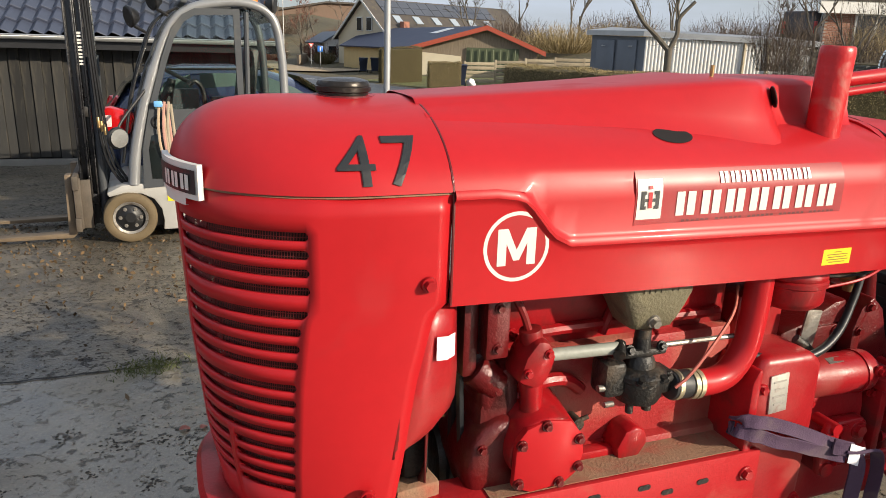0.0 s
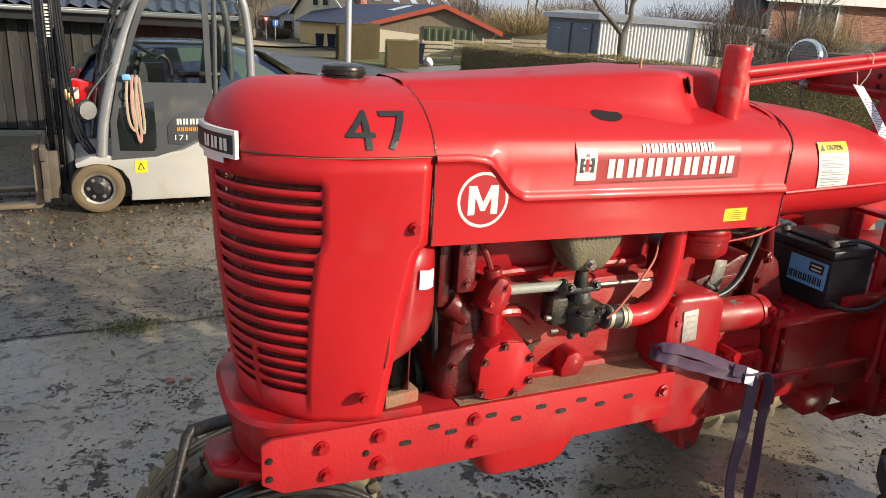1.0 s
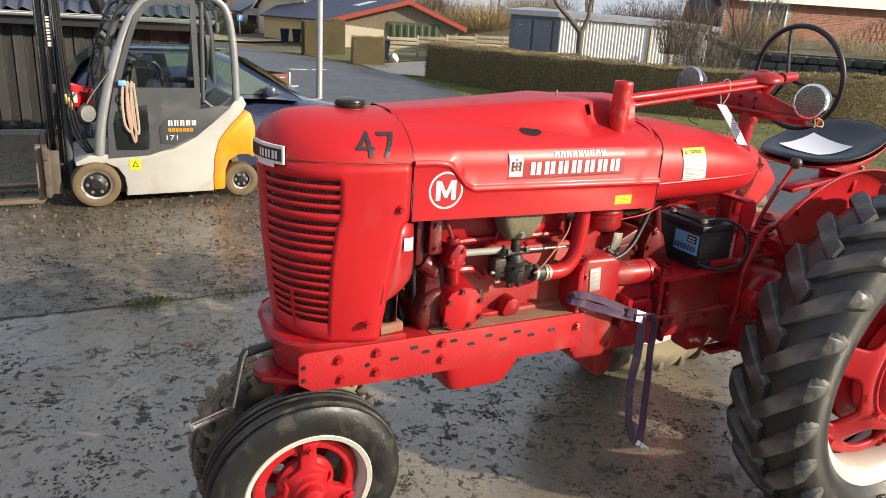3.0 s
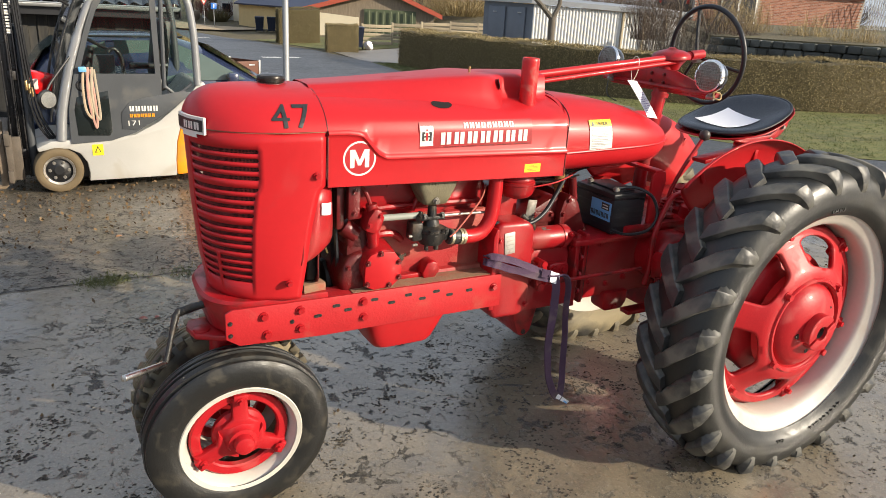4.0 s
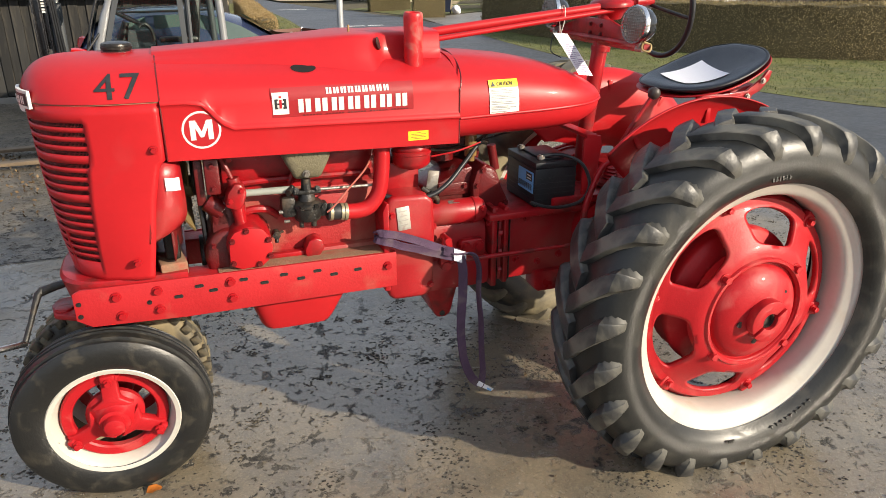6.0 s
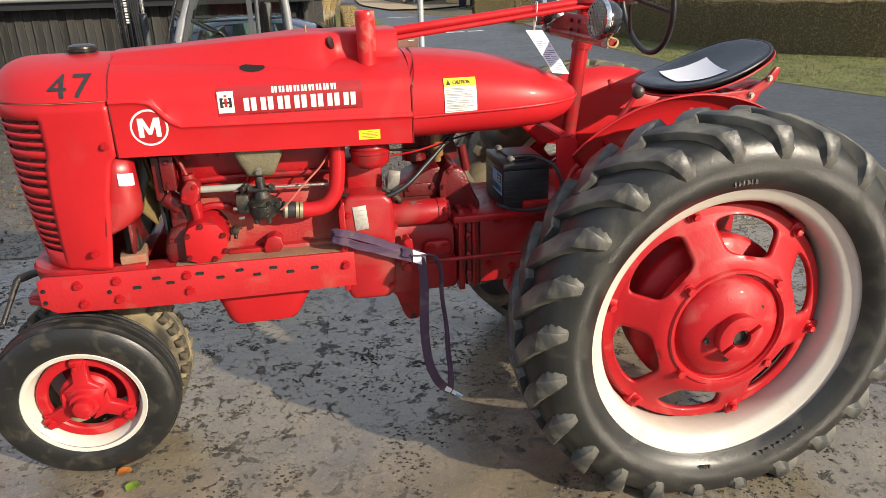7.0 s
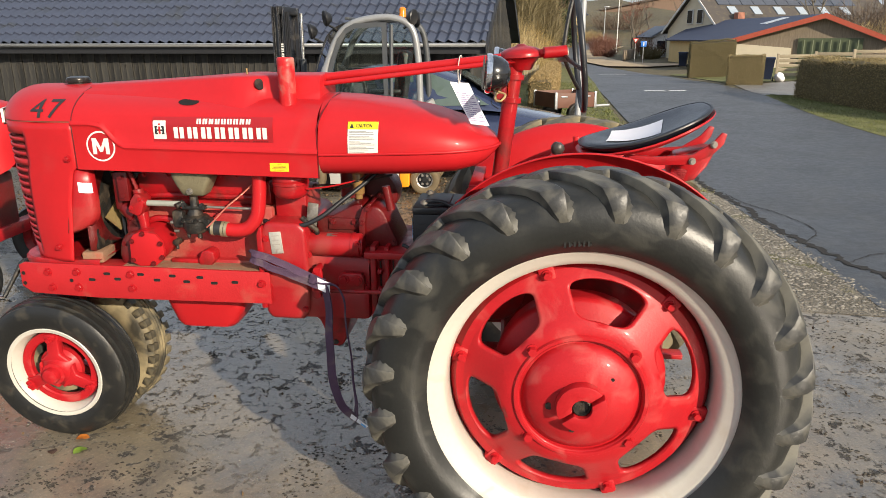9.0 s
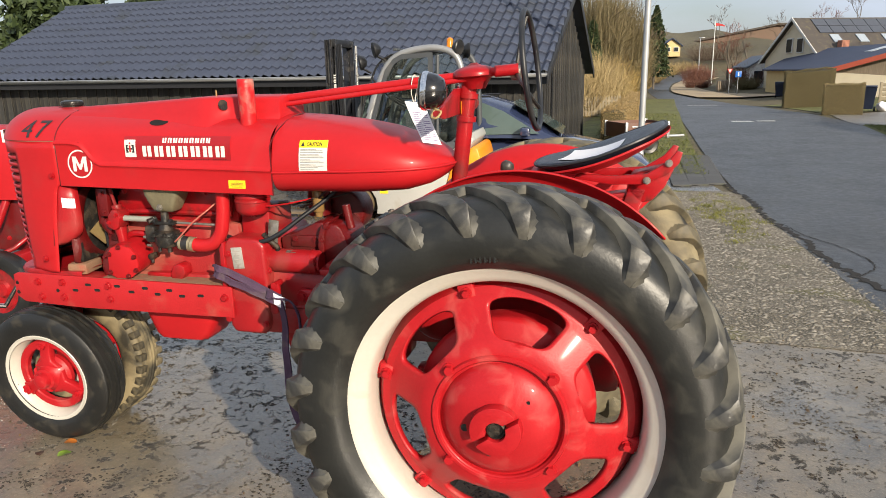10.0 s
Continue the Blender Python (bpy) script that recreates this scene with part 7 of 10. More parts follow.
prism(bm, [(13.2, BR), (16.8, BE + 0.05), (16.8, BE - 0.02), (13.2, BR - 0.08)], BX0 - 0.25, BX1 + 0.22, plane="yz")
part("roof_back", shift(bm, bo), roof_mat, barn)
bm = B()
cyl(bm, (BX0 - 0.25, 13.2, BR + 0.03), (BX1 + 0.22, 13.2, BR + 0.03), 0.09, n=12)
part("ridge_cap", shift(bm, bo), roof_mat, roof)
black_paint = mat("black_paint", (0.018, 0.018, 0.020), 0.5, var=0.2)
for x0 in (BX1 + 0.19, BX0 - 0.25):
    bm = prism(B(), [(9.55, BE + 0.05), (13.2, BR + 0.06), (16.8, BE + 0.06), (16.8, BE - 0.12), (13.2, BR - 0.14), (9.55, BE - 0.13)], x0, x0 + 0.03, 0.004, plane="yz")
    part("barge_board", shift(bm, bo), black_paint, barn, "black barge board")
bm = B()
prism(bm, [(9.66, BE - 0.13), (9.70, BE - 0.13), (9.70, BE + 0.04), (9.66, BE + 0.04)], BX0 - 0.2, BX1 + 0.2, plane="yz")
part("fascia", shift(bm, bo), black_paint, barn, "black fascia board")
bm = B()
rows = []
for x in (BX0 - 0.2, BX1 + 0.2):
    rows.append([(x, 9.60 + 0.055 * math.cos(a), BE + 0.035 + 0.055 * math.sin(a)) for a in [math.pi + math.pi * i / 10 for i in range(11)]])
grid(bm, rows)
gutter = part("gutter", shift(bm, bo), zinc, barn, "half-round zinc gutter")
gm = gutter.modifiers.new("sheet", "SOLIDIFY")
gm.thickness = 0.004
bm = B()
tube(bm, [(BX0 - 0.2, 9.545, BE + 0.04), (BX1 + 0.2, 9.545, BE + 0.04)], 0.011, n=8)
part("gutter_bead", shift(bm, bo), zinc, barn)
bm = B()
box(bm, ((BX0 + BX1) / 2, 9.93, -0.10), (BX1 - BX0, 0.06, 0.12), 0.01)
part("plinth", shift(bm, bo), concrete, barn, "low concrete plinth")
bm = B()
cyl(bm, (-0.64, 9.9, -0.1), (-0.64, 9.9, 1.6), 0.05, n=12)
part("corner_post", shift(bm, bo), board_mat, barn)


def board_row(y0, dx, dy, start, length, z0, zf, name="board"):
    """Upright boards, every second one proud."""
    x, i = 0.0, 0
    rnd = random.Random(11)
    meshes = {}
    while x < length:
        w = 0.118 if i % 2 else 0.135
        out = 0.0 if i % 2 else 0.022
        h = zf(x + w / 2) - z0
        key = (i % 2, round(h, 1))
        if key not in meshes:
            bm = B()
            box(bm, (0, 0, h / 2), (w, 0.022, h), 0.003, seg=1)
            ob = part(name, bm, board_mat, barn)
            meshes[key] = ob
        else:
            ob = again(meshes[key], Matrix(), barn)
        px, py = start[0] + dx * (x + w / 2), start[1] + dy * (x + w / 2)
        nx, ny = dy, -dx
        ob.matrix_basis = Matrix.Translation(Vector((px + nx * out, py + ny * out, z0 + rnd.uniform(-0.01, 0.01))) + bo) @ Matrix.Rotation(math.atan2(dy, dx) + rnd.uniform(-0.01, 0.01), 4, "Z")
        x += w * 0.5 + 0.068
        i += 1


board_row(10, 1, 0, (BX0 + 0.05, 10.0), BX1 - BX0 - 0.05, -0.03, lambda s: 1.6)
board_row(10, 0, 1, (BX1, 10.05), 6.2, -0.03, lambda s: 1.6 + 1.68 * (1 - abs(s - 3.1) / 3.2))

# ---- street pole ----
pole = thing("street_pole", "galvanised grey steel street lamp pole on the verge", "pole", (1.04, 9.22, level(1, 9.2)))
bm = B()
cyl(bm, (0, 0, 0), (0.03, 0, 6.2), 0.052, 0.04, n=18)
part("shaft", bm, mat("galvanised_steel", (0.40, 0.41, 0.42), 0.5, metal=0.4, var=0.15, scale=6, bump=0.1), pole, "weathered grey steel shaft")
bm = B()
cyl(bm, (0, 0, 0), (0, 0, 0.5), 0.062, n=18, bev=0.004)
part("base_sleeve", bm, zinc, pole)

# ---- forklift ----
fl = thing("forklift", "white and orange electric forklift with dark grey doors", "forklift", (-2.54, 5.40, level(-2.5, 5.4) - 0.0), 0)
fl_white = mat("forklift_white", (0.44, 0.43, 0.40), 0.38, var=0.08, scale=4, bump=0.03, dirt=(0.32, 0.27, 0.2), dirt_amount=0.18, dirt_scale=3)
fl_orange = mat("forklift_orange", (0.85, 0.30, 0.012), 0.38, var=0.08, scale=4, bump=0.03, dirt=(0.3, 0.15, 0.04), dirt_amount=0.15, dirt_scale=4)
fl_grey = mat("forklift_grey", (0.055, 0.06, 0.066), 0.5, var=0.15, scale=6, bump=0.1, dirt=(0.14, 0.13, 0.11), dirt_amount=0.2)
fl_silver = mat("forklift_silver", (0.29, 0.295, 0.30), 0.33, metal=0.3, var=0.08, bump=0.03)
fl_black = mat("forklift_black", (0.012, 0.012, 0.013), 0.4, var=0.3, scale=10, bump=0.15, dirt=(0.06, 0.05, 0.04), dirt_amount=0.25)
fl_tan = mat("tan_solid_tyre", (0.135, 0.098, 0.052), 0.75, var=0.2, scale=8, bump=0.4, dirt=(0.12, 0.09, 0.05), dirt_amount=0.35, dirt_scale=6)
pane = glass("cab_glass", (0.90, 0.97, 0.94), 0.95)
FW = 1.12
# body: white side sweep
bm = B()
outline = [(0.26, 0.09), (0.27, 0.17), (0.255, 0.28), (0.20, 0.37), (0.10, 0.42), (-0.02, 0.43), (-0.16, 0.40), (-0.17, 0.44), (-0.04, 0.50), (0.10, 0.505), (0.45, 0.50), (0.72, 0.54), (0.95, 0.66), (1.12, 0.80), (1.27, 0.93), (1.36, 1.04), (1.42, 1.06), (1.46, 0.98), (1.40, 0.88), (1.28, 0.76), (1.17, 0.62), (1.12, 0.45), (1.10, 0.25), (1.10, 0.09)]
prism(bm, outline, 0.0, FW, 0.012)
part("body", bm, fl_white, fl, "white body side")
bm = B()
outline = [(1.105, 0.09), (1.105, 0.25), (1.125, 0.45), (1.175, 0.62), (1.285, 0.76), (1.405, 0.88), (1.46, 0.915), (1.51, 0.88), (1.545, 0.75), (1.55, 0.45), (1.52, 0.42), (1.47, 0.455), (1.36, 0.455), (1.27, 0.40), (1.23, 0.30), (1.22, 0.10)]
prism(bm, outline, 0.01, FW - 0.01, 0.02)
part("counterweight", bm, fl_orange, fl, "orange counterweight")
bm = B()
box(bm, (0.55, FW / 2, 0.26), (1.2, FW - 0.14, 0.30), 0.02)
part("chassis", bm, fl_black, fl)
# wheels
def disc_wheel(name, x, y, r, w, parent, tyre_m, rim_r, facing=-1):
    bm = B()
    lathe(bm, [(rim_r, 0.0), (rim_r + 0.01, 0.008), (r - 0.03, 0.010), (r - 0.008, 0.0), (r, -0.02), (r, -w + 0.02), (r - 0.02, -w), (rim_r, -w)], (x, y, r), (0, facing, 0), 40)
    wh = part(name, bm, tyre_m, parent, "solid tan tyre")
    bm = B()
    lathe(bm, [(0.0, -0.012), (rim_r * 0.3, -0.012), (rim_r * 0.36, -0.02), (rim_r * 0.78, -0.03), (rim_r * 0.84, -0.012), (rim_r * 0.98, -0.004), (rim_r, -0.01)], (x, y, r), (0, facing, 0), 32)
    part("hub_disc", bm, fl_black, wh, "dark wheel disc")
    bm = B()
    lathe(bm, [(rim_r * 0.84, -0.006), (rim_r * 0.98, 0.001), (rim_r * 1.02, -0.004)], (x, y, r), (0, facing, 0), 32)
    part("rim_ring", bm, bare_iron, wh)
    bolts([((x + rim_r * 0.58 * math.cos(a), y + facing * -0.025, r + rim_r * 0.58 * math.sin(a)), (0, facing, 0)) for a in [2 * math.pi * i / 6 for i in range(6)]], 0.012, 0.016, bare_iron, wh, "wheel_nut")
disc_wheel("drive_wheel", 0.0, -0.03, 0.218, 0.19, fl, fl_tan, 0.142)
disc_wheel("drive_wheel", 0.0, FW + 0.03, 0.218, 0.19, fl, fl_tan, 0.142, 1)
disc_wheel("steer_wheel", 1.40, 0.06, 0.178, 0.15, fl, fl_tan, 0.10)
disc_wheel("steer_wheel", 1.40, FW - 0.06, 0.178, 0.15, fl, fl_tan, 0.10, 1)
# cab frame
def cab_frame(y):
    bm = B()
    p = smooth_path([(0.05, y, 0.50), (0.09, y, 0.80), (0.19, y, 1.20), (0.32, y, 1.58), (0.42, y, 1.80), (0.54, y, 1.93), (0.72, y, 2.00), (1.0, y, 2.03), (1.20, y, 1.98), (1.30, y, 1.86), (1.345, y, 1.60), (1.36, y, 1.30), (1.365, y, 1.02)], 6)
    tube(bm, p, [0.048 if q.z < 1.5 and q.x < 0.3 else 0.038 for q in p], n=12)
    return part("cab_pillar", bm, fl_silver if y < 0.5 else fl_grey, fl, "silver cab pillar and roof rail" if y < 0.5 else "dark grey cab pillar")
cab_frame(0.03)
cab_frame(FW - 0.03)
bm = B()
rows = [[(x, FW * j / 6, z + 0.02 * math.sin(math.pi * j / 6)) for j in range(7)] for x, z in ((0.34, 1.80), (0.42, 1.93), (0.55, 1.98), (0.8, 2.02), (1.05, 2.025), (1.22, 1.97), (1.30, 1.86))]
grid(bm, rows)
rf = part("cab_roof", bm, pane, fl, "glazed cab roof")
rf.visible_shadow = False
for k in range(3):
    bm = B()
    box(bm, (0.55 + 0.27 * k, FW / 2, 2.02), (0.05, FW, 0.03), 0.006)
    part("roof_bar", bm, fl_grey, fl)
# door
bm = B()
inner = [(0.265, 1.14), (0.375, 1.50), (0.455, 1.72), (0.54, 1.855), (0.63, 1.91), (0.94, 1.925), (0.95, 1.14)]
outer = [(0.13, 0.47), (0.14, 0.80), (0.225, 1.18), (0.345, 1.56), (0.435, 1.80), (0.53, 1.915), (0.63, 1.965), (0.995, 1.975), (1.00, 1.02), (0.99, 0.72), (0.72, 0.56), (0.50, 0.49)]
def shell_with_hole(outer, inner, y0, y1):
    """A plate between two outlines, joined along rays from the opening's middle."""
    c = sum((Vector((a, b, 0)) for a, b in inner), Vector()) / len(inner)

    def reach(pl, a):
        d = Vector((math.cos(a), math.sin(a), 0))
        best = 0.0
        for k in range(len(pl)):
            p, q = Vector((*pl[k - 1], 0)) - c, Vector((*pl[k], 0)) - c
            e = q - p
            den = d.x * e.y - d.y * e.x
            if abs(den) < 1e-9:
                continue
            t = (p.x * e.y - p.y * e.x) / den
            u = (p.x * d.y - p.y * d.x) / den
            if t > 0 and -1e-6 <= u <= 1 + 1e-6:
                best = max(best, t)
        return c + d * best

    turns = sorted({round(math.atan2(b - c.y, a - c.x), 5) for a, b in outer + inner} | {round(2 * math.pi * k / 72 - math.pi, 5) for k in range(72)})
    bm = B()
    rows = []
    for a in turns:
        o, i = reach(outer, a), reach(inner, a)
        rows.append([(o.x, y1, o.y), (o.x, y0, o.y), (i.x, y0, i.y), (i.x, y1, i.y)])
    grid(bm, rows, close_u=True, close_v=True)
    return bm
door = part("cab_door", shell_with_hole(outer, inner, -0.012, 0.02), fl_grey, fl, "dark grey cab door")
bm = B()
prism(bm, inner, 0.004, 0.008)
g = part("door_glass", bm, pane, door, "door window pane")
g.visible_shadow = False
bm = B()
prism(bm, [(0.20, 0.55), (0.19, 0.80), (0.22, 0.92), (0.50, 0.98), (0.51, 0.58), (0.48, 0.54)], -0.016, -0.010, 0.002)
g = part("lower_glass", bm, mat("dark_glass", (0.012, 0.016, 0.016), 0.06, var=0.1, bump=0), door, "dark lower window")
bm = B()
lathe(bm, [(0.03, 0.0), (0.045, 0.006), (0.055, 0.004), (0.06, 0.0)], (0.28, -0.013, 1.03), (0, -1, 0), 24)
part("door_handle", bm, fl_black, door, "round recessed door handle")
bm = B()
prism(bm, [(1.01, 1.02), (1.01, 1.96), (1.06, 1.97), (1.17, 1.95), (1.26, 1.86), (1.31, 1.62), (1.325, 1.3), (1.33, 1.05), (1.18, 0.92)], 0.012, 0.018)
g = part("quarter_glass", bm, pane, fl, "rear side window pane")
g.visible_shadow = False
bm = B()
tube(bm, [(1.03, 0.01, 1.0), (1.05, 0.01, 1.95)], 0.022, n=8)
tube(bm, smooth_path([(1.03, 0.008, 1.02), (1.15, 0.008, 0.94), (1.3, 0.008, 1.04)], 4), 0.016, n=8)
part("window_frame", bm, fl_grey, fl)
bm = B()
prism(bm, [(0.60, 0.60), (0.60, 0.76), (0.68, 0.86), (0.80, 0.90), (1.20, 0.97), (1.30, 0.955), (1.10, 0.79), (0.92, 0.68), (0.74, 0.59)], -0.018, -0.006, 0.003)
skirt = part("side_panel", bm, fl_grey, fl, "dark grey name panel")
def fl_side(x, z, l=0.0):
    return Vector((x, -0.021 - l, z))
part("maker_letters", bar_print(5, 0.075, 0.68, 0.775, fl_side, 0.28), white_print, skirt, "white bars of a maker mark", smooth=False)
part("model_letters", bar_print(7, 0.05, 0.68, 0.715, fl_side, 0.24), fl_orange, skirt, "orange bars of a model mark", smooth=False)
part("fleet_letters", lettering("171", 0.07, 0.66, 0.635, fl_side, width=0.105), white_print, skirt, "white number 171", smooth=False)
bm = B()
prism(bm, [(0.31, 0.345), (0.41, 0.345), (0.41, 0.455), (0.31, 0.455)], -0.004, -0.001)
wsign = part("warning_sticker", bm, yellow_print, fl, "yellow warning sticker", smooth=False)
bm = B()
ngon(bm, [(0.33, -0.006, 0.375), (0.39, -0.006, 0.375), (0.36, -0.006, 0.44)])
part("warning_triangle", bm, black_print, wsign, smooth=False)
bm = B()
ngon(bm, [(0.342, -0.008, 0.382), (0.378, -0.008, 0.382), (0.36, -0.008, 0.424)])
part("warning_field", bm, yellow_print, wsign, smooth=False)
# windscreen, seat, steering column
bm = B()
grid(bm, [[(x, y, z) for y in (0.08, FW / 2, FW - 0.08)] for x, z in ((-0.02, 0.7), (0.08, 1.2), (0.20, 1.58), (0.32, 1.84))])
g = part("windscreen", bm, pane, fl, "curved front screen")
g.visible_shadow = False
for y in (0.07, FW - 0.07):
    part("screen_seal", tube(B(), smooth_path([(-0.02, y, 0.68), (0.08, y, 1.2), (0.20, y, 1.58), (0.32, y, 1.85), (0.50, y, 1.97)], 5), 0.012, n=8), fl_black, fl, "black windscreen seal")
bm = B()
box(bm, (0.90, FW / 2, 1.0), (0.46, 0.5, 0.14), 0.05)
box(bm, (1.10, FW / 2, 1.35), (0.14, 0.48, 0.62), 0.05, Matrix.Rotation(radians(8), 4, "Y"))
box(bm, (0.93, 0.22, 1.20), (0.38, 0.08, 0.06), 0.025)
part("driver_seat", bm, fl_black, fl, "black driver's seat")
bm = B()
tube(bm, [(0.32, FW / 2, 0.75), (0.38, FW / 2, 1.18), (0.44, FW / 2, 1.36)], [0.07, 0.055, 0.035], n=12)
sc = Vector((0.47, FW / 2, 1.40))
mw = Matrix.Translation(sc) @ Matrix.Rotation(radians(28), 4, "Y")
tube(bm, [mw @ Vector((0.17 * math.cos(a), 0.17 * math.sin(a), 0)) for a in [2 * math.pi * i / 28 for i in range(28)]], 0.016, n=8, closed=True)
tube(bm, [mw @ Vector((-0.16, 0, 0)), mw @ Vector((0.16, 0, 0))], 0.014, n=6)
part("steering_column", bm, fl_black, fl, "black steering column and wheel")
bm = B()
tube(bm, smooth_path([(0.70, 0.3, 1.1), (0.68, 0.28, 1.28), (0.62, 0.26, 1.36), (0.56, 0.26, 1.33)], 4), [0.02] * 12 + [0.032], n=8)
box(bm, (0.62, 0.3, 1.05), (0.2, 0.12, 0.08), 0.02)
part("control_arm", bm, fl_black, fl)
bm = B()
box(bm, (0.55, FW - 0.12, 1.1), (0.3, 0.06, 0.3), 0.02)
part("far_console", bm, fl_grey, fl)
# mirror, work lamps, beacon
bm = B()
tube(bm, smooth_path([(0.20, 0.0, 1.30), (0.0, -0.10, 1.05), (-0.04, -0.14, 0.95)], 4), 0.012, n=8)
lathe(bm, [(0, 0.03), (0.06, 0.028), (0.085, 0.01), (0.09, -0.01), (0.08, -0.02), (0, -0.02)], (-0.04, -0.15, 0.92), (0.5, -0.85, 0), 20)
mir = part("wing_mirror", bm, fl_black, fl, "round black wing mirror")
bm = B()
lathe(bm, [(0, 0.034), (0.075, 0.031)], (-0.04, -0.15, 0.92), (0.5, -0.85, 0), 20)
part("mirror_face", bm, mat("mirror_face", (0.55, 0.54, 0.50), 0.15, metal=0.8), mir)
for x, y, z, d in ((0.12, 0.02, 1.88, (-1, -0.4, -0.2)), (0.30, 0.0, 2.02, (-1, -0.5, -0.2)), (1.30, 0.05, 2.03, (1, -0.4, -0.1)), (1.25, FW - 0.1, 2.03, (1, 0.2, 0))):
    bm = B()
    lathe(bm, [(0, -0.09), (0.05, -0.07), (0.085, -0.02), (0.09, 0.0), (0.08, 0.01), (0, 0.012)], (x, y, z), d, 20)
    tube(bm, [(x, y, z - 0.05), (x + 0.12 * (1 if x < 0.6 else -1), y + 0.05, z - 0.12)], 0.014, n=6)
    part("work_lamp", bm, fl_black, fl, "black work lamp")
bm = B()
lathe(bm, [(0.045, 0), (0.045, 0.02), (0.04, 0.03), (0.038, 0.10), (0.02, 0.115), (0, 0.118)], (1.15, 0.25, 2.03), (0, 0, 1), 18)
part("beacon", bm, mat("amber_beacon", (0.75, 0.22, 0.01), 0.2, var=0.1, bump=0), fl, "amber beacon")
# straps hung on the door
fstrap = thing("ratchet_strap", "pale cargo straps hung over the forklift door handle", "strap", (-2.2, 5.38, 0.55))
for x0, x1, zlo, c in ((0.30, 0.315, 0.72, (0.42, 0.32, 0.22)), (0.34, 0.35, 0.62, (0.45, 0.25, 0.20)), (0.375, 0.38, 0.70, (0.36, 0.30, 0.22))):
    bm = B()
    tube(bm, [Vector(p) + Vector((-0.34, 0, -0.61)) for p in smooth_path([(x0, -0.02, 1.20), (x0 - 0.02, -0.03, 1.0), (x0 - 0.01, -0.03, 0.8), (x1 + 0.02, -0.035, zlo), (x1 + 0.03, -0.03, 0.8), (x1 + 0.01, -0.02, 1.18)], 5)], 0.010, n=6, flat=(0.022, 0.008))
    part("webbing", bm, mat("pale_webbing", c, 0.9, var=0.2), fstrap)
bm = B()
box(bm, (-0.05, -0.03, 0.57), (0.07, 0.03, 0.05), 0.01)
part("blue_buckle", bm, blue_print, fstrap, "blue buckle")
# mast
mast_black = mat("mast_black", (0.016, 0.016, 0.018), 0.24, var=0.3, scale=12, bump=0.08, dirt=(0.06, 0.05, 0.04), dirt_amount=0.2, dirt_scale=8)
for y in (0.26, FW - 0.26):
    bm = B()
    face = y - 0.03 if y < 0.5 else y + 0.03
    box(bm, (-0.335, y, 1.12), (0.075, 0.012, 2.08), 0.003)
    for x in (-0.368, -0.306):
        box(bm, (x, face, 1.12), (0.014, 0.062, 2.08), 0.003)
    part("outer_mast_rail", bm, mast_black, fl, "black outer mast channel")
    bm = B()
    box(bm, (-0.268, y + 0.02, 1.14), (0.055, 0.012, 2.04), 0.003)
    for x in (-0.292, -0.246):
        box(bm, (x, face + 0.012, 1.14), (0.012, 0.05, 2.04), 0.003)
    part("inner_mast_rail", bm, mast_black, fl, "black inner mast channel")
    bm = B()
    cyl(bm, (-0.20, y, 0.12), (-0.20, y, 1.55), 0.038, n=14)
    part("lift_cylinder", bm, fl_grey, fl)
    part("piston_rod", cyl(B(), (-0.20, y, 1.55), (-0.20, y, 2.1), 0.022, n=14), steel, fl, "bright steel piston rod")
for z in (0.35, 1.1, 2.12):
    part("mast_cross", box(B(), (-0.29, FW / 2, z), (0.09, FW - 0.46, 0.09), 0.01), fl_black, fl, "black mast cross member")
bm = B()
for k in range(3):
    tube(bm, smooth_path([(-0.22 + 0.02 * k, 0.22, 2.1), (-0.20 + 0.02 * k, 0.18, 1.4), (-0.17 + 0.03 * k, 0.16, 0.8), (-0.06 + 0.03 * k, 0.15, 0.52), (0.06, 0.2, 0.46)], 5), 0.012, n=6)
part("hydraulic_hose", bm, fl_black, fl, "bundle of hydraulic hoses")
for k in range(3):
    part("hose_fitting", cyl(B(), (-0.185 + 0.022 * k, 0.163, 0.97 - 0.03 * k), (-0.187 + 0.022 * k, 0.168, 1.06 - 0.03 * k), 0.0145, n=10, bev=0.002), brass, fl, "brass hose fitting")
part("mast_letters", bar_print(5, 0.09, 0, 0, lambda x, z, l: Vector((-0.30 + z * 0.9, 0.228, 1.75 - x)), 0.28), white_print, fl, "white bars of a maker mark", smooth=False)
bm = B()
box(bm, (-0.12, 0.225, 1.02), (0.07, 0.01, 0.10), 0.002)
part("red_tag", bm, mat("red_white_tag", (0.75, 0.55, 0.52), 0.5, var=0.3, scale=40), fl)
bm = B()
for z in (0.16, 0.52):
    box(bm, (-0.41, FW / 2, z), (0.05, FW - 0.1, 0.12), 0.01)
for y in (0.10, FW - 0.10):
    box(bm, (-0.40, y, 0.34), (0.06, 0.05, 0.44), 0.008)
box(bm, (-0.34, 0.12, 0.33), (0.09, 0.03, 0.42), 0.006)
part("fork_carriage", bm, mat("rusty_carriage", (0.10, 0.08, 0.06), 0.7, var=0.35, scale=8, bump=0.5, dirt=(0.05, 0.045, 0.04), dirt_amount=0.4), fl, "rusty fork carriage")
for y in (0.20, FW - 0.25):
    bm = B()
    prism(bm, [(-0.44, 0.58), (-0.49, 0.58), (-0.50, 0.075), (-1.62, 0.055), (-1.62, 0.04), (-0.47, 0.03), (-0.44, 0.06)], y - 0.06, y + 0.06, 0.004)
    part("fork", bm, mat("worn_fork_steel", (0.20, 0.15, 0.10), 0.6, metal=0.3, var=0.3, bump=0.3), fl, "worn steel fork")

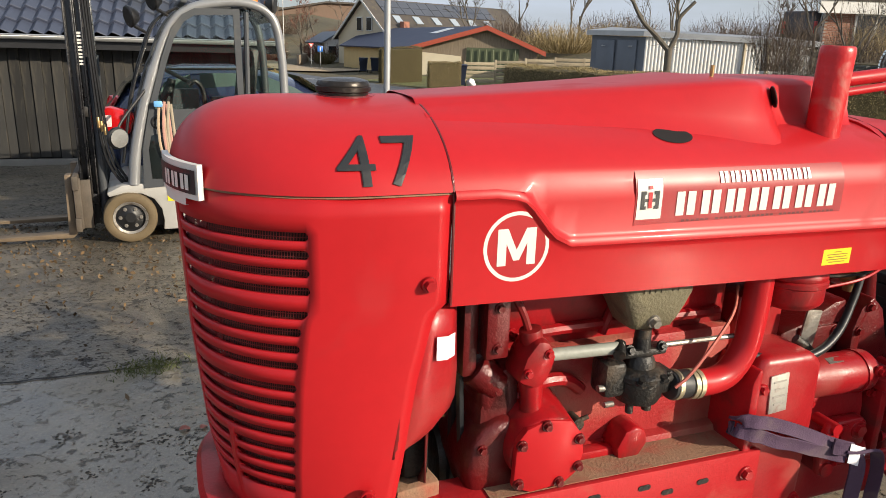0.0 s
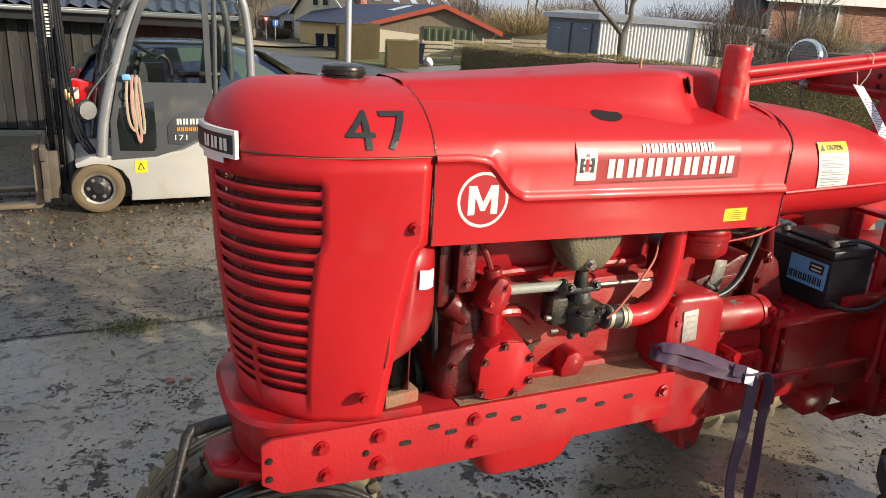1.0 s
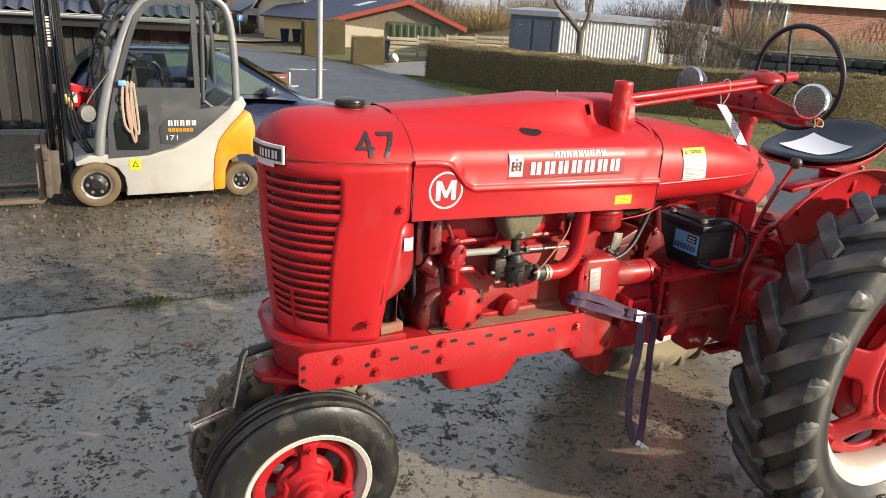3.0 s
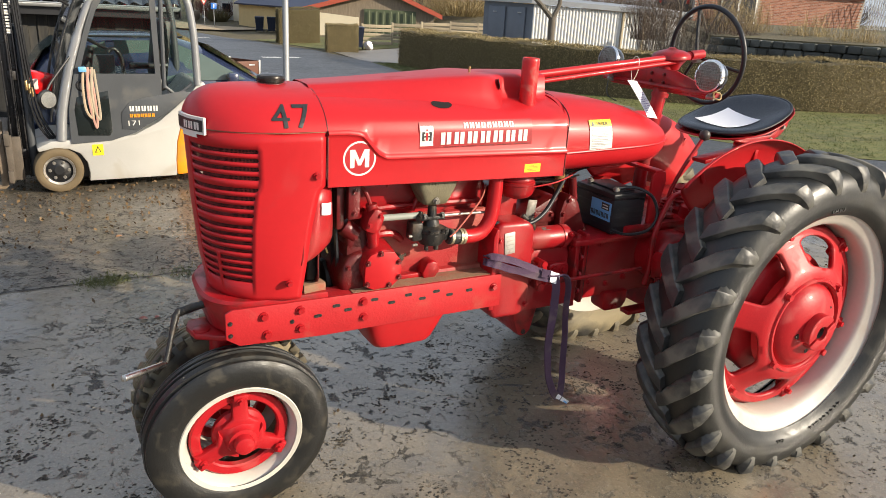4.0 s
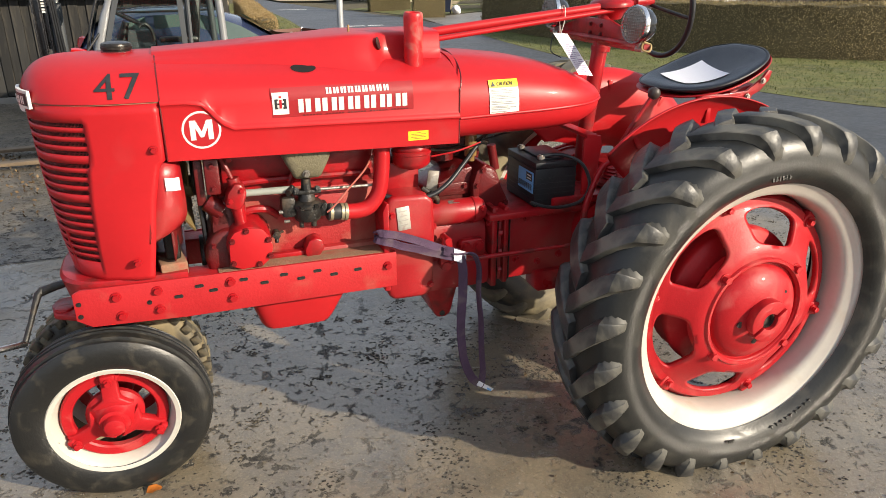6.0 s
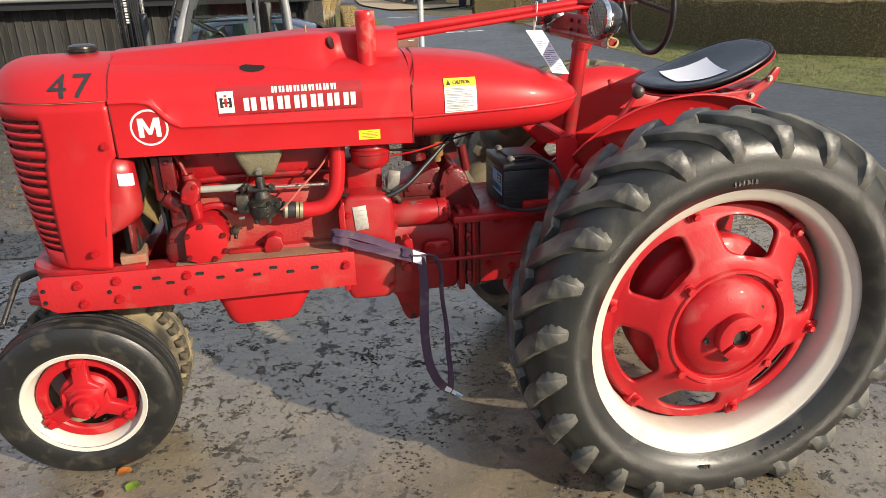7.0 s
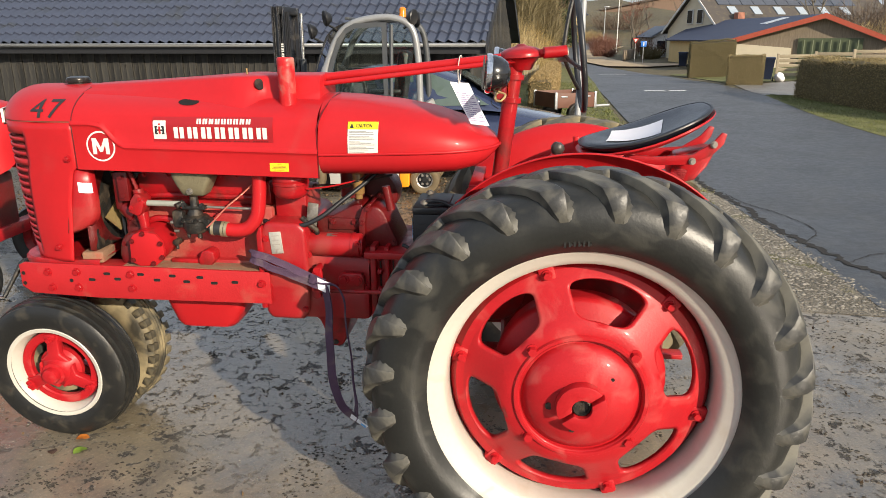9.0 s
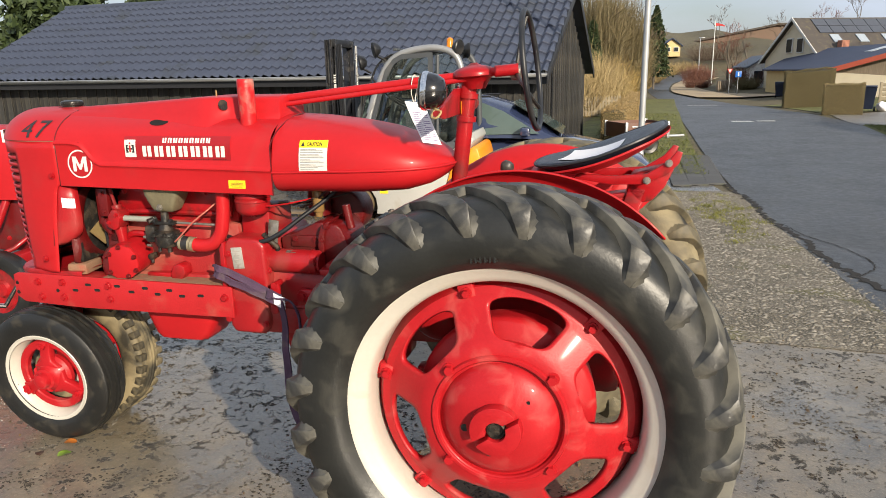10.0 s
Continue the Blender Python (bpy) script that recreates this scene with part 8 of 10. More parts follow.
# ---- car ----
car = thing("car", "dark blue hatchback car parked beside the barn", "car", (-2.75, 6.35, level(-1, 7.2)))
car_blue = mat("dark_blue_car_paint", (0.026, 0.036, 0.080), 0.22, var=0.08, bump=0.0, coat=0.8)
car_glass = mat("car_window", (0.085, 0.118, 0.110), 0.05, var=0.1, bump=0)
CW = 1.70


def car_loft(prof, name, material, tuck=0.0, label=""):
    """Sections along the car: x, bottom z, top z, half width low and high."""
    bm = B()
    rows = []
    for x, z0, z1, w0, w1 in prof:
        row = []
        for i in range(21):
            a = math.pi * i / 20
            c, s = math.cos(a), math.sin(a)
            ww = w0 + (w1 - w0) * (s ** 1.2)
            row.append((x, CW / 2 - ww * math.copysign(abs(c) ** 0.45, c), z0 + (z1 - z0) * s ** 0.62))
        rows.append(row)
    v = grid(bm, rows)
    bm.faces.new(v[0])
    bm.faces.new(v[-1])
    return part(name, bm, material, car, label, sharp=40)


car_loft([(0.0, 0.35, 0.70, 0.70, 0.62), (0.04, 0.22, 0.95, 0.78, 0.68), (0.15, 0.2, 1.0, 0.83, 0.72), (0.6, 0.18, 1.0, 0.85, 0.76), (1.5, 0.18, 0.98, 0.85, 0.77), (2.5, 0.18, 0.95, 0.85, 0.77), (2.9, 0.18, 0.88, 0.85, 0.76), (3.35, 0.18, 0.79, 0.84, 0.72), (3.65, 0.2, 0.68, 0.80, 0.64), (3.8, 0.26, 0.54, 0.70, 0.55)], "body", car_blue, label="dark blue body")
car_loft([(0.05, 0.93, 0.96, 0.66, 0.55), (0.25, 0.95, 1.28, 0.72, 0.55), (0.45, 0.96, 1.42, 0.74, 0.56), (0.8, 0.96, 1.48, 0.76, 0.57), (1.3, 0.95, 1.49, 0.77, 0.58), (1.6, 0.94, 1.46, 0.77, 0.57), (1.95, 0.94, 1.36, 0.77, 0.56), (2.3, 0.93, 1.16, 0.76, 0.58), (2.62, 0.9, 0.95, 0.74, 0.6)], "cabin", car_blue, label="dark blue roof and pillars")


def car_pane(pts, name="window"):
    for sg, y in ((1, 0.0), (-1, CW)):
        bm = B()
        vv = []
        for x, z in pts:
            half = 0.775 - 0.21 * max(0, (z - 0.95) / 0.52) ** 1.6
            vv.append((x, CW / 2 - sg * (half + 0.004), z))
        bm.faces.new([bm.verts.new(p) for p in vv])
        bmesh.ops.triangulate(bm, faces=bm.faces)
        part(name, bm, car_glass, car, "greenish side window", smooth=False)


car_pane([(0.46, 1.04), (0.60, 1.32), (0.85, 1.40), (0.89, 1.00)])
car_pane([(0.94, 0.99), (0.94, 1.41), (1.36, 1.42), (1.39, 0.98)])
car_pane([(1.45, 0.98), (1.43, 1.41), (1.62, 1.38), (1.88, 1.28), (2.36, 1.00)])
bm = B()
grid(bm, [[(x, CW / 2 + w * t, z) for t in (-1, -0.4, 0.4, 1)] for x, z, w in ((2.64, 0.985, 0.66), (2.31, 1.19, 0.60), (1.98, 1.385, 0.53))])
part("windscreen", bm, car_glass, car, "sloping windscreen")
bm = B()
grid(bm, [[(x, CW / 2 + w * t, z) for t in (-1, -0.4, 0.4, 1)] for x, z, w in ((0.02, 1.0, 0.58), (0.22, 1.28, 0.52), (0.38, 1.40, 0.48))])
part("rear_window", bm, car_glass, car)
for y in (0.10, CW - 0.10):
    bm = B()
    box(bm, (0.15, y, 0.965), (0.28, 0.17, 0.25), 0.06, Matrix.Rotation(radians(12), 4, "Y"))
    part("tail_light", bm, mat("red_tail_light", (0.55, 0.01, 0.012), 0.12, var=0.1, bump=0, coat=0.5), car, "red tail light")
    bm = B()
    box(bm, (2.18, y - 0.10 if y < 0.5 else y + 0.10, 1.03), (0.13, 0.15, 0.11), 0.035)
    part("door_mirror", bm, car_blue, car, "dark blue door mirror")
for x in (0.72, 3.10):
    for y, f in ((0.02, -1), (CW - 0.02, 1)):
        bm = B()
        lathe(bm, [(0, -0.02), (0.10, -0.02), (0.20, 0.0), (0.215, 0.008), (0.30, 0.0), (0.312, -0.03), (0.312, -0.19)], (x, y, 0.31), (0, f, 0), 32)
        wh = part("car_wheel", bm, rubber_side, car, "black car tyre")
        bm = B()
        lathe(bm, [(0, 0.0), (0.05, 0.0), (0.19, 0.006), (0.205, 0.010)], (x, y, 0.31), (0, f, 0), 24)
        part("wheel_cover", bm, fl_silver, wh, "silver wheel cover")
for y in (-0.5, 0.5):
    part("roof_trim", cyl(B(), (0.42, CW / 2 + y, 1.44), (1.7, CW / 2 + y, 1.46), 0.012, n=8), fl_black, car)

# ---- trailer ----
tr = thing("trailer", "small brown plywood trailer with pale metal corners", "trailer", (0.72, 13.0, level(1, 13.0)), 26)
wood_brown = mat("brown_plywood", (0.13, 0.055, 0.035), 0.6, var=0.25, scale=5, bump=0.2)
for c, s in (((0.80, 0, 0.52), (1.0, 0.02, 0.32)), ((0.80, 0.95, 0.52), (1.0, 0.02, 0.32)), ((0.30, 0.475, 0.52), (0.02, 0.95, 0.32)), ((1.3, 0.475, 0.52), (0.02, 0.95, 0.32)), ((0.80, 0.475, 0.37), (1.0, 0.95, 0.02))):
    part("panel", box(B(), c, s, 0.004), wood_brown, tr, "brown plywood panel")
for x, y in ((0.30, 0), (1.3, 0), (1.3, 0.95), (0.30, 0.95)):
    part("metal_corner", box(B(), (x, y, 0.52), (0.06, 0.05, 0.36), 0.006), zinc, tr, "pale metal corner")
for x in (0.50, 1.08):
    part("hinge", box(B(), (x, -0.02, 0.60), (0.16, 0.015, 0.03), 0.004), zinc, tr)
for y in (-0.1, 1.05):
    bm = B()
    lathe(bm, [(0, 0.02), (0.12, 0.02), (0.13, 0.0), (0.2, 0.02), (0.23, 0.0), (0.23, -0.1)], (0.80, y, 0.23), (0, -1 if y < 0 else 1, 0), 24)
    part("trailer_wheel", bm, rubber_side, tr, "small black tyre")
part("drawbar", tube(B(), [(1.3, 0.475, 0.33), (2.0, 0.475, 0.33)], 0.03, n=8), zinc, tr)

# ---- second tractor, parked beyond the nose ----
old = thing("small_tractor", "small old red tractor parked beside the first one", "tractor", (-4.4, 1.75, level(-4.4, 1.75)))
bm = B()
rows = []
for x, w, zt, zb in ((0.88, 0.06, 1.20, 0.98), (0.86, 0.15, 1.28, 0.92), (0.80, 0.21, 1.34, 0.88), (0.66, 0.24, 1.37, 0.86), (0.2, 0.25, 1.38, 0.86), (-0.6, 0.25, 1.39, 0.88)):
    rows.append([(x, -w * math.copysign(abs(math.cos(a)) ** 0.5, math.cos(a)), zb + (zt - zb) * abs(math.sin(a)) ** 0.55) for a in [math.pi * i / 20 for i in range(21)]])
v = grid(bm, rows)
bm.faces.new(v[0])
bm.faces.new(v[-1])
part("hood", bm, hood_red, old, "rounded red hood", sharp=50)
part("engine", box(B(), (0.1, 0, 0.66), (1.1, 0.34, 0.40), 0.03), dark_red, old, "grimy dark red engine")
bolts([((x, -0.172, z), (0, -1, 0)) for x in (-0.3, -0.05, 0.2, 0.45) for z in (0.56, 0.78)], 0.012, 0.014, cast_red, old)
bm = B()
tube(bm, smooth_path([(0.5, -0.19, 0.86), (0.46, -0.24, 0.72), (0.40, -0.25, 0.62)], 4), 0.028, n=12)
part("manifold_pipe", bm, cast_red, old, "red pipe at the engine's side")
bm = B()
tube(bm, [(0.68, -0.16, 0.62), (0.60, -0.30, 0.52), (0.52, -0.36, 0.48)], 0.016, n=10)
part("steering_arm", bm, cast_red, old, "red steering arm")
part("front_axle", box(B(), (0.62, 0, 0.44), (0.10, 0.84, 0.09), 0.012), cast_red, old, "red front axle beam")
part("gearbox", box(B(), (-0.95, 0, 0.66), (1.0, 0.36, 0.42), 0.03), dark_red, old)
for sx, r, w, y in ((0.62, 0.27, 0.13, -0.48), (0.62, 0.27, 0.13, 0.48), (-1.25, 0.55, 0.24, -0.62), (-1.25, 0.55, 0.24, 0.62)):
    bm = B()
    lathe(bm, [(r * 0.62, -w * 0.40), (r * 0.8, -w * 0.5), (r * 0.95, -w * 0.44), (r, -w * 0.25), (r, w * 0.25), (r * 0.95, w * 0.44), (r * 0.8, w * 0.5), (r * 0.62, w * 0.40)], (sx, y, r), (0, -1, 0), 44)
    t_ = part("tyre", bm, rubber_front, old, "dark muddy tyre")
    bm = B()
    lathe(bm, [(0, w * 0.2), (r * 0.2, w * 0.2), (r * 0.25, w * 0.05), (r * 0.5, 0.0), (r * 0.63, w * 0.35), (r * 0.63, -w * 0.35), (r * 0.5, -w * 0.1), (0, -w * 0.1)], (sx, y, r), (0, -1, 0), 32)
    part("rim", bm, cast_red, t_, "red wheel disc")

# ---- plants ----
def leaf_mat(name, c0, c1, rough=0.7):
    """Leaves and twigs: each one its own shade."""
    m = bpy.data.materials.new(name)
    m.use_nodes = True
    n, l = m.node_tree.nodes, m.node_tree.links
    p = n["Principled BSDF"]
    gi, r = n.new("ShaderNodeNewGeometry"), n.new("ShaderNodeValToRGB")
    r.color_ramp.elements[0].color, r.color_ramp.elements[1].color = (*c0, 1), (*c1, 1)
    l.new(gi.outputs["Random Per Island"], r.inputs["Fac"])
    l.new(r.outputs["Color"], p.inputs["Base Color"])
    p.inputs["Roughness"].default_value = rough
    return m


def leaves(name, pts, size, material, parent=None, label="", seed=1, long=1.6, up=0.0):
    """Many small pointed leaves at the points, each turned its own way."""
    rng = np.random.default_rng(seed)
    pts = np.asarray(pts, float)
    k = len(pts)
    a = rng.normal(size=(k, 3))
    a[:, 2] += up
    a /= np.linalg.norm(a, axis=1)[:, None]
    b = np.cross(a, rng.normal(size=(k, 3)))
    b /= np.linalg.norm(b, axis=1)[:, None]
    s = (size * rng.uniform(0.6, 1.4, k))[:, None]
    v = np.empty((k, 4, 3))
    v[:, 0] = pts - a * s * long / 2
    v[:, 1] = pts + b * s / 2
    v[:, 2] = pts + a * s * long / 2
    v[:, 3] = pts - b * s / 2
    me = bpy.data.meshes.new(name)
    me.from_pydata(v.reshape(-1, 3).tolist(), [], np.arange(4 * k).reshape(k, 4).tolist())
    me.materials.append(material)
    ob = new(name, me)
    if parent is not None:
        ob.parent = parent
    return tagged(ob, label)


def blades(name, base, tip, width, material, parent=None, label="", seed=1, seg=2, sag=0.15):
    """Thin bent stalks from base points to tip points."""
    rng = np.random.default_rng(seed)
    base, tip = np.asarray(base, float), np.asarray(tip, float)
    k = len(base)
    side = np.cross(tip - base, rng.normal(size=(k, 3)))
    side /= np.linalg.norm(side, axis=1)[:, None] + 1e-9
    bend = np.cross(tip - base, side) * sag * rng.uniform(-1, 1, (k, 1))
    w = (width * rng.uniform(0.5, 1.3, k))[:, None]
    rows = []
    for i in range(seg + 1):
        f = i / seg
        c = base + (tip - base) * f + bend * (4 * f * (1 - f))
        ww = w * (1 - 0.8 * f)
        rows += [c - side * ww, c + side * ww]
    v = np.stack(rows, 1)
    n = 2 * (seg + 1)
    faces = []
    for i in range(seg):
        q = np.array([2 * i, 2 * i + 1, 2 * i + 3, 2 * i + 2])
        faces.append(np.arange(k)[:, None] * n + q[None])
    me = bpy.data.meshes.new(name)
    me.from_pydata(v.reshape(-1, 3).tolist(), [], np.concatenate(faces).tolist())
    me.materials.append(material)
    ob = new(name, me)
    if parent is not None:
        ob.parent = parent
    return tagged(ob, label)


hedge_leaf = leaf_mat("brown_hedge_leaf", (0.195, 0.150, 0.068), (0.335, 0.26, 0.118))
hedge_green = leaf_mat("olive_hedge_leaf", (0.095, 0.078, 0.033), (0.150, 0.122, 0.052))
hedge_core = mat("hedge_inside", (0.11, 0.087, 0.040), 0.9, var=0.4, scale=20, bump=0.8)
straw = leaf_mat("straw_stalk", (0.20, 0.14, 0.055), (0.46, 0.35, 0.17))
twig_brown = leaf_mat("brown_twig", (0.055, 0.038, 0.024), (0.16, 0.11, 0.075))
twig_grey = leaf_mat("grey_twig", (0.06, 0.052, 0.042), (0.17, 0.15, 0.12))
twig_olive = leaf_mat("olive_twig", (0.085, 0.068, 0.03), (0.21, 0.165, 0.08))
twig_red = leaf_mat("reddish_twig", (0.12, 0.045, 0.03), (0.22, 0.10, 0.065))
gold_hedge = leaf_mat("golden_brown_hedge_leaf", (0.24, 0.165, 0.07), (0.38, 0.27, 0.12))
gold_leaf = leaf_mat("golden_leaf", (0.22, 0.14, 0.04), (0.42, 0.30, 0.10))
grass_leaf = leaf_mat("grass_blade", (0.05, 0.07, 0.012), (0.17, 0.18, 0.05))
bark = mat("grey_bark", (0.13, 0.11, 0.085), 0.85, var=0.3, scale=20, bump=0.8, bump_scale=60, stretch=(3, 3, 0.7))
conifer_leaf = leaf_mat("conifer_leaf", (0.012, 0.025, 0.008), (0.05, 0.075, 0.02))


def hedge(label, path, height, width, per_m2, material, seed=1, size=0.035, sink=0.0):
    """A clipped hedge along a line: dark core and a skin of small leaves."""
    P = smooth_path([(*p, 0) for p in path], 8) if len(path) > 2 else [Vector((*path[0], 0)), Vector((*path[-1], 0))]
    root = thing("hedge", label, "hedge", (P[0].x, P[0].y, level(P[0].x, P[0].y)))
    o = -Vector((P[0].x, P[0].y, level(P[0].x, P[0].y)))
    bm = B()
    rows = []
    for i, p in enumerate(P):
        d = (P[min(i + 1, len(P) - 1)] - P[max(i - 1, 0)]).normalized()
        s = Vector((-d.y, d.x, 0))
        z = level(p.x, p.y) - sink
        h = height + sink + 0.03 * math.sin(i * 1.7)
        rows.append([p + s * (width * f) + Vector((0, 0, z + h * g)) + o for f, g in ((-0.46, 0), (-0.47, 0.5), (-0.42, 0.94), (0, 0.97), (0.42, 0.94), (0.47, 0.5), (0.46, 0))])
    v = grid(bm, rows)
    bm.faces.new(v[0])
    bm.faces.new(v[-1])
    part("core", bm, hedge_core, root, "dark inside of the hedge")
    rng = np.random.default_rng(seed)
    pts = []
    for i in range(len(P) - 1):
        a, b = P[i], P[i + 1]
        L = (b - a).length
        d = (b - a).normalized()
        s = Vector((-d.y, d.x, 0))
        k = int(L * (2 * height + width) * per_m2)
        ends = i in (0, len(P) - 2)
        for _ in range(k):
            t = rng.random() * (2 * height + width)
            f = rng.random()
            p = a.lerp(b, f)
            wob = 0.035 * math.sin(p.x * 3.1 + p.y * 2.3) + 0.02 * math.sin(p.x * 9 + p.y * 7)
            jit = rng.normal() * 0.022
            if t < height:
                q = p - s * (width / 2 + wob * 0.6 + jit) + Vector((0, 0, t))
            elif t < height + width:
                q = p + s * (t - height - width / 2) + Vector((0, 0, height + wob + jit))
            else:
                q = p + s * (width / 2 + wob * 0.6 + jit) + Vector((0, 0, t - height - width))
            pts.append((q.x + o.x, q.y + o.y, q.z + level(p.x, p.y) + o.z))
        if ends:
            e = a if i == 0 else b
            sg = -1 if i == 0 else 1
            for _ in range(int(height * width * per_m2 * 1.3)):
                q = e + s * rng.uniform(-0.5, 0.5) * width + d * sg * (abs(rng.normal()) * 0.03) + Vector((0, 0, rng.random() * height))
                pts.append((q.x + o.x, q.y + o.y, q.z + level(e.x, e.y) + o.z))
    leaves("foliage", pts, size, material, root, "skin of small winter leaves", seed)
    return root


hedge("long clipped brown beech hedge along the grass verge", [(9.55, 21.0), (9.75, 17), (10.3, 13.2), (11.6, 10.9), (13.5, 9.2), (15.6, 8.0), (19, 6.8), (24, 5.6)], 1.22, 0.95, 1500, hedge_leaf, 3, 0.020)
hedge("clipped box-shaped brown hedge before the garage", [(9.45, 35.6), (11.5, 35.2)], 1.75, 1.3, 1900, hedge_green, 4, 0.018)
hedge("low clipped brown hedge beside the driveway", [(9.0, 27.6), (10.25, 27.2)], 1.15, 1.0, 2200, hedge_leaf, 5, 0.017)
hedge("low golden-brown clipped hedge along the lawn", [(0.75, 15.0), (1.15, 19), (1.65, 24), (2.15, 30)], 0.85, 0.55, 1700, gold_hedge, 6, 0.018)


def bare_tree(label, x, y, height, seed, twig=twig_brown, spread=1.0, bark_m=None, trunk_r=None, depth=5, base=None, lean=0.0):
    """A leafless tree: tapered trunk, limbs, and many fine twigs."""
    rnd = random.Random(seed)
    z = level(x, y) if base is None else base
    root = thing("tree", label, "tree", (x, y, z))
    bm = B()
    r0 = trunk_r or height * 0.018
    tips_a, tips_b = [], []

    def grow(p, d, length, r, level_):
        mid = p + d * length * 0.5 + Vector((rnd.uniform(-1, 1), rnd.uniform(-1, 1), 0)) * length * 0.05
        end = p + d * length
        if level_ <= 2:
            tube(bm, [p, mid, end], [r, r * 0.85, r * 0.7], n=7 if level_ < 2 else 5, caps=False)
        else:
            tips_a.append(p)
            tips_b.append(end)
        if level_ >= depth:
            return
        k = rnd.choice((2, 3, 3)) + (1 if level_ >= 3 else 0)
        for _ in range(k):
            nd = (d + Vector((rnd.uniform(-1, 1), rnd.uniform(-1, 1), rnd.uniform(-0.25, 0.5))) * 0.62 * spread).normalized()
            f = rnd.uniform(0.55, 1.0)
            grow(p.lerp(end, f), nd, length * rnd.uniform(0.6, 0.8), r * 0.62, level_ + 1)

    grow(Vector((0, 0, 0)), Vector((lean, 0, 1)).normalized(), height * 0.34, r0, 0)
    part("trunk", bm, bark_m or bark, root, "bare trunk and limbs")
    blades("crown", [tuple(p) for p in tips_a], [tuple(p) for p in tips_b], r0 * 0.16, twig, root, "open crown of bare twigs", seed, 2, 0.12)
    return root


def shrub(label, x, y, r, h, n, material, seed, w=0.006, kind="", fan=0.7, base=None):
    """A bush of thin stems that fan out and fork."""
    rng = np.random.default_rng(seed)
    z = level(x, y) if base is None else base
    root = thing("bush", label, "bush", (x, y, z))
    a = rng.uniform(0, 2 * math.pi, n)
    rr = np.sqrt(rng.random(n)) * r * 0.55
    bs = np.stack([rr * np.cos(a), rr * np.sin(a), np.zeros(n)], 1)
    hh = h * rng.uniform(0.45, 1.05, n) * (1 - 0.35 * (rr / (0.55 * r)) ** 2)
    tp = bs + np.stack([np.cos(a) * rr * fan + rng.normal(0, 0.12 * r, n), np.sin(a) * rr * fan + rng.normal(0, 0.12 * r, n), hh], 1)
    f = rng.uniform(0.35, 0.85, n * 2)
    i2 = rng.integers(0, n, n * 2)
    sb = bs[i2] + (tp - bs)[i2] * f[:, None]
    st = sb + rng.normal(0, 0.16, (n * 2, 3)) * h * 0.55 + np.array([0, 0, 0.12 * h])
    st[:, 2] = np.maximum(st[:, 2], 0.02)
    blades("stem_mass", np.concatenate([bs, sb]), np.concatenate([tp, st]), w, material, root, "thin tangled stems", seed, 2, 0.12)
    return root


rnd = random.Random(8)
# scrub and straw right of the barn
for i, (x, y, r, h, m) in enumerate(((-1.3, 24, 1.4, 2.3, straw), (-0.4, 27, 1.5, 2.5, straw), (-1.6, 29, 1.8, 3.2, straw), (0.4, 30.5, 1.3, 2.4, straw), (-0.6, 33, 2.0, 3.3, straw), (0.9, 36, 1.5, 2.8, straw), (0.0, 40, 2.4, 3.8, straw), (1.7, 43, 1.6, 3.0, gold_leaf), (0.4, 48, 2.6, 4.6, twig_brown), (2.6, 54, 1.8, 3.2, straw), (3.4, 66, 2.0, 2.6, gold_leaf), (5.0, 80, 2.2, 2.6, twig_brown))):
    shrub("tall straw-coloured winter scrub beside the barn", x, y, r, h, 520, m, 20 + i, 0.012)
for i, (x, y, h) in enumerate(((2.6, 50, 9), (3.8, 62, 8))):
    bare_tree("bare winter tree behind the barn", x, y, h, 40 + i, twig_brown, 1.0)
for i, (x, y, r, h) in enumerate(((0.3, 47, 2.4, 8.5), (2.0, 50, 2.4, 8.0), (1.0, 55, 2.6, 9.0), (-3.5, 50, 3.0, 8.5), (3.4, 66, 2.6, 6.0))):
    shrub("dense leafless olive-brown tree crown beyond the scrub", x, y, r, h, 1500, twig_olive, 220 + i, 0.02, fan=0.5)
# conifers
def conifer(x, y, h, r, seed, n=5200):
    rng = np.random.default_rng(seed)
    root = thing("conifer", "dark green dense conifer behind the barn", "tree", (x, y, level(x, y)))
    bm = B()
    cyl(bm, (0, 0, 0), (0, 0, h * 0.9), 0.12, 0.03, n=10)
    part("trunk", bm, bark, root)
    t = rng.random(n) ** 0.8
    a = rng.uniform(0, 2 * math.pi, n)
    lump = 1 + 0.18 * np.sin(a * 5 + t * 21) + 0.12 * np.sin(a * 9 - t * 33)
    rr = r * (1 - t) ** 0.8 * lump * np.sqrt(rng.uniform(0.55, 1, n)) + 0.03
    leaves("foliage", np.stack([rr * np.cos(a), rr * np.sin(a), 0.15 * h + 0.87 * h * t], 1), 0.16, conifer_leaf, root, "dense dark green sprays", seed, 2.2)
conifer(-15.6, 17.0, 6.0, 2.3, 3, 9000)
conifer(-14.0, 19.5, 5.2, 1.8, 5, 6000)
conifer(0.16, 45, 4.9, 0.85, 8, 4000)
conifer(6.05, 72, 7.6, 1.5, 6)

# ---- far buildings ----
def wall_poly(bm, pts, out, th=0.12):
    """An upright or sloping panel with thickness."""
    P = [Vector(p) for p in pts]
    n = (P[1] - P[0]).cross(P[2] - P[0]).normalized() * th
    if n.dot(Vector(out)) > 0:
        n = -n
    lo, hi = [bm.verts.new(p) for p in P], [bm.verts.new(p + n) for p in P]
    bm.faces.new(lo)
    bm.faces.new(hi[::-1])
    for i in range(len(P)):
        bm.faces.new((lo[i], hi[i], hi[(i + 1) % len(P)], lo[(i + 1) % len(P)]))
    return bm


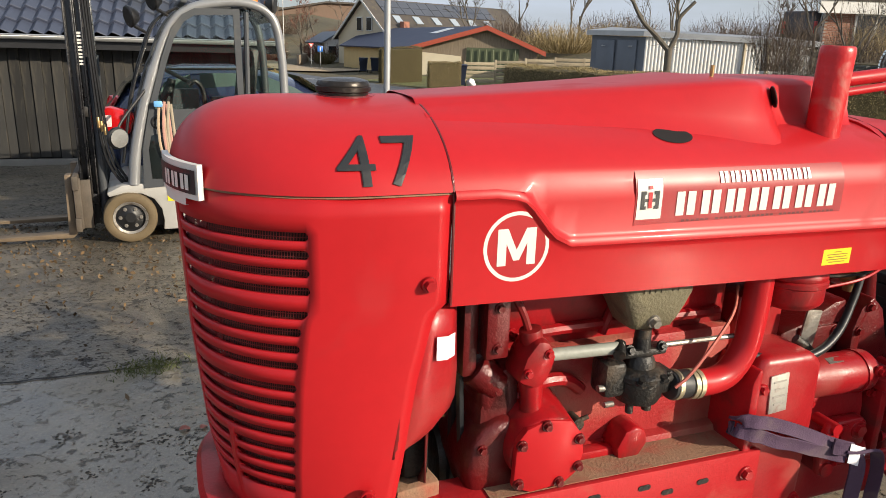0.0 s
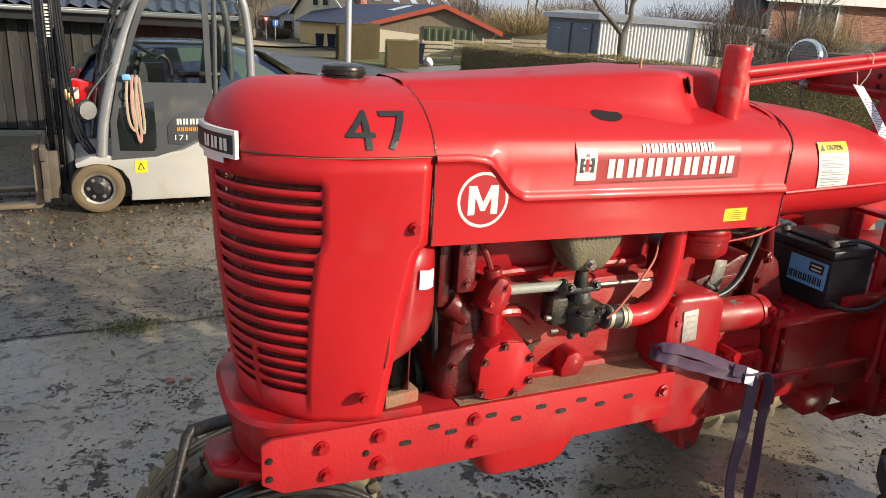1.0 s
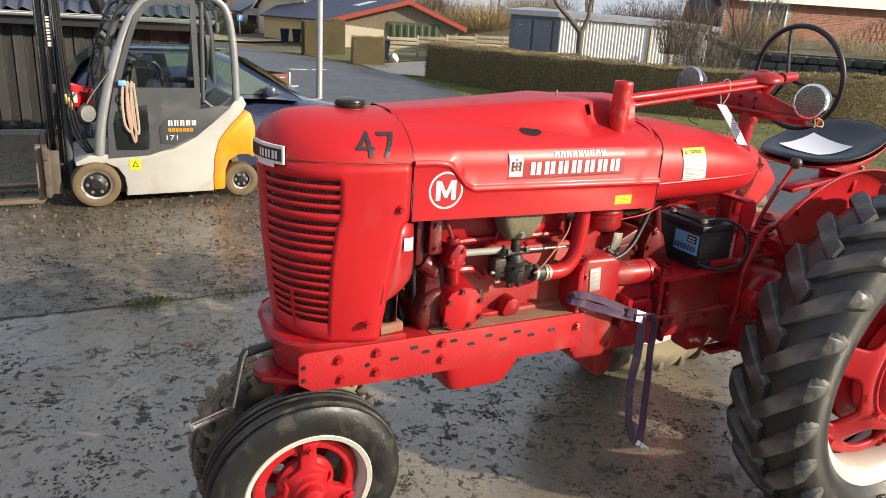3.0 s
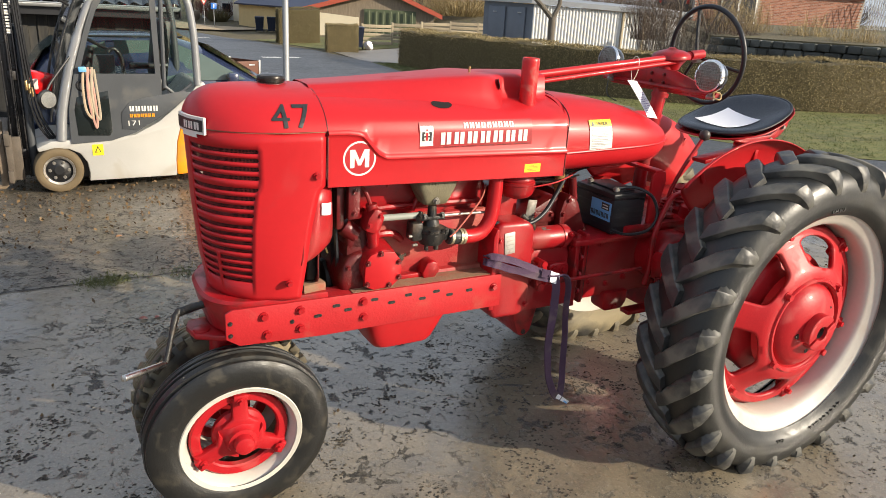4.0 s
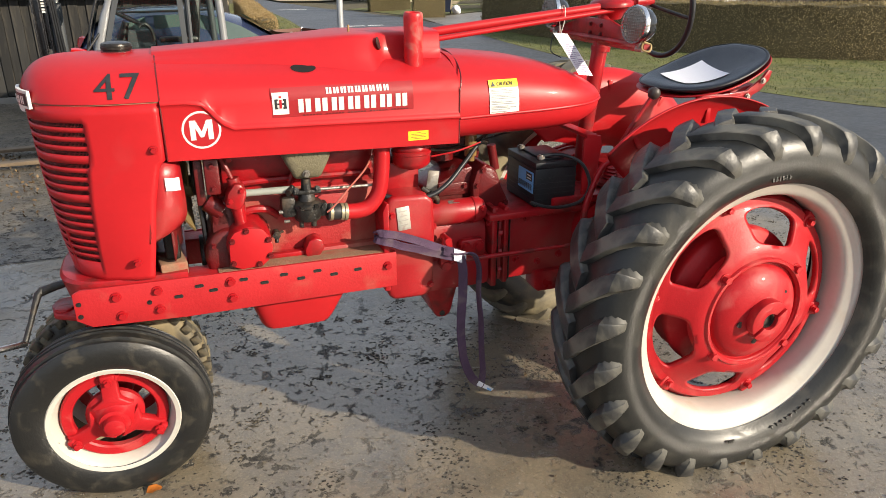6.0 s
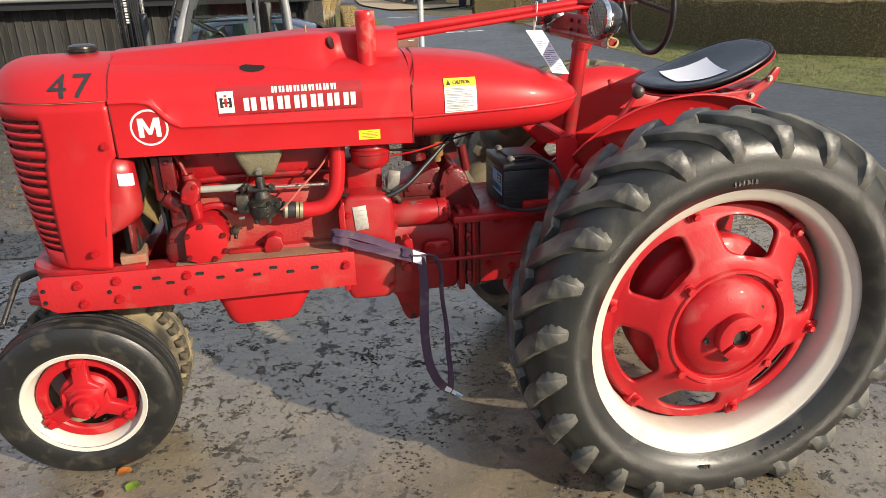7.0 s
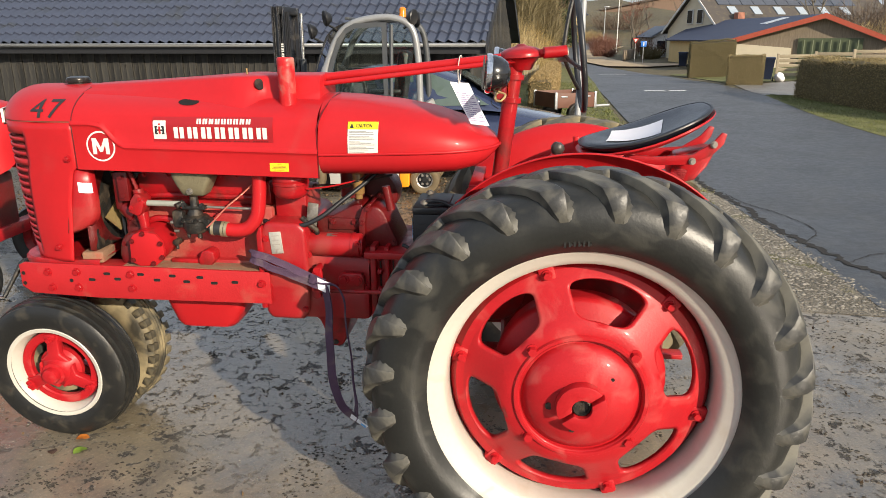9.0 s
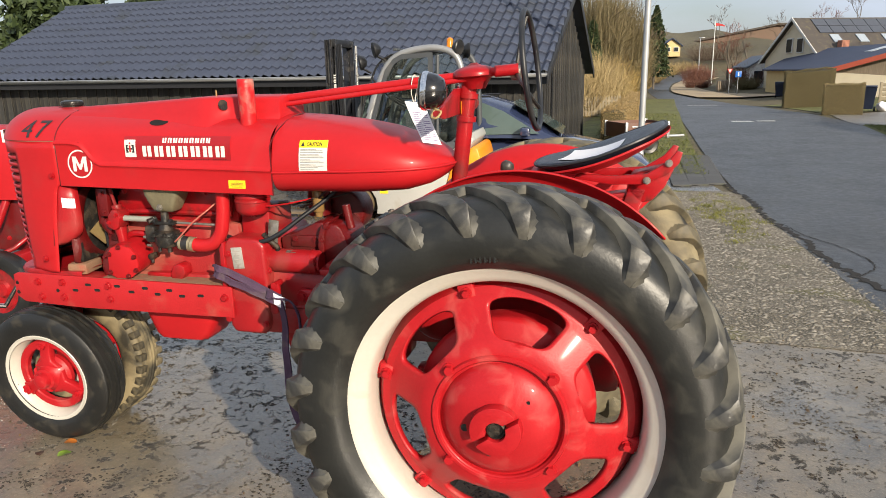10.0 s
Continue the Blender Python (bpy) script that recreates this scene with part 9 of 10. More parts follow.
yellow_wall = mat("yellow_render", (0.66, 0.50, 0.24), 0.8, var=0.08, scale=2, bump=0.2)
cream_wall = mat("cream_render", (0.68, 0.60, 0.44), 0.8, var=0.08, scale=2, bump=0.2)
grey_wood = mat("weathered_grey_boards", (0.24, 0.19, 0.135), 0.8, var=0.3, scale=3, bump=0.3, stretch=(6, 6, 0.8))
fence_wood = mat("weathered_fence_wood", (0.30, 0.25, 0.17), 0.8, var=0.25, scale=4, bump=0.4, stretch=(1, 1, 6), per=0.5)
felt_blue = mat("blue_grey_felt", (0.030, 0.042, 0.085), 0.6, var=0.15, scale=1.5, bump=0.2)
red_trim = mat("red_trim", (0.45, 0.09, 0.05), 0.6, var=0.1)
green_door = mat("green_door_paint", (0.09, 0.11, 0.06), 0.6, var=0.15)
white_paint = mat("white_paint", (0.70, 0.69, 0.66), 0.55, var=0.08, scale=3, bump=0.1, dirt=(0.4, 0.38, 0.32), dirt_amount=0.15)
slate_grey = mat("slate_grey_paint", (0.13, 0.15, 0.18), 0.55, var=0.12, scale=3, bump=0.1)
window_dark = mat("window_glass_far", (0.03, 0.035, 0.04), 0.08, var=0.2, bump=0)
eternit = mat("brown_fibre_roof", (0.075, 0.064, 0.056), 0.8, var=0.2, scale=2, bump=0.4, dirt=(0.16, 0.14, 0.09), dirt_amount=0.3)
brick_red = mat("red_brick", (0.30, 0.13, 0.085), 0.85, var=0.25, scale=6, bump=0.3, per=0.5)
mortar = mat("mortar", (0.34, 0.30, 0.26), 0.9, var=0.15)

# garage with red barge boards
gar = thing("garage", "yellow rendered garage with blue-grey roof and red barge boards", "garage", (13.5, 42.75, -0.5))
o = Vector((-13.5, -42.75, 0.5))
G1, AP = Vector((13.5, 42.75, 1.45)), Vector((17.66, 40.46, 2.78))
back, back_top = Vector((-0.6, 13.0, 0)), Vector((-1.2, 20.0, 0))
G2 = Vector((20.6, 38.84, 1.42))
bm = wall_poly(B(), [G1 + o + Vector((0, 0, -2.1)), G2 + o + Vector((0, 0, -2.1)), G2 + o, AP + o, G1 + o], (-0.5, -1, 0))
part("gable_wall", bm, grey_wood, gar, "weathered boarded gable")
bm = wall_poly(B(), [p + o + Vector((-0.05, -0.1, 0)) for p in (G1 + Vector((0, 0, -2.1)), G1.lerp(G2, 0.42) + Vector((0, 0, -2.1)), G1.lerp(G2, 0.42) + Vector((0, 0, -0.4)), G1 + Vector((0, 0, -0.15)))], (-0.5, -1, 0), 0.08)
part("rendered_base", bm, cream_wall, gar, "cream rendered base")
bm = wall_poly(B(), [p + o + Vector((-0.05, -0.1, 0)) for p in (G1.lerp(G2, 0.46) + Vector((0, 0, -2.1)), G1.lerp(G2, 0.86) + Vector((0, 0, -2.1)), G1.lerp(G2, 0.86) + Vector((0, 0, 0.15)), G1.lerp(G2, 0.46) + Vector((0, 0, 0.15)))], (-0.5, -1, 0), 0.08)
part("door", bm, green_door, gar, "dull green boarded doors")
for k in range(7):
    a = G1.lerp(G2, 0.50 + 0.055 * k)
    bm = B()
    box(bm, a + o + Vector((-0.08, -0.19, -0.75)), (0.06, 0.04, 1.6))
    part("door_board", bm, green_door, gar)
bm = wall_poly(B(), [p + o for p in (G1 + Vector((0, 0, -2.1)), G1 + back + Vector((0, 0, -2.1)), G1 + back, G1)], (-1, 0, 0))
part("side_wall", bm, yellow_wall, gar, "yellow rendered side wall")
ov = (G1 - AP).normalized() * 0.35
ov2 = (G2 - AP).normalized() * 0.3
fr = Vector((0.02, -0.45, 0))
bm = wall_poly(B(), [p + o for p in (G1 + ov + fr, AP + fr, AP + back_top, G1 + ov + back)], (-0.4, 0, -1), 0.10)
part("roof", bm, felt_blue, gar, "blue-grey roof slope")
bm = wall_poly(B(), [p + o for p in (AP + fr, G2 + ov2 + fr, G2 + ov2 + back_top, AP + back_top)], (0.4, 0, -1), 0.10)
part("roof_far", bm, felt_blue, gar)
bm = B()
for a, b in ((G1 + ov, AP), (AP, G2 + ov2)):
    wall_poly(bm, [p + o + fr + Vector((0, -0.03, 0)) for p in (a + Vector((0, 0, 0.14)), b + Vector((0, 0, 0.14)), b + Vector((0, 0, -0.14)), a + Vector((0, 0, -0.14)))], (-0.5, -1, 0), 0.05)
part("barge_board", bm, red_trim, gar, "red barge boards")
for k in range(3):
    a = G1.lerp(AP, 0.62 - 0.0 * k) + Vector((-0.05, 3.0 + 2.2 * k, 0.12))
    d = (AP - G1).normalized()
    bm = wall_poly(B(), [p + o for p in (a, a + d * 1.3, a + d * 1.3 + Vector((0, 1.1, 0)), a + Vector((0, 1.1, 0)))], (-0.4, 0, -1), 0.05)
    part("skylight", bm, mat("pale_skylight", (0.66, 0.70, 0.72), 0.2, var=0.1, bump=0), gar, "pale roof light")

# house with solar panels
hs = thing("house", "cream house with brown roof and a row of solar panels", "house", (16.2, 54.2, -0.55), 20)
o = Vector((-13.4, -54, 0.4))
e0, e1, rg = 2.3, 2.3, 5.15
bm = wall_poly(B(), [Vector(p) + o for p in ((13.4, 54, -0.6), (13.4, 61, -0.6), (13.4, 61, e1), (13.4, 57.5, rg), (13.4, 54, e0))], (-1, 0, 0))
part("gable_wall", bm, cream_wall, hs, "cream gable wall")
for y in (56.6, 57.9):
    bm = B()
    box(bm, Vector((13.34, y, 3.3)) + o, (0.08, 0.75, 1.1), 0.01)
    w_ = part("window", bm, white_paint, hs, "white framed gable window")
    bm = B()
    box(bm, Vector((13.28, y, 3.3)) + o, (0.03, 0.6, 0.95))
    part("pane", bm, window_dark, w_)
bm = wall_poly(B(), [Vector(p) + o for p in ((13.4, 54, -0.6), (30, 54, -0.6), (30, 54, e0), (13.4, 54, e0))], (0, -1, 0))
part("front_wall", bm, cream_wall, hs)
bm = wall_poly(B(), [Vector(p) + o for p in ((13.1, 53.6, e0 - 0.25), (30.2, 53.6, e0 - 0.25), (30.2, 57.5, rg + 0.05), (13.1, 57.5, rg + 0.05))], (0, 0, -1), 0.12)
part("roof", bm, eternit, hs, "brown fibre-cement roof")
bm = wall_poly(B(), [Vector(p) + o for p in ((13.1, 61.4, e0 - 0.25), (30.2, 61.4, e0 - 0.25), (30.2, 57.5, rg + 0.05), (13.1, 57.5, rg + 0.05))], (0, 0, -1), 0.12)
part("roof_back", bm, eternit, hs)
bm = wall_poly(B(), [Vector(p) + o for p in ((13.02, 53.55, e0 - 0.35), (13.02, 57.5, rg), (13.02, 61.4, e0 - 0.35), (13.02, 61.4, e0 - 0.15), (13.02, 57.5, rg + 0.2), (13.02, 53.55, e0 - 0.15))], (-1, 0, 0), 0.06)
part("barge_board", bm, white_paint, hs)
sp = mat("solar_cell", (0.075, 0.082, 0.10), 0.15, var=0.1, bump=0)
rd = (Vector((0, 57.5, rg)) - Vector((0, 53.6, e0 - 0.25))).normalized()
for i in range(12):
    for j in range(2):
        a = Vector((14.4 + i * 1.08, 57.5, rg + 0.07)) - rd * (1.05 + 0.85 * j - 0.0)
        bm = wall_poly(B(), [p + o + Vector((0, -0.06, 0.10)) for p in (a, a + Vector((1.03, 0, 0)), a + Vector((1.03, 0, 0)) + rd * 0.8, a + rd * 0.8)], (0, 0, -1), 0.04)
        part("solar_panel", bm, sp, hs, "dark solar panel")
for i in range(6):
    a = Vector((15.0 + i * 2.1, 57.5, rg + 0.05)) - rd * 3.0
    bm = wall_poly(B(), [p + o + Vector((0, -0.06, 0.10)) for p in (a, a + Vector((0.7, 0, 0)), a + Vector((0.7, 0, 0)) + rd * 0.9, a + rd * 0.9)], (0, 0, -1), 0.06)
    part("roof_window", bm, mat("roof_window", (0.35, 0.4, 0.45), 0.15, var=0.1, bump=0), hs, "grey roof window")
bm = B()
box(bm, Vector((15.2, 54.4, 3.1)) + o, (0.6, 0.5, 0.9), 0.02)
part("chimney", bm, brick_red, hs)

# small white house and yellow house further off
def small_house(label, x, y, w, d, eave, ridge, wall_m, roof_m, turn=0, win=2):
    z = level(x, y)
    h = thing("house", label, "house", (x, y, z), turn)
    bm = B()
    prism(bm, [(-w / 2, -0.3), (w / 2, -0.3), (w / 2, eave), (0, ridge), (-w / 2, eave)], 0, d)
    part("wall", bm, wall_m, h, smooth=False)
    for sg in (1, -1):
        bm = wall_poly(B(), [Vector(p) for p in ((sg * (w / 2 + 0.3), -0.3, eave - 0.2), (0, -0.3, ridge + 0.08), (0, d + 0.3, ridge + 0.08), (sg * (w / 2 + 0.3), d + 0.3, eave - 0.2))], (0, 0, -1), 0.12)
        part("roof", bm, roof_m, h, smooth=False)
    for i in range(win):
        xx = -w / 2 + w * (i + 0.5) / win
        bm = B()
        box(bm, (xx, -0.04, eave * 0.55), (w / win * 0.6, 0.08, eave * 0.5), 0.01)
        q = part("window", bm, white_paint, h, "white window frame")
        bm = B()
        box(bm, (xx, -0.09, eave * 0.55), (w / win * 0.5, 0.03, eave * 0.42))
        part("pane", bm, window_dark, q)
    return h


small_house("small pale house with grey roof and white window", 14.5, 63, 2.8, 6, 1.7, 2.4, white_paint, slate_grey)
small_house("yellow house with dark roof on the slope", 10.9, 105, 2.2, 6, 1.2, 2.0, yellow_wall, felt_blue, 0, 2)
hangar = thing("hangar", "long low dark brown hall with a shallow roof on the hill", "hall", (18.5, 150, 4.0))
bm = prism(B(), [(0, -2), (40, -2), (40, 5.2), (16, 5.2), (0, 2.3)], 0, 14)
part("wall", bm, mat("brown_hall_boards", (0.16, 0.105, 0.075), 0.8, var=0.2, scale=1.5, stretch=(4, 1, 1)), hangar, smooth=False)
bm = prism(B(), [(-0.6, 2.25), (16, 5.25), (40.5, 5.25), (40.5, 5.6), (16, 5.6), (-0.6, 2.5)], -0.7, 14.5)
part("roof", bm, eternit, hangar, smooth=False)

# timber fence
fence = thing("fence", "weathered horizontal board fence with square posts", "fence", (11.9, 30.4, level(11.9, 30.4)))
fa, fb = Vector((11.9, 30.4, 0)), Vector((19.2, 29.0, 0))
fd = (fb - fa).normalized()
first_b = first_p = None
ang = math.atan2(fd.y, fd.x)
L = (fb - fa).length
for k in range(6):
    p = fd * (L * k / 5)
    zz = level(fa.x + p.x, fa.y + p.y) - level(fa.x, fa.y)
    m = Matrix.Translation((p.x, p.y, zz)) @ Matrix.Rotation(ang, 4, "Z")
    if first_p is None:
        first_p = part("post", box(B(), (0, 0, 0.52), (0.10, 0.10, 1.08), 0.008), fence_wood, fence)
        first_p.matrix_basis = m
    else:
        again(first_p, m)
    if k < 5:
        for j in range(5):
            mm = Matrix.Translation((p.x, p.y, zz + 0.12 + 0.19 * j)) @ Matrix.Rotation(ang, 4, "Z") @ Matrix.Rotation(radians(random.Random(k * 7 + j).uniform(-1, 1)), 4, "Y")
            if first_b is None:
                first_b = part("board", box(B(), (L / 10, -0.06 if j % 2 else -0.03, 0.07), (L / 5 + 0.04, 0.025, 0.14), 0.004), fence_wood, fence)
                first_b.matrix_basis = mm
            else:
                again(first_b, mm)

# garden shed
shed = thing("shed", "long white boarded shed with slate-grey double door end", "shed", (16.0, 23.2, 0.2))
o = Vector((-16.0, -23.2, -0.2))
S0, S1, S2 = Vector((15.87, 25.98, 0)), Vector((16.45, 23.1, 0)), Vector((22.5, 20.2, 0))
sd = (S2 - S1).normalized()
bm = wall_poly(B(), [p + o for p in (S0 + Vector((0, 0, -0.2)), S1 + Vector((0, 0, -0.2)), S1 + Vector((0, 0, 2.22)), S0 + Vector((0, 0, 2.28)))], (-1, -0.2, 0))
part("end_wall", bm, slate_grey, shed, "slate-grey boarded end")
bm = B()
for a in (0.30, 0.70):
    p = S0.lerp(S1, a) + o + Vector((-0.05, -0.01, 1.2))
    box(bm, p, (0.06, 1.0, 1.75), 0.01, Matrix.Rotation(math.atan2((S1 - S0).y, (S1 - S0).x) + math.pi / 2, 4, "Z"))
part("door", bm, slate_grey, shed, "slate-grey double doors")
bm = B()
for a in (0.25, 0.75):
    box(bm, S0.lerp(S1, a) + o + Vector((-0.10, -0.02, 1.85)), (0.03, 0.5, 0.04), 0.004, Matrix.Rotation(-0.2, 4, "Z"))
part("hinge", bm, zinc, shed)
bm = B()
nn = Vector((-sd.y, sd.x, 0))
if nn.y > 0:
    nn = -nn
rows = []
Ls = (S2 - S1).length
for i in range(int(Ls / 0.14) * 4):
    d_ = i * 0.035
    ph = i % 4
    p = S1 + sd * d_ + nn * (0.03 if ph in (1, 2) else 0.0)
    f = d_ / Ls
    rows.append([p + o + Vector((0, 0, 0.0)), p + o + Vector((0, 0, 2.22 - 0.25 * f))])
grid(bm, rows)
part("side_wall", bm, white_paint, shed, "white ribbed board wall", sharp=20)
bm = wall_poly(B(), [p + o for p in (S0 + Vector((-0.2, 0.15, 2.28)), S1 + Vector((-0.2, -0.1, 2.24)), S2 + Vector((0.1, -0.2, 2.0)), S2 + Vector((1.0, 2.6, 2.2)), S0 + Vector((1.2, 0.3, 2.45)))], (0, 0, -1), 0.2)
part("roof", bm, zinc, shed, "flat pale roof with edge")
for k in (0.58, 0.72, 0.86):
    p = S1 + sd * (Ls * k)
    bm = B()
    box(bm, p + o + nn * 0.06 + Vector((0, 0, 1.05)), (0.09, 0.09, 2.1), 0.006)
    part("post", bm, fence_wood, shed, "weathered post")

# brick house
bh = thing("brick_house", "red brick house with white eaves and window", "house", (27.5, 24.3, 1.4))
o = Vector((-27.5, -24.3, -1.4))
H0, H1 = Vector((27.5, 24.3, 0)), Vector((36.5, 20.9, 0))
hd = (H1 - H0).normalized()
hn = Vector((hd.y, -hd.x, 0))
if hn.y > 0:
    hn = -hn
bm = wall_poly(B(), [p + o for p in (H0 + Vector((0, 0, 0.2)), H1 + Vector((0, 0, 0.2)), H1 + Vector((0, 0, 3.8)), H0 + Vector((0, 0, 3.8)))], tuple(hn), 0.2)
part("wall", bm, mortar, bh, "mortar behind the brickwork", smooth=False)
Lh = (H1 - H0).length
bm = B()
for r in range(46):
    for c in range(int(Lh / 0.23)):
        d_ = c * 0.23 + (0.115 if r % 2 else 0)
        if 1.4 < d_ < 3.5 and r > 20:
            continue
        p = H0 + hd * (d_ + 0.105) + Vector((0, 0, 0.30 + r * 0.075)) + hn * 0.006 + o
        u, w = hd * 0.105, Vector((0, 0, 0.031))
        q = [p - u - w, p + u - w, p + u + w, p - u + w]
        f = [bm.verts.new(x) for x in q]
        g_ = [bm.verts.new(x - hn * 0.02) for x in q]
        bm.faces.new(f)
        for i in range(4):
            bm.faces.new((f[i], g_[i], g_[(i + 1) % 4], f[(i + 1) % 4]))
bl = leaf_mat("brick_shades", (0.20, 0.075, 0.045), (0.38, 0.17, 0.11), 0.9)
tagged(part("brickwork", bm, bl, bh, "red brickwork in stretcher courses", smooth=False), kind="stuff")
bm = B()
p = H0 + hd * 2.4 + hn * 0.04 + Vector((0, 0, 2.75)) + o
box(bm, p, (2.0, 0.1, 1.8), 0.01, Matrix.Rotation(math.atan2(hd.y, hd.x), 4, "Z"))
w_ = part("window", bm, white_paint, bh, "white window frame")
for k in (-0.49, 0.49):
    bm = B()
    box(bm, p + hd * k + hn * 0.06, (0.84, 0.03, 1.55), 0.0, Matrix.Rotation(math.atan2(hd.y, hd.x), 4, "Z"))
    part("pane", bm, window_dark, w_)
bm = wall_poly(B(), [q + o for q in (H0 - hd * 0.6 + hn * 0.5 + Vector((0, 0, 3.60)), H1 + hd * 0.6 + hn * 0.5 + Vector((0, 0, 3.60)), H1 + hd * 0.6 + hn * 0.5 + Vector((0, 0, 4.20)), H0 - hd * 0.6 + hn * 0.5 + Vector((0, 0, 4.20)))], tuple(hn), 0.1)
part("eaves_board", bm, white_paint, bh, "white eaves board")
bm = wall_poly(B(), [q + o for q in (H0 - hd * 0.6 + hn * 0.55 + Vector((0, 0, 4.15)), H1 + hd * 0.6 + hn * 0.55 + Vector((0, 0, 4.15)), H1 + hd * 0.6 - hn * 3.6 + Vector((0, 0, 5.9)), H0 - hd * 0.6 - hn * 3.6 + Vector((0, 0, 5.9)))], (0, 0, -1), 0.15)
part("roof", bm, eternit, bh, "dark roof")
bm = B()
for k in range(8):
    a = H1 + hd * (0.15 + 0.0) + hn * (0.1 + 0.18 * k) + o
    tube(bm, [a + Vector((0, 0, 0.9)), a + hn * 0.5 + Vector((0, 0, 3.6))], 0.02, n=4)
    tube(bm, [a + hn * 0.5 + Vector((0, 0, 0.9)), a + Vector((0, 0, 3.6))], 0.02, n=4)
part("trellis", bm, white_paint, bh, "white crossed trellis")

# stone terrace wall
tw = thing("stone_wall", "dark stacked stone terrace wall behind the hedge", "wall", (15.0, 10.0, 0.3))
o = Vector((-15, -10, -0.3))
stone_m = mat("dark_field_stone", (0.07, 0.072, 0.062), 0.85, var=0.35, scale=4, bump=0.6, per=0.7)
rnd = random.Random(31)
protos = []
for k in range(5):
    bm = box(B(), (0, 0, 0), (1, 1, 1), 0.12, seg=1)
    for v in bm.verts:
        v.co += Vector((rnd.uniform(-1, 1), rnd.uniform(-1, 1), rnd.uniform(-1, 1))) * 0.05
    protos.append(bm)
wa, wb = Vector((15.2, 12.6, 0)), Vector((17.4, 6.2, 0))
wd = (wb - wa).normalized()
meshes = [None] * 5
for r in range(4):
    d_ = rnd.uniform(-0.2, 0)
    while d_ < (wb - wa).length:
        w = rnd.uniform(0.28, 0.5)
        k = rnd.randrange(5)
        m = Matrix.Translation(wa + wd * (d_ + w / 2) + Vector((rnd.uniform(-0.03, 0.03), 0, 0.70 + r * 0.22)) + o) @ Matrix.Rotation(math.atan2(wd.y, wd.x), 4, "Z") @ Matrix.Diagonal((w * 0.97, 0.3, 0.205, 1))
        if meshes[k] is None:
            meshes[k] = part("stone", protos[k], stone_m, tw)
            meshes[k].matrix_basis = m
        else:
            again(meshes[k], m)
        d_ += w
bm = B()
wall_poly(bm, [p + o for p in (wa + Vector((0.1, 0.1, 0.3)), wb + Vector((0.1, 0.1, 0.3)), wb + Vector((0.1, 0.1, 1.48)), wa + Vector((0.1, 0.1, 1.48)))], (-1, 0, 0), 0.2)
wall_poly(bm, [p + o for p in (wa + Vector((0.05, 0.1, 1.50)), wb + Vector((0.05, 0, 1.50)), wb + Vector((7, 3, 1.9)), wa + Vector((6, 7, 1.9)))], (0, 0, 1), 0.2)
part("backfill", bm, soil_mat, tw, "soil behind the stones")

# pruned tree before the shed
pt = thing("pruned_tree", "hard-pruned forked tree with bare stubs", "tree", (13.35, 17.9, level(13.35, 17.9)))
bm = B()
zf = level(13.35, 17.9)
tube(bm, [(0, 0, 0), (0.02, 0, 0.9), (0.0, 0, 1.75 - zf)], [0.13, 0.11, 0.12], n=10)
tube(bm, smooth_path([(0, 0, 1.70 - zf), (-0.35, 0.25, 2.15 - zf), (-0.75, 0.5, 2.6 - zf), (-1.0, 0.75, 3.2 - zf)], 4), [0.09 - 0.003 * i for i in range(13)], n=8)
tube(bm, smooth_path([(0, 0, 1.70 - zf), (0.18, -0.1, 2.2 - zf), (0.2, -0.12, 2.7 - zf), (0.55, -0.35, 3.2 - zf)], 4), [0.085 - 0.003 * i for i in range(13)], n=8)
tube(bm, [(0.2, -0.12, 2.65 - zf), (0.12, -0.05, 3.05 - zf), (0.16, -0.08, 3.3 - zf)], [0.05, 0.04, 0.03], n=6)
tube(bm, [(-0.95, 0.7, 3.1 - zf), (-1.15, 0.85, 3.35 - zf)], [0.05, 0.03], n=6)
part("trunk", bm, bark, pt, "forked grey trunk")
rng = np.random.default_rng(3)
bs = np.array([(-0.2, 0.1, 1.9 - zf), (0.1, 0, 1.8 - zf), (-0.9, 0.7, 3.0 - zf), (0.5, -0.3, 3.1 - zf)])[rng.integers(0, 4, 60)]
tagged(blades("shoot_mass", bs, bs + rng.normal(0, 0.22, (60, 3)) + np.array([0, 0, 0.25]), 0.006, twig_grey, pt, "few thin shoots", 3), kind="stuff")

# wheelie bins and pot
def bin_(x, y, label, m):
    b = thing("wheelie_bin", label, "bin", (x, y, level(x, y)), -20, "wheelie bins")
    bm = B()
    rows = [[(sx * w, sy * d, z) for sx, sy in ((-1, -1), (1, -1), (1, 1), (-1, 1))] for z, w, d in ((0.12, 0.21, 0.24), (0.9, 0.28, 0.34), (0.93, 0.30, 0.36))]
    v = grid(bm, rows, close_v=True)
    bm.faces.new(v[0])
    bevelled(bm, 0.02)
    part("body", bm, m, b)
    bm = B()
    box(bm, (0, 0, 0.97), (0.60, 0.74, 0.07), 0.03)
    box(bm, (0, 0.38, 0.95), (0.5, 0.06, 0.05), 0.02)
    part("lid", bm, m, b)
    for sx in (-0.26, 0.26):
        bm = B()
        cyl(bm, (sx - 0.03, 0.26, 0.10), (sx + 0.03, 0.26, 0.10), 0.10, n=16)
        part("wheel", bm, fl_black, b)
bin_blue = mat("dark_blue_bin", (0.012, 0.020, 0.045), 0.45, var=0.15)
bin_(10.75, 28.35, "dark blue wheelie bin beside a hedge", bin_blue)
for k in range(3):
    bin_(11.9 + 0.5 * k, 47.0 - 1.0 * k, "dark wheelie bin by the yellow wall", bin_blue)
pot = thing("flower_pot", "tall terracotta pot beside the bin", "pot", (10.15, 28.1, level(10, 28.1)))
bm = B()
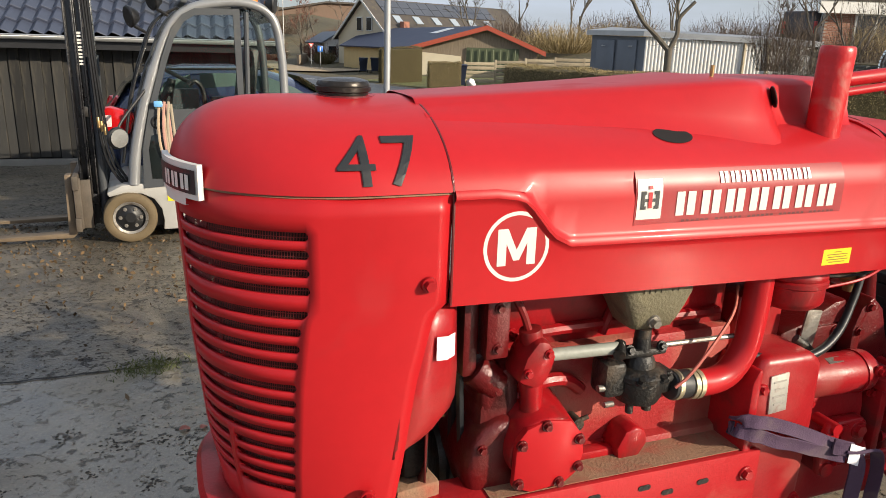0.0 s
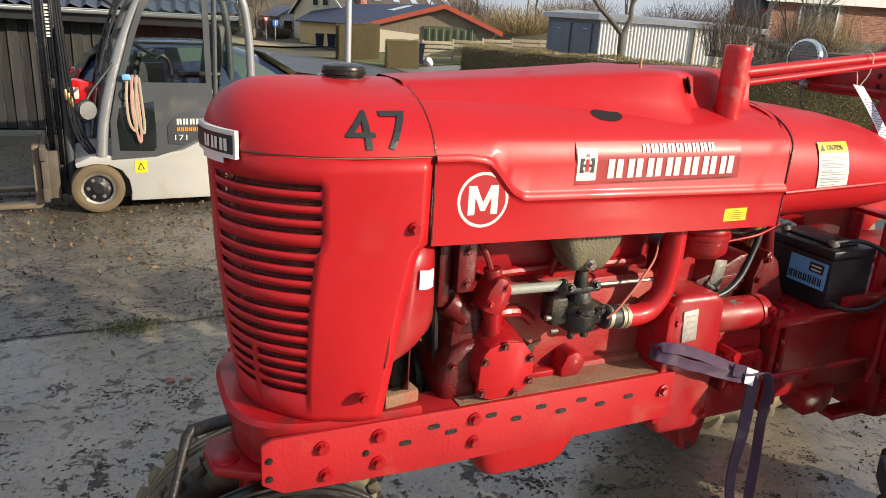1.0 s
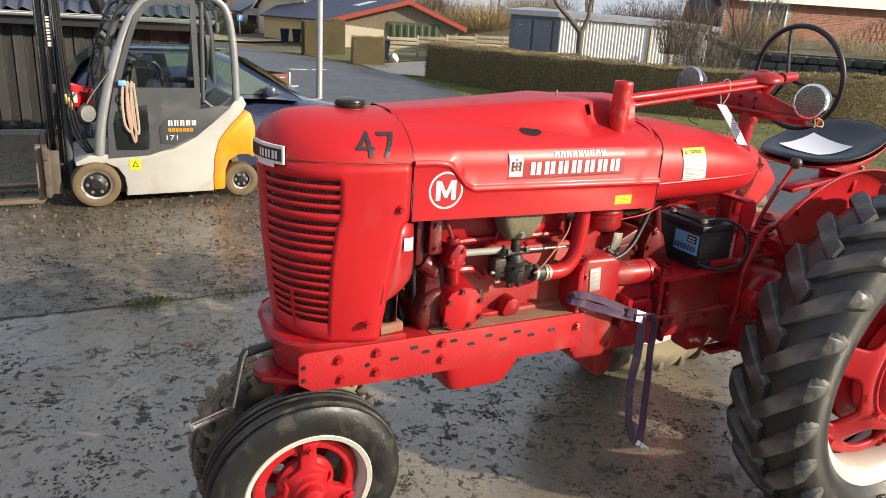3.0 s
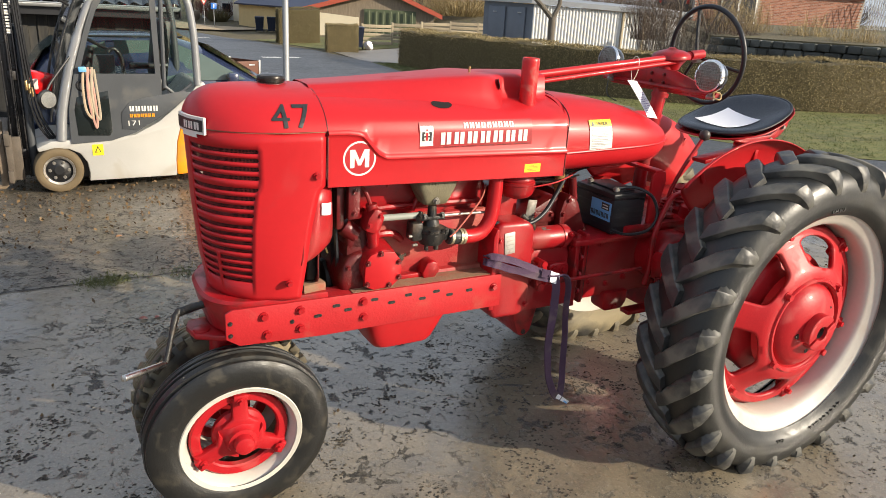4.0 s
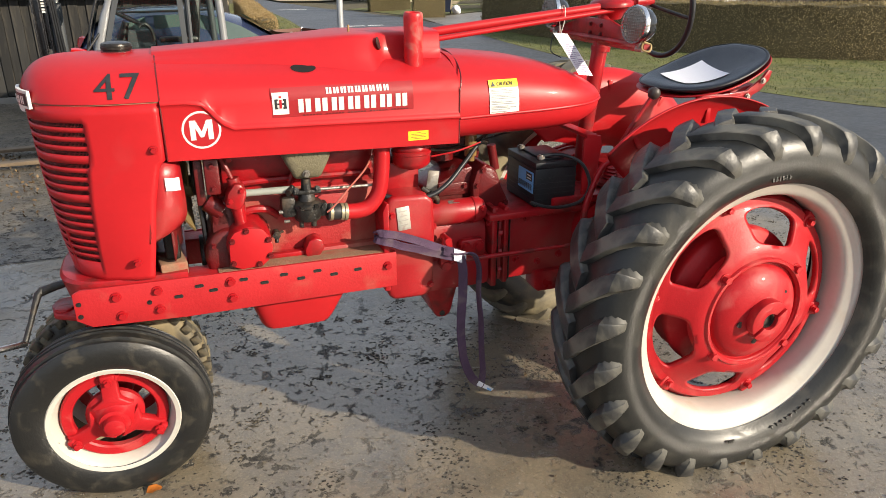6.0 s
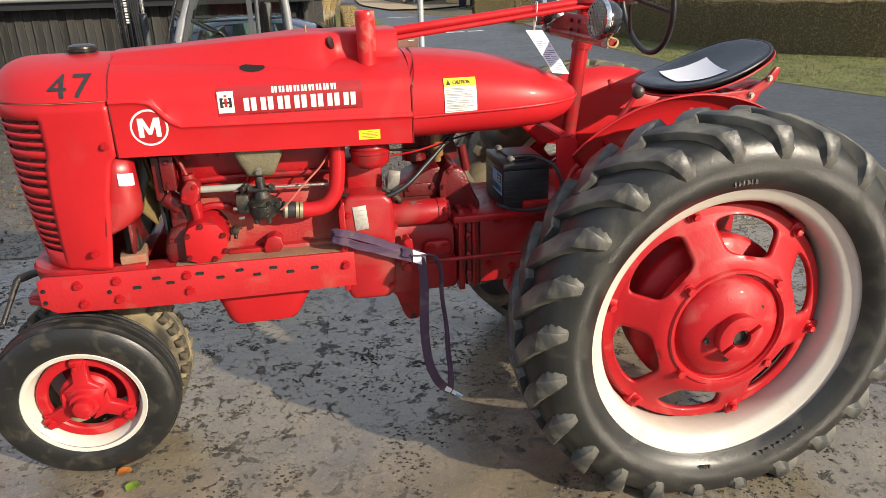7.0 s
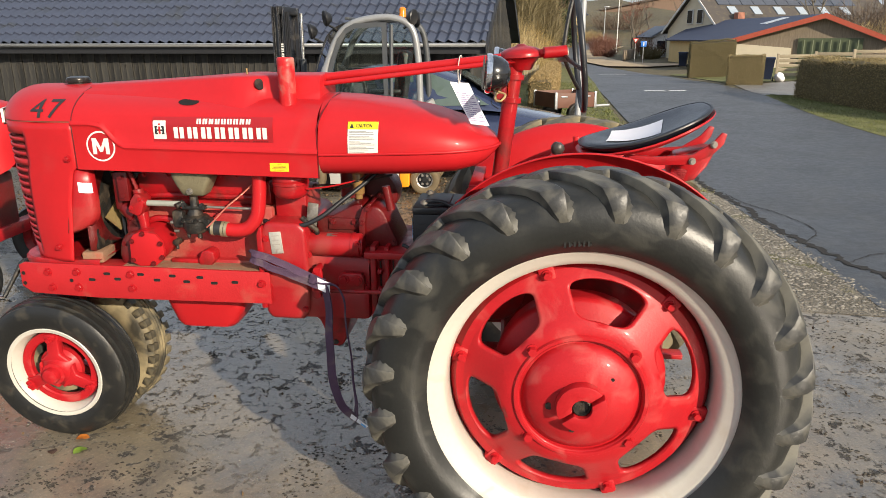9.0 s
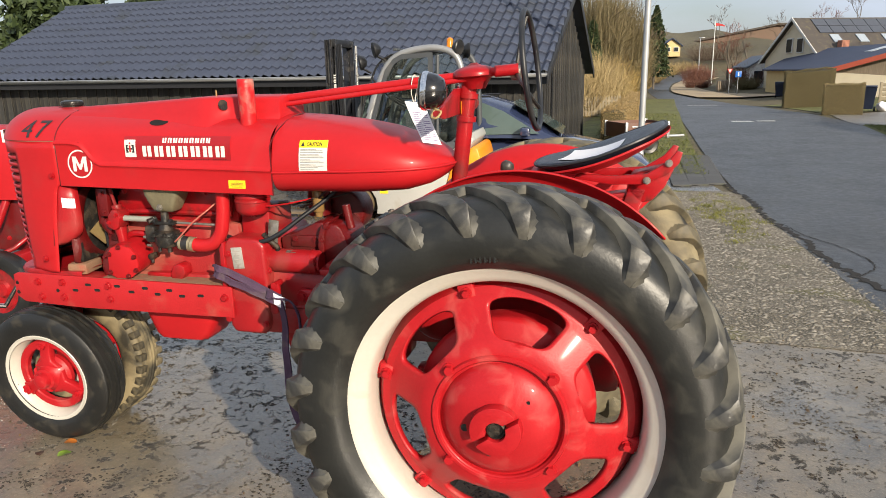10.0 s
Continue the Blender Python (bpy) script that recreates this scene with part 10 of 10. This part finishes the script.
lathe(bm, [(0, 0.0), (0.11, 0.0), (0.17, 0.15), (0.185, 0.3), (0.15, 0.46), (0.10, 0.52), (0.11, 0.56), (0.08, 0.57), (0, 0.5)], (0, 0, 0), (0, 0, 1), 24)
part("vessel", bm, mat("terracotta", (0.40, 0.16, 0.07), 0.8, var=0.15), pot)
bag = thing("white_bag", "small white bag on the ground beside the bin", "bag", (11.25, 28.2, level(11.2, 28.2)))
bm = B()
bmesh.ops.create_icosphere(bm, subdivisions=3, radius=0.2)
for v in bm.verts:
    v.co = v.co * (1 + 0.3 * noise.noise(v.co * 6)) + Vector((0, 0, 0.17))
    v.co.z = max(v.co.z, 0)
part("sack", bm, paper, bag)

# far street furniture
def street_post(name, label, cat, x, y, h, r, m):
    t = thing(name, label, cat, (x, y, level(x, y)))
    bm = B()
    cyl(bm, (0, 0, 0), (0, 0, h), r, r * 0.7, n=10)
    part("pole", bm, m, t)
    return t
s_ = street_post("flag_pole", "white flag pole with a drooping red pennant", "flag pole", 12.2, 77, 6.2, 0.05, white_paint)
bm = B()
grid(bm, [[(0.02 + 0.9 * u, 0.05 * math.sin(6 * u), 6.0 - 0.25 * u * u - 0.3 * v * (1 - 0.6 * u)) for v in (0, 1)] for u in (0, 0.25, 0.5, 0.75, 1)])
part("pennant", bm, mat("red_white_flag", (0.5, 0.05, 0.05), 0.8, var=0.3), s_)
s_ = street_post("street_lamp", "grey street lamp at the bend", "street lamp", 12.2, 87, 4.4, 0.06, zinc)
bm = B()
box(bm, (0.15, 0, 4.4), (0.6, 0.25, 0.12), 0.04)
part("lamp_head", bm, zinc, s_)
s_ = street_post("road_sign", "blue square road sign on a grey post", "road sign", 10.6, 54, 1.75, 0.03, zinc)
bm = B()
box(bm, (0, -0.04, 1.5), (0.42, 0.02, 0.42), 0.01)
part("sign_plate", bm, mat("blue_sign", (0.02, 0.14, 0.5), 0.4, bump=0), s_, "blue plate")
bm = B()
box(bm, (0, -0.056, 1.5), (0.08, 0.005, 0.26))
part("sign_mark", bm, white_print, s_)
s_ = street_post("give_way_sign", "red and white triangle road sign", "road sign", 10.35, 56, 1.9, 0.03, zinc)
bm = B()
prism(bm, [(-0.22, 1.9), (0.22, 1.9), (0, 1.52)], -0.05, -0.03)
part("sign_plate", bm, mat("red_sign", (0.5, 0.03, 0.03), 0.4, bump=0), s_)
bm = B()
prism(bm, [(-0.13, 1.85), (0.13, 1.85), (0, 1.62)], -0.056, -0.051)
part("sign_field", bm, white_print, s_)
# kerb island and its fence at the bend
spread("traffic_island", [(7.4, 50.2), (6.8, 60.3), (8.1, 75), (9.8, 82.5)], [(13, 48), (10.2, 58), (10.5, 74), (14, 83)], 0.10, mat("sandy_path", (0.40, 0.31, 0.20), 0.9, var=0.15, bump=0.4), "sandy pavement round the bend", "pavement", 6, 4)
bed = thing("garden_fence", "dark low board fence at the bend", "fence", (9.9, 60, level(10, 60)))
for k in range(10):
    bm = box(B(), (0.28 + 0.3 * k * 0.9, -0.0 + 0.9 * k, 0.5), (0.08, 0.8, 0.9), 0.01)
    part("panel", bm, grey_wood, bed)
# van on the rise
van = thing("van", "dark van parked on the rise behind the shed", "van", (30.5, 27.5, level(30.5, 27.5)), 25)
bm = B()
prism(bm, [(-2.3, 0.35), (-2.35, 1.0), (-2.1, 1.9), (1.0, 1.9), (1.7, 1.25), (2.4, 1.05), (2.45, 0.4)], -0.9, 0.9, 0.08)
part("body", bm, mat("van_paint", (0.03, 0.03, 0.035), 0.3, var=0.1, coat=0.5), van)
bm = B()
prism(bm, [(-2.0, 1.2), (-1.95, 1.75), (0.9, 1.75), (1.35, 1.25)], -0.92, 0.92, 0.02)
part("windows", bm, window_dark, van)
for y in (-0.75, 0.75):
    bm = box(B(), (-2.34, y, 1.1), (0.06, 0.16, 0.6), 0.02)
    part("tail_light", bm, mat("van_tail", (0.5, 0.02, 0.02), 0.3, bump=0), van)
for x in (-1.5, 1.5):
    for y in (-0.88, 0.88):
        bm = cyl(B(), (x, y - 0.1, 0.33), (x, y + 0.1, 0.33), 0.33, n=20)
        part("wheel", bm, rubber_side, van)

# trees and scrub in the distance
for i, (x, y, h, m) in enumerate(((22, 52, 6.5, twig_grey), (25, 60, 8, twig_brown), (29, 57, 8.5, twig_brown), (32, 52, 7.5, twig_grey), (35, 58, 9, twig_red), (38, 47, 7, twig_brown), (42, 52, 9, twig_brown), (45, 42, 7.5, twig_grey), (49, 38, 7, twig_brown), (52, 46, 9, twig_brown),
                                  (30, 38, 5.5, twig_brown), (35, 34, 5, twig_brown), (12.6, 70, 7.0, twig_red), (13.8, 74, 6, twig_red), (16, 80, 6.5, twig_brown), (20, 84, 7, twig_brown), (26, 92, 8, twig_red), (8, 112, 8, twig_grey), (4, 90, 8, twig_brown), (0, 78, 9, twig_grey),
                                  (-6, 60, 9, twig_grey), (56, 30, 7, twig_brown), (60, 22, 7, twig_grey), (18, 112, 8, twig_brown), (36, 110, 9, twig_brown), (50, 100, 10, twig_brown), (64, 84, 10, twig_grey), (70, 60, 9, twig_brown))):
    bare_tree("bare winter tree in the distance", x, y, h, 60 + i, m, 0.95, trunk_r=0.09)
for i, (x, y, r, h, m, n) in enumerate(((23, 47, 3.0, 2.2, straw, 700), (27, 46, 3.5, 2.4, straw, 800), (31, 45, 3.0, 2.2, straw, 700), (26, 53, 4, 3.4, twig_brown, 700), (33, 48, 4, 3.2, twig_brown, 700), (39, 42, 4, 3.0, twig_brown, 700), (44, 36, 4, 3.0, twig_brown, 700), (47, 30, 4, 2.8, twig_brown, 700), (51, 24, 4, 2.8, twig_red, 700), (36, 30, 3, 1.9, twig_brown, 600),
                                        (13.5, 64, 2.0, 2.2, twig_red, 600), (15, 70, 3, 2.6, twig_red, 700), (18, 76, 4, 3.0, twig_red, 700), (23, 82, 5, 3.4, twig_red, 800), (29, 88, 5, 3.6, twig_brown, 800), (12.6, 61, 1.2, 1.2, hedge_green, 500), (16, 100, 5, 3, twig_brown, 600), (5.0, 74, 1.6, 1.5, straw, 500), (6.4, 82, 2.0, 1.7, straw, 600), (7.6, 88, 2.0, 1.7, straw, 600), (9.0, 94, 2.4, 1.7, straw, 600), (11.6, 97, 2.4, 1.6, straw, 600), (10.2, 72, 1.6, 1.5, twig_red, 500), (11.5, 82, 2.2, 2.0, twig_red, 600))):
    shrub("brown winter scrub in the distance", x, y, r, h, n, m, 120 + i, 0.016)
# garden between hedge and brick house
for i, (x, y, r, h, m, n, w) in enumerate(((14.0, 12.6, 1.3, 1.8, twig_grey, 420, 0.006), (15.2, 14.2, 1.4, 2.4, twig_brown, 480, 0.006), (16.2, 12.8, 1.0, 1.5, twig_brown, 300, 0.006), (17.8, 13.8, 1.2, 2.1, straw, 380, 0.006), (18.2, 11.6, 0.9, 1.5, straw, 340, 0.006), (17.4, 9.6, 0.9, 1.3, straw, 340, 0.006), (16.6, 16.5, 1.2, 2.6, twig_brown, 420, 0.006), (18.8, 9.0, 0.7, 1.0, hedge_green, 300, 0.008), (19.0, 15.6, 1.1, 2.3, twig_brown, 380, 0.006))):
    shrub("leafless garden shrub behind the hedge", x, y, r, h, n, m, 160 + i, w, base=level(x, y) + (0.3 if x < 16 else 1.1))
bare_tree("thin leaning garden tree behind the hedge", 15.6, 13.4, 4.2, 7, twig_grey, 0.8, trunk_r=0.05, lean=0.25, base=0.4)
bare_tree("young garden tree behind the hedge", 18.0, 16.5, 5.0, 9, twig_grey, 0.9, trunk_r=0.06, base=0.9)
# picket fence
pf = thing("picket_fence", "short white picket fence by the lawn", "fence", (-0.75, 25.6, level(0, 25.6)))
first = None
for k in range(20):
    m = Matrix.Translation((0.11 * k, 0.09 * k, 0))
    if first is None:
        first = part("picket", prism(B(), [(-0.035, 0.05), (0.035, 0.05), (0.035, 0.75), (0, 0.82), (-0.035, 0.75)], -0.01, 0.01), fence_wood, pf)
    else:
        again(first, m)
bm = B()
for z in (0.22, 0.6):
    box(bm, (1.05, 0.88, z), (2.75, 0.02, 0.06), 0.0, Matrix.Rotation(math.atan2(0.09, 0.11), 4, "Z"))
part("rail", bm, fence_wood, pf)

# ---- small things on the ground ----
def lumps(name, pts, sizes, material, label, cat, seed):
    """Crumbs of stone and soil, each a small squashed octahedron."""
    rng = np.random.default_rng(seed)
    pts, sizes = np.asarray(pts, float), np.asarray(sizes, float)
    k = len(pts)
    unit = np.array([(1, 0, 0), (0, 1, 0), (-1, 0, 0), (0, -1, 0), (0, 0, 0.8), (0, 0, -0.3)], float)
    v = unit[None] * (1 + rng.uniform(-0.35, 0.35, (k, 6, 1)))
    a = rng.uniform(0, 2 * math.pi, k)
    c, s = np.cos(a)[:, None], np.sin(a)[:, None]
    x, y = v[:, :, 0] * c - v[:, :, 1] * s, v[:, :, 0] * s + v[:, :, 1] * c
    v = np.stack([x * rng.uniform(0.8, 1.7, (k, 1)), y, v[:, :, 2] * 0.6], 2) * sizes[:, None, None] + pts[:, None]
    f = np.array([(0, 1, 4), (1, 2, 4), (2, 3, 4), (3, 0, 4), (1, 0, 5), (2, 1, 5), (3, 2, 5), (0, 3, 5)])
    me = bpy.data.meshes.new(name)
    me.from_pydata(v.reshape(-1, 3).tolist(), [], (np.arange(k)[:, None, None] * 6 + f[None]).reshape(-1, 3).tolist())
    me.materials.append(material)
    return tagged(new(name, me), label, cat, kind="stuff")


rng = np.random.default_rng(77)
crumb_dark = leaf_mat("dark_crumb", (0.018, 0.015, 0.012), (0.09, 0.075, 0.055), 0.8)
crumb_pale = leaf_mat("pale_crumb", (0.12, 0.11, 0.09), (0.32, 0.29, 0.24), 0.8)
# crumbs lie in patches on the slab
cent = np.stack([rng.uniform(-5, 3.5, 900), rng.uniform(-2.4, 2.0, 900)], 1)
ids = rng.integers(0, 900, 22000)
xy = cent[ids] + rng.normal(0, 1, (22000, 2)) * rng.uniform(0.01, 0.07, 900)[ids][:, None]
lumps("grit", [(x, y, level(x, y) + 0.001) for x, y in xy], rng.uniform(0.002, 0.008, 22000), crumb_dark, "dark crumbs of soil and broken concrete in patches", "grit", 1)
xy = np.stack([rng.uniform(-5, 3.5, 3500), rng.uniform(-2.4, 2.0, 3500)], 1)
lumps("gravel", [(x, y, level(x, y) + 0.001) for x, y in xy], rng.uniform(0.0015, 0.005, 3500), crumb_pale, "scattered pale grit on the concrete", "gravel", 2)
xy = np.stack([rng.uniform(-7, 1.2, 9000), rng.uniform(2.6, 6.8, 9000)], 1)
lumps("stone_litter", [(x, y, level(x, y)) for x, y in xy], rng.uniform(0.003, 0.010, 9000), crumb_dark, "dark stones and soil lumps over the muddy yard", "gravel", 3)
xy = np.stack([rng.uniform(0.8, 2.4, 11000), rng.uniform(1.7, 8.2, 11000)], 1)
lumps("verge_stones", [(x, y, level(x, y) + 0.004) for x, y in xy], rng.uniform(0.004, 0.016, 11000), crumb_pale, "pale loose stones on the gravel verge", "gravel", 4)
brown_leaf = leaf_mat("dead_leaf", (0.05, 0.03, 0.014), (0.17, 0.105, 0.045), 0.7)
xy = np.stack([rng.uniform(-6.5, 0.8, 2600), 5.1 + rng.normal(0, 0.9, 2600)], 1)
xy[:, 1] = np.clip(xy[:, 1], 2.1, 9.6)
tagged(leaves("leaf_litter", [(x, y, level(x, y) + 0.012) for x, y in xy], 0.022, brown_leaf, None, "brown dead leaves strewn over the yard", 9, 1.5), "", "leaves", kind="stuff")
xy = np.stack([rng.uniform(-4.5, 3, 420), rng.uniform(-2.2, 2.0, 420)], 1)
tagged(leaves("leaf_crumbs", [(x, y, level(x, y) + 0.006) for x, y in xy], 0.014, brown_leaf, None, "small brown leaf bits on the concrete", 10, 1.5), "", "leaves", kind="stuff")


def leaf_thing(x, y, size, color, turn, label):
    bm = B()
    rows = []
    for i in range(9):
        f = i / 8
        w = size * 0.42 * math.sin(math.pi * f) ** 0.8 * (1 + 0.18 * math.sin(9 * f))
        rows.append([(size * (f - 0.5), w * t, 0.006 + 0.02 * size * 8 * abs(t) * math.sin(math.pi * f) * 0.5 + 0.004 * math.sin(4 * f)) for t in (-1, -0.5, 0, 0.5, 1)])
    grid(bm, rows)
    ob = part("fallen_leaf", bm, mat("leaf_blade", color, 0.55, var=0.25, scale=30, bump=0.3), None)
    if y < 1:
        x, y = (STAND @ Vector((x, y, 0)))[:2]
    ob.matrix_basis = pose(x, y, level(x, y), 0, 0, turn)
    tagged(ob, label, "leaf", "fallen leaves")


LEAVES = [
    (-2.21, -0.22, 0.06, (0.45, 0.14, 0.02), 20, "curled orange fallen leaf on the concrete"),
    (-2.16, -0.32, 0.065, (0.16, 0.26, 0.03), 60, "green fallen leaf lying on the concrete"),
    (-2.28, -0.34, 0.05, (0.06, 0.035, 0.025), 130, "dark brown fallen leaf on the concrete"),
    (-2.56, -0.37, 0.06, (0.35, 0.22, 0.09), 10, "dry tan fallen leaf on the concrete"),
    (-2.33, 1.83, 0.05, (0.3, 0.08, 0.05), 0, "reddish brown fallen leaf on the ground"),
    (-2.25, 1.82, 0.04, (0.3, 0.08, 0.05), 40, "small reddish fallen leaf on the ground"),
    (-2.24, 3.59, 0.06, (0.42, 0.2, 0.08), 15, "tan orange leaf on the muddy yard"),
    (0.99, -0.39, 0.035, (0.5, 0.16, 0.03), 80, "small orange leaf on the concrete"),
    (-0.24, -1.14, 0.05, (0.3, 0.06, 0.03), 30, "reddish fallen leaf on the concrete"),
]
for a in LEAVES:
    leaf_thing(*a)

# tufts and grass
def tufts(name, pts, h, n, material, seed, label, w=0.004):
    rng = np.random.default_rng(seed)
    pts = np.asarray(pts, float)
    ids = rng.integers(0, len(pts), n)
    b = pts[ids] + np.concatenate([rng.normal(0, 0.05, (n, 2)), np.zeros((n, 1))], 1)
    t = b + np.stack([rng.normal(0, 0.5, n), rng.normal(0, 0.5, n), rng.uniform(0.4, 1.1, n)], 1) * h
    return tagged(blades(name, b, t, w, material, None, label, seed, 2, 0.2), "", "grass", kind="stuff")


def band_points(left, right, n, seed):
    rng = np.random.default_rng(seed)
    A, C = smooth_path([(*p, 0) for p in left], 8), smooth_path([(*p, 0) for p in right], 8)
    k = min(len(A), len(C))
    out = []
    for _ in range(n):
        i = rng.integers(0, k - 1)
        f, g = rng.random(), rng.random()
        q = A[i].lerp(A[i + 1], f).lerp(C[i].lerp(C[i + 1], f), g)
        out.append((q.x, q.y, level(q.x, q.y) + 0.008))
    return out


tufts("verge_grass", band_points([(14.0, 1.9), (8.7, 3.5), (7.3, 7.5), (7.4, 14), (8.6, 22)], [(20, 5.0), (15.6, 8.2), (12.4, 10.0), (10.2, 13.5), (9.2, 21.5)], 9000, 3), 0.045, 26000, grass_leaf, 5, "short winter grass blades on the verge", 0.005)
tufts("lawn_grass", band_points([(0.2, 10.3), (0.4, 18), (1.2, 30)], [(2.25, 10.0), (2.6, 15), (3.6, 28)], 4000, 4), 0.06, 9000, grass_leaf, 6, "lawn grass blades beside the road", 0.006)
moss_pts = [(x, y, level(x, y) + 0.004) for x, y in zip(rng.normal(1.9, 0.18, 60), rng.normal(6.4, 0.8, 60))]
tufts("verge_tufts", moss_pts, 0.03, 2600, leaf_mat("yellow_moss", (0.10, 0.11, 0.02), (0.25, 0.24, 0.05)), 7, "yellow-green moss and grass tufts in the gravel", 0.003)
seam_pts = [(x, 1.7 + (18 - x) * 0.0421 + 0.02 * math.sin(3 * x) + 0.03 * rng.normal(), 0.0) for x in np.concatenate([rng.normal(-2.45, 0.08, 30), rng.normal(-1.9, 0.1, 14), rng.normal(-3.6, 0.1, 12)])]
tufts("seam_grass", seam_pts, 0.03, 900, grass_leaf, 8, "grass tufts growing in the concrete joint", 0.0025)

# dark joint between slab and yard, cracks by the road
def ribbon(name, pts, w, material, label, cat, lift, seed):
    rnd = random.Random(seed)
    P = smooth_path([(*p, 0) for p in pts], 22)
    bm = B()
    rows = []
    for i, p in enumerate(P):
        d = (P[min(i + 1, len(P) - 1)] - P[max(i - 1, 0)]).normalized()
        s = Vector((-d.y, d.x, 0))
        a, b = w * rnd.uniform(0.2, 1.0), w * rnd.uniform(0.2, 1.0)
        j = rnd.uniform(-1, 1) * w * 0.9
        q = p + s * j
        rows.append([(q + s * t + Vector((0, 0, level(q.x, q.y) + lift)))[:] for t in (-a, 0, b)])
    grid(bm, rows)
    return tagged(part(name, bm, material, None, label), "", cat, kind="structure")


crack_m = mat("crack_dirt", (0.022, 0.019, 0.016), 0.9, var=0.4, scale=20, bump=0.8)
ribbon("slab_joint", [(-9, 2.84), (-6, 2.70), (-4, 2.64), (-2.4, 2.55), (-1.4, 2.53), (-0.6, 2.48)], 0.012, crack_m, "dark dirt-filled joint across the yard", "joint", 0.005, 4)
ribbon("road_crack", [(3.0, 1.75), (2.62, 2.6), (2.45, 3.6), (2.42, 4.8), (2.36, 6.2), (2.40, 7.4), (2.36, 8.6), (2.42, 10), (2.5, 13)], 0.055, crack_m, "broken dark edge of the asphalt", "crack", 0.011, 5)
ribbon("road_crack", [(2.45, 3.4), (2.75, 3.9), (2.7, 4.6), (2.5, 5.2), (2.45, 5.7)], 0.010, crack_m, "thin branching crack in the asphalt", "crack", 0.011, 6)
ribbon("road_crack", [(2.55, 2.8), (2.95, 3.1), (3.3, 3.0), (3.7, 3.3), (4.1, 3.2)], 0.008, crack_m, "thin branching crack in the asphalt", "crack", 0.011, 7)
ribbon("road_crack", [(2.7, 2.3), (3.1, 2.25), (3.4, 2.45)], 0.010, crack_m, "thin branching crack in the asphalt", "crack", 0.011, 8)
# road marking
bm = B()
for x0, x1, y in ((4.95, 5.65, 23.4), (5.8, 6.4, 23.5)):
    grid(bm, [[(x, y + t, level(x, y) + 0.016) for t in (0, 0.35)] for x in (x0, (x0 + x1) / 2, x1)])
tagged(part("road_marking", bm, white_paint), "worn white dashes across the road", "road marking", kind="structure")
bm = B()
grid(bm, [[(x, y, level(x, y) + 0.016) for x in (5.6, 7.2)] for y in (40.5, 41.2)])
tagged(part("road_marking", bm, white_paint), "worn white line at the junction", "road marking", kind="structure")

# paving slabs by the verge
def pave_at(u, v):
    p = Vector((1.53, 8.76, 0)).lerp(Vector((2.36, 9.10, 0)), u).lerp(Vector((1.72, 13.0, 0)).lerp(Vector((2.70, 13.06, 0)), u), v)
    return p + Vector((0, 0, level(p.x, p.y)))


pav = tagged(part("paving", (lambda b: (grid(b, [[pave_at(i / 3, j / 10) + Vector((0, 0, 0.004)) for i in range(4)] for j in range(11)]), b)[1])(B()), crack_m), "dark grey paving slabs at the verge", "pavement", kind="structure")
slab_piece = None
pm = mat("paving_slab", (0.085, 0.085, 0.085), 0.8, var=0.2, scale=6, bump=0.4, per=0.4, dirt=(0.1, 0.11, 0.05), dirt_amount=0.25)
for i in range(3):
    for j in range(14):
        q = pave_at((i + 0.5) / 3, (j + 0.5) / 14)
        m = Matrix.Translation(q + Vector((0, 0, 0.010))) @ Matrix.Rotation(random.Random(i * 9 + j).uniform(-0.02, 0.02), 4, "Z")
        if slab_piece is None:
            slab_piece = part("slab", box(B(), (0, 0, 0), (0.285, 0.285, 0.03), 0.004, seg=1), pm, pav)
            slab_piece.matrix_basis = m
        else:
            again(slab_piece, m)
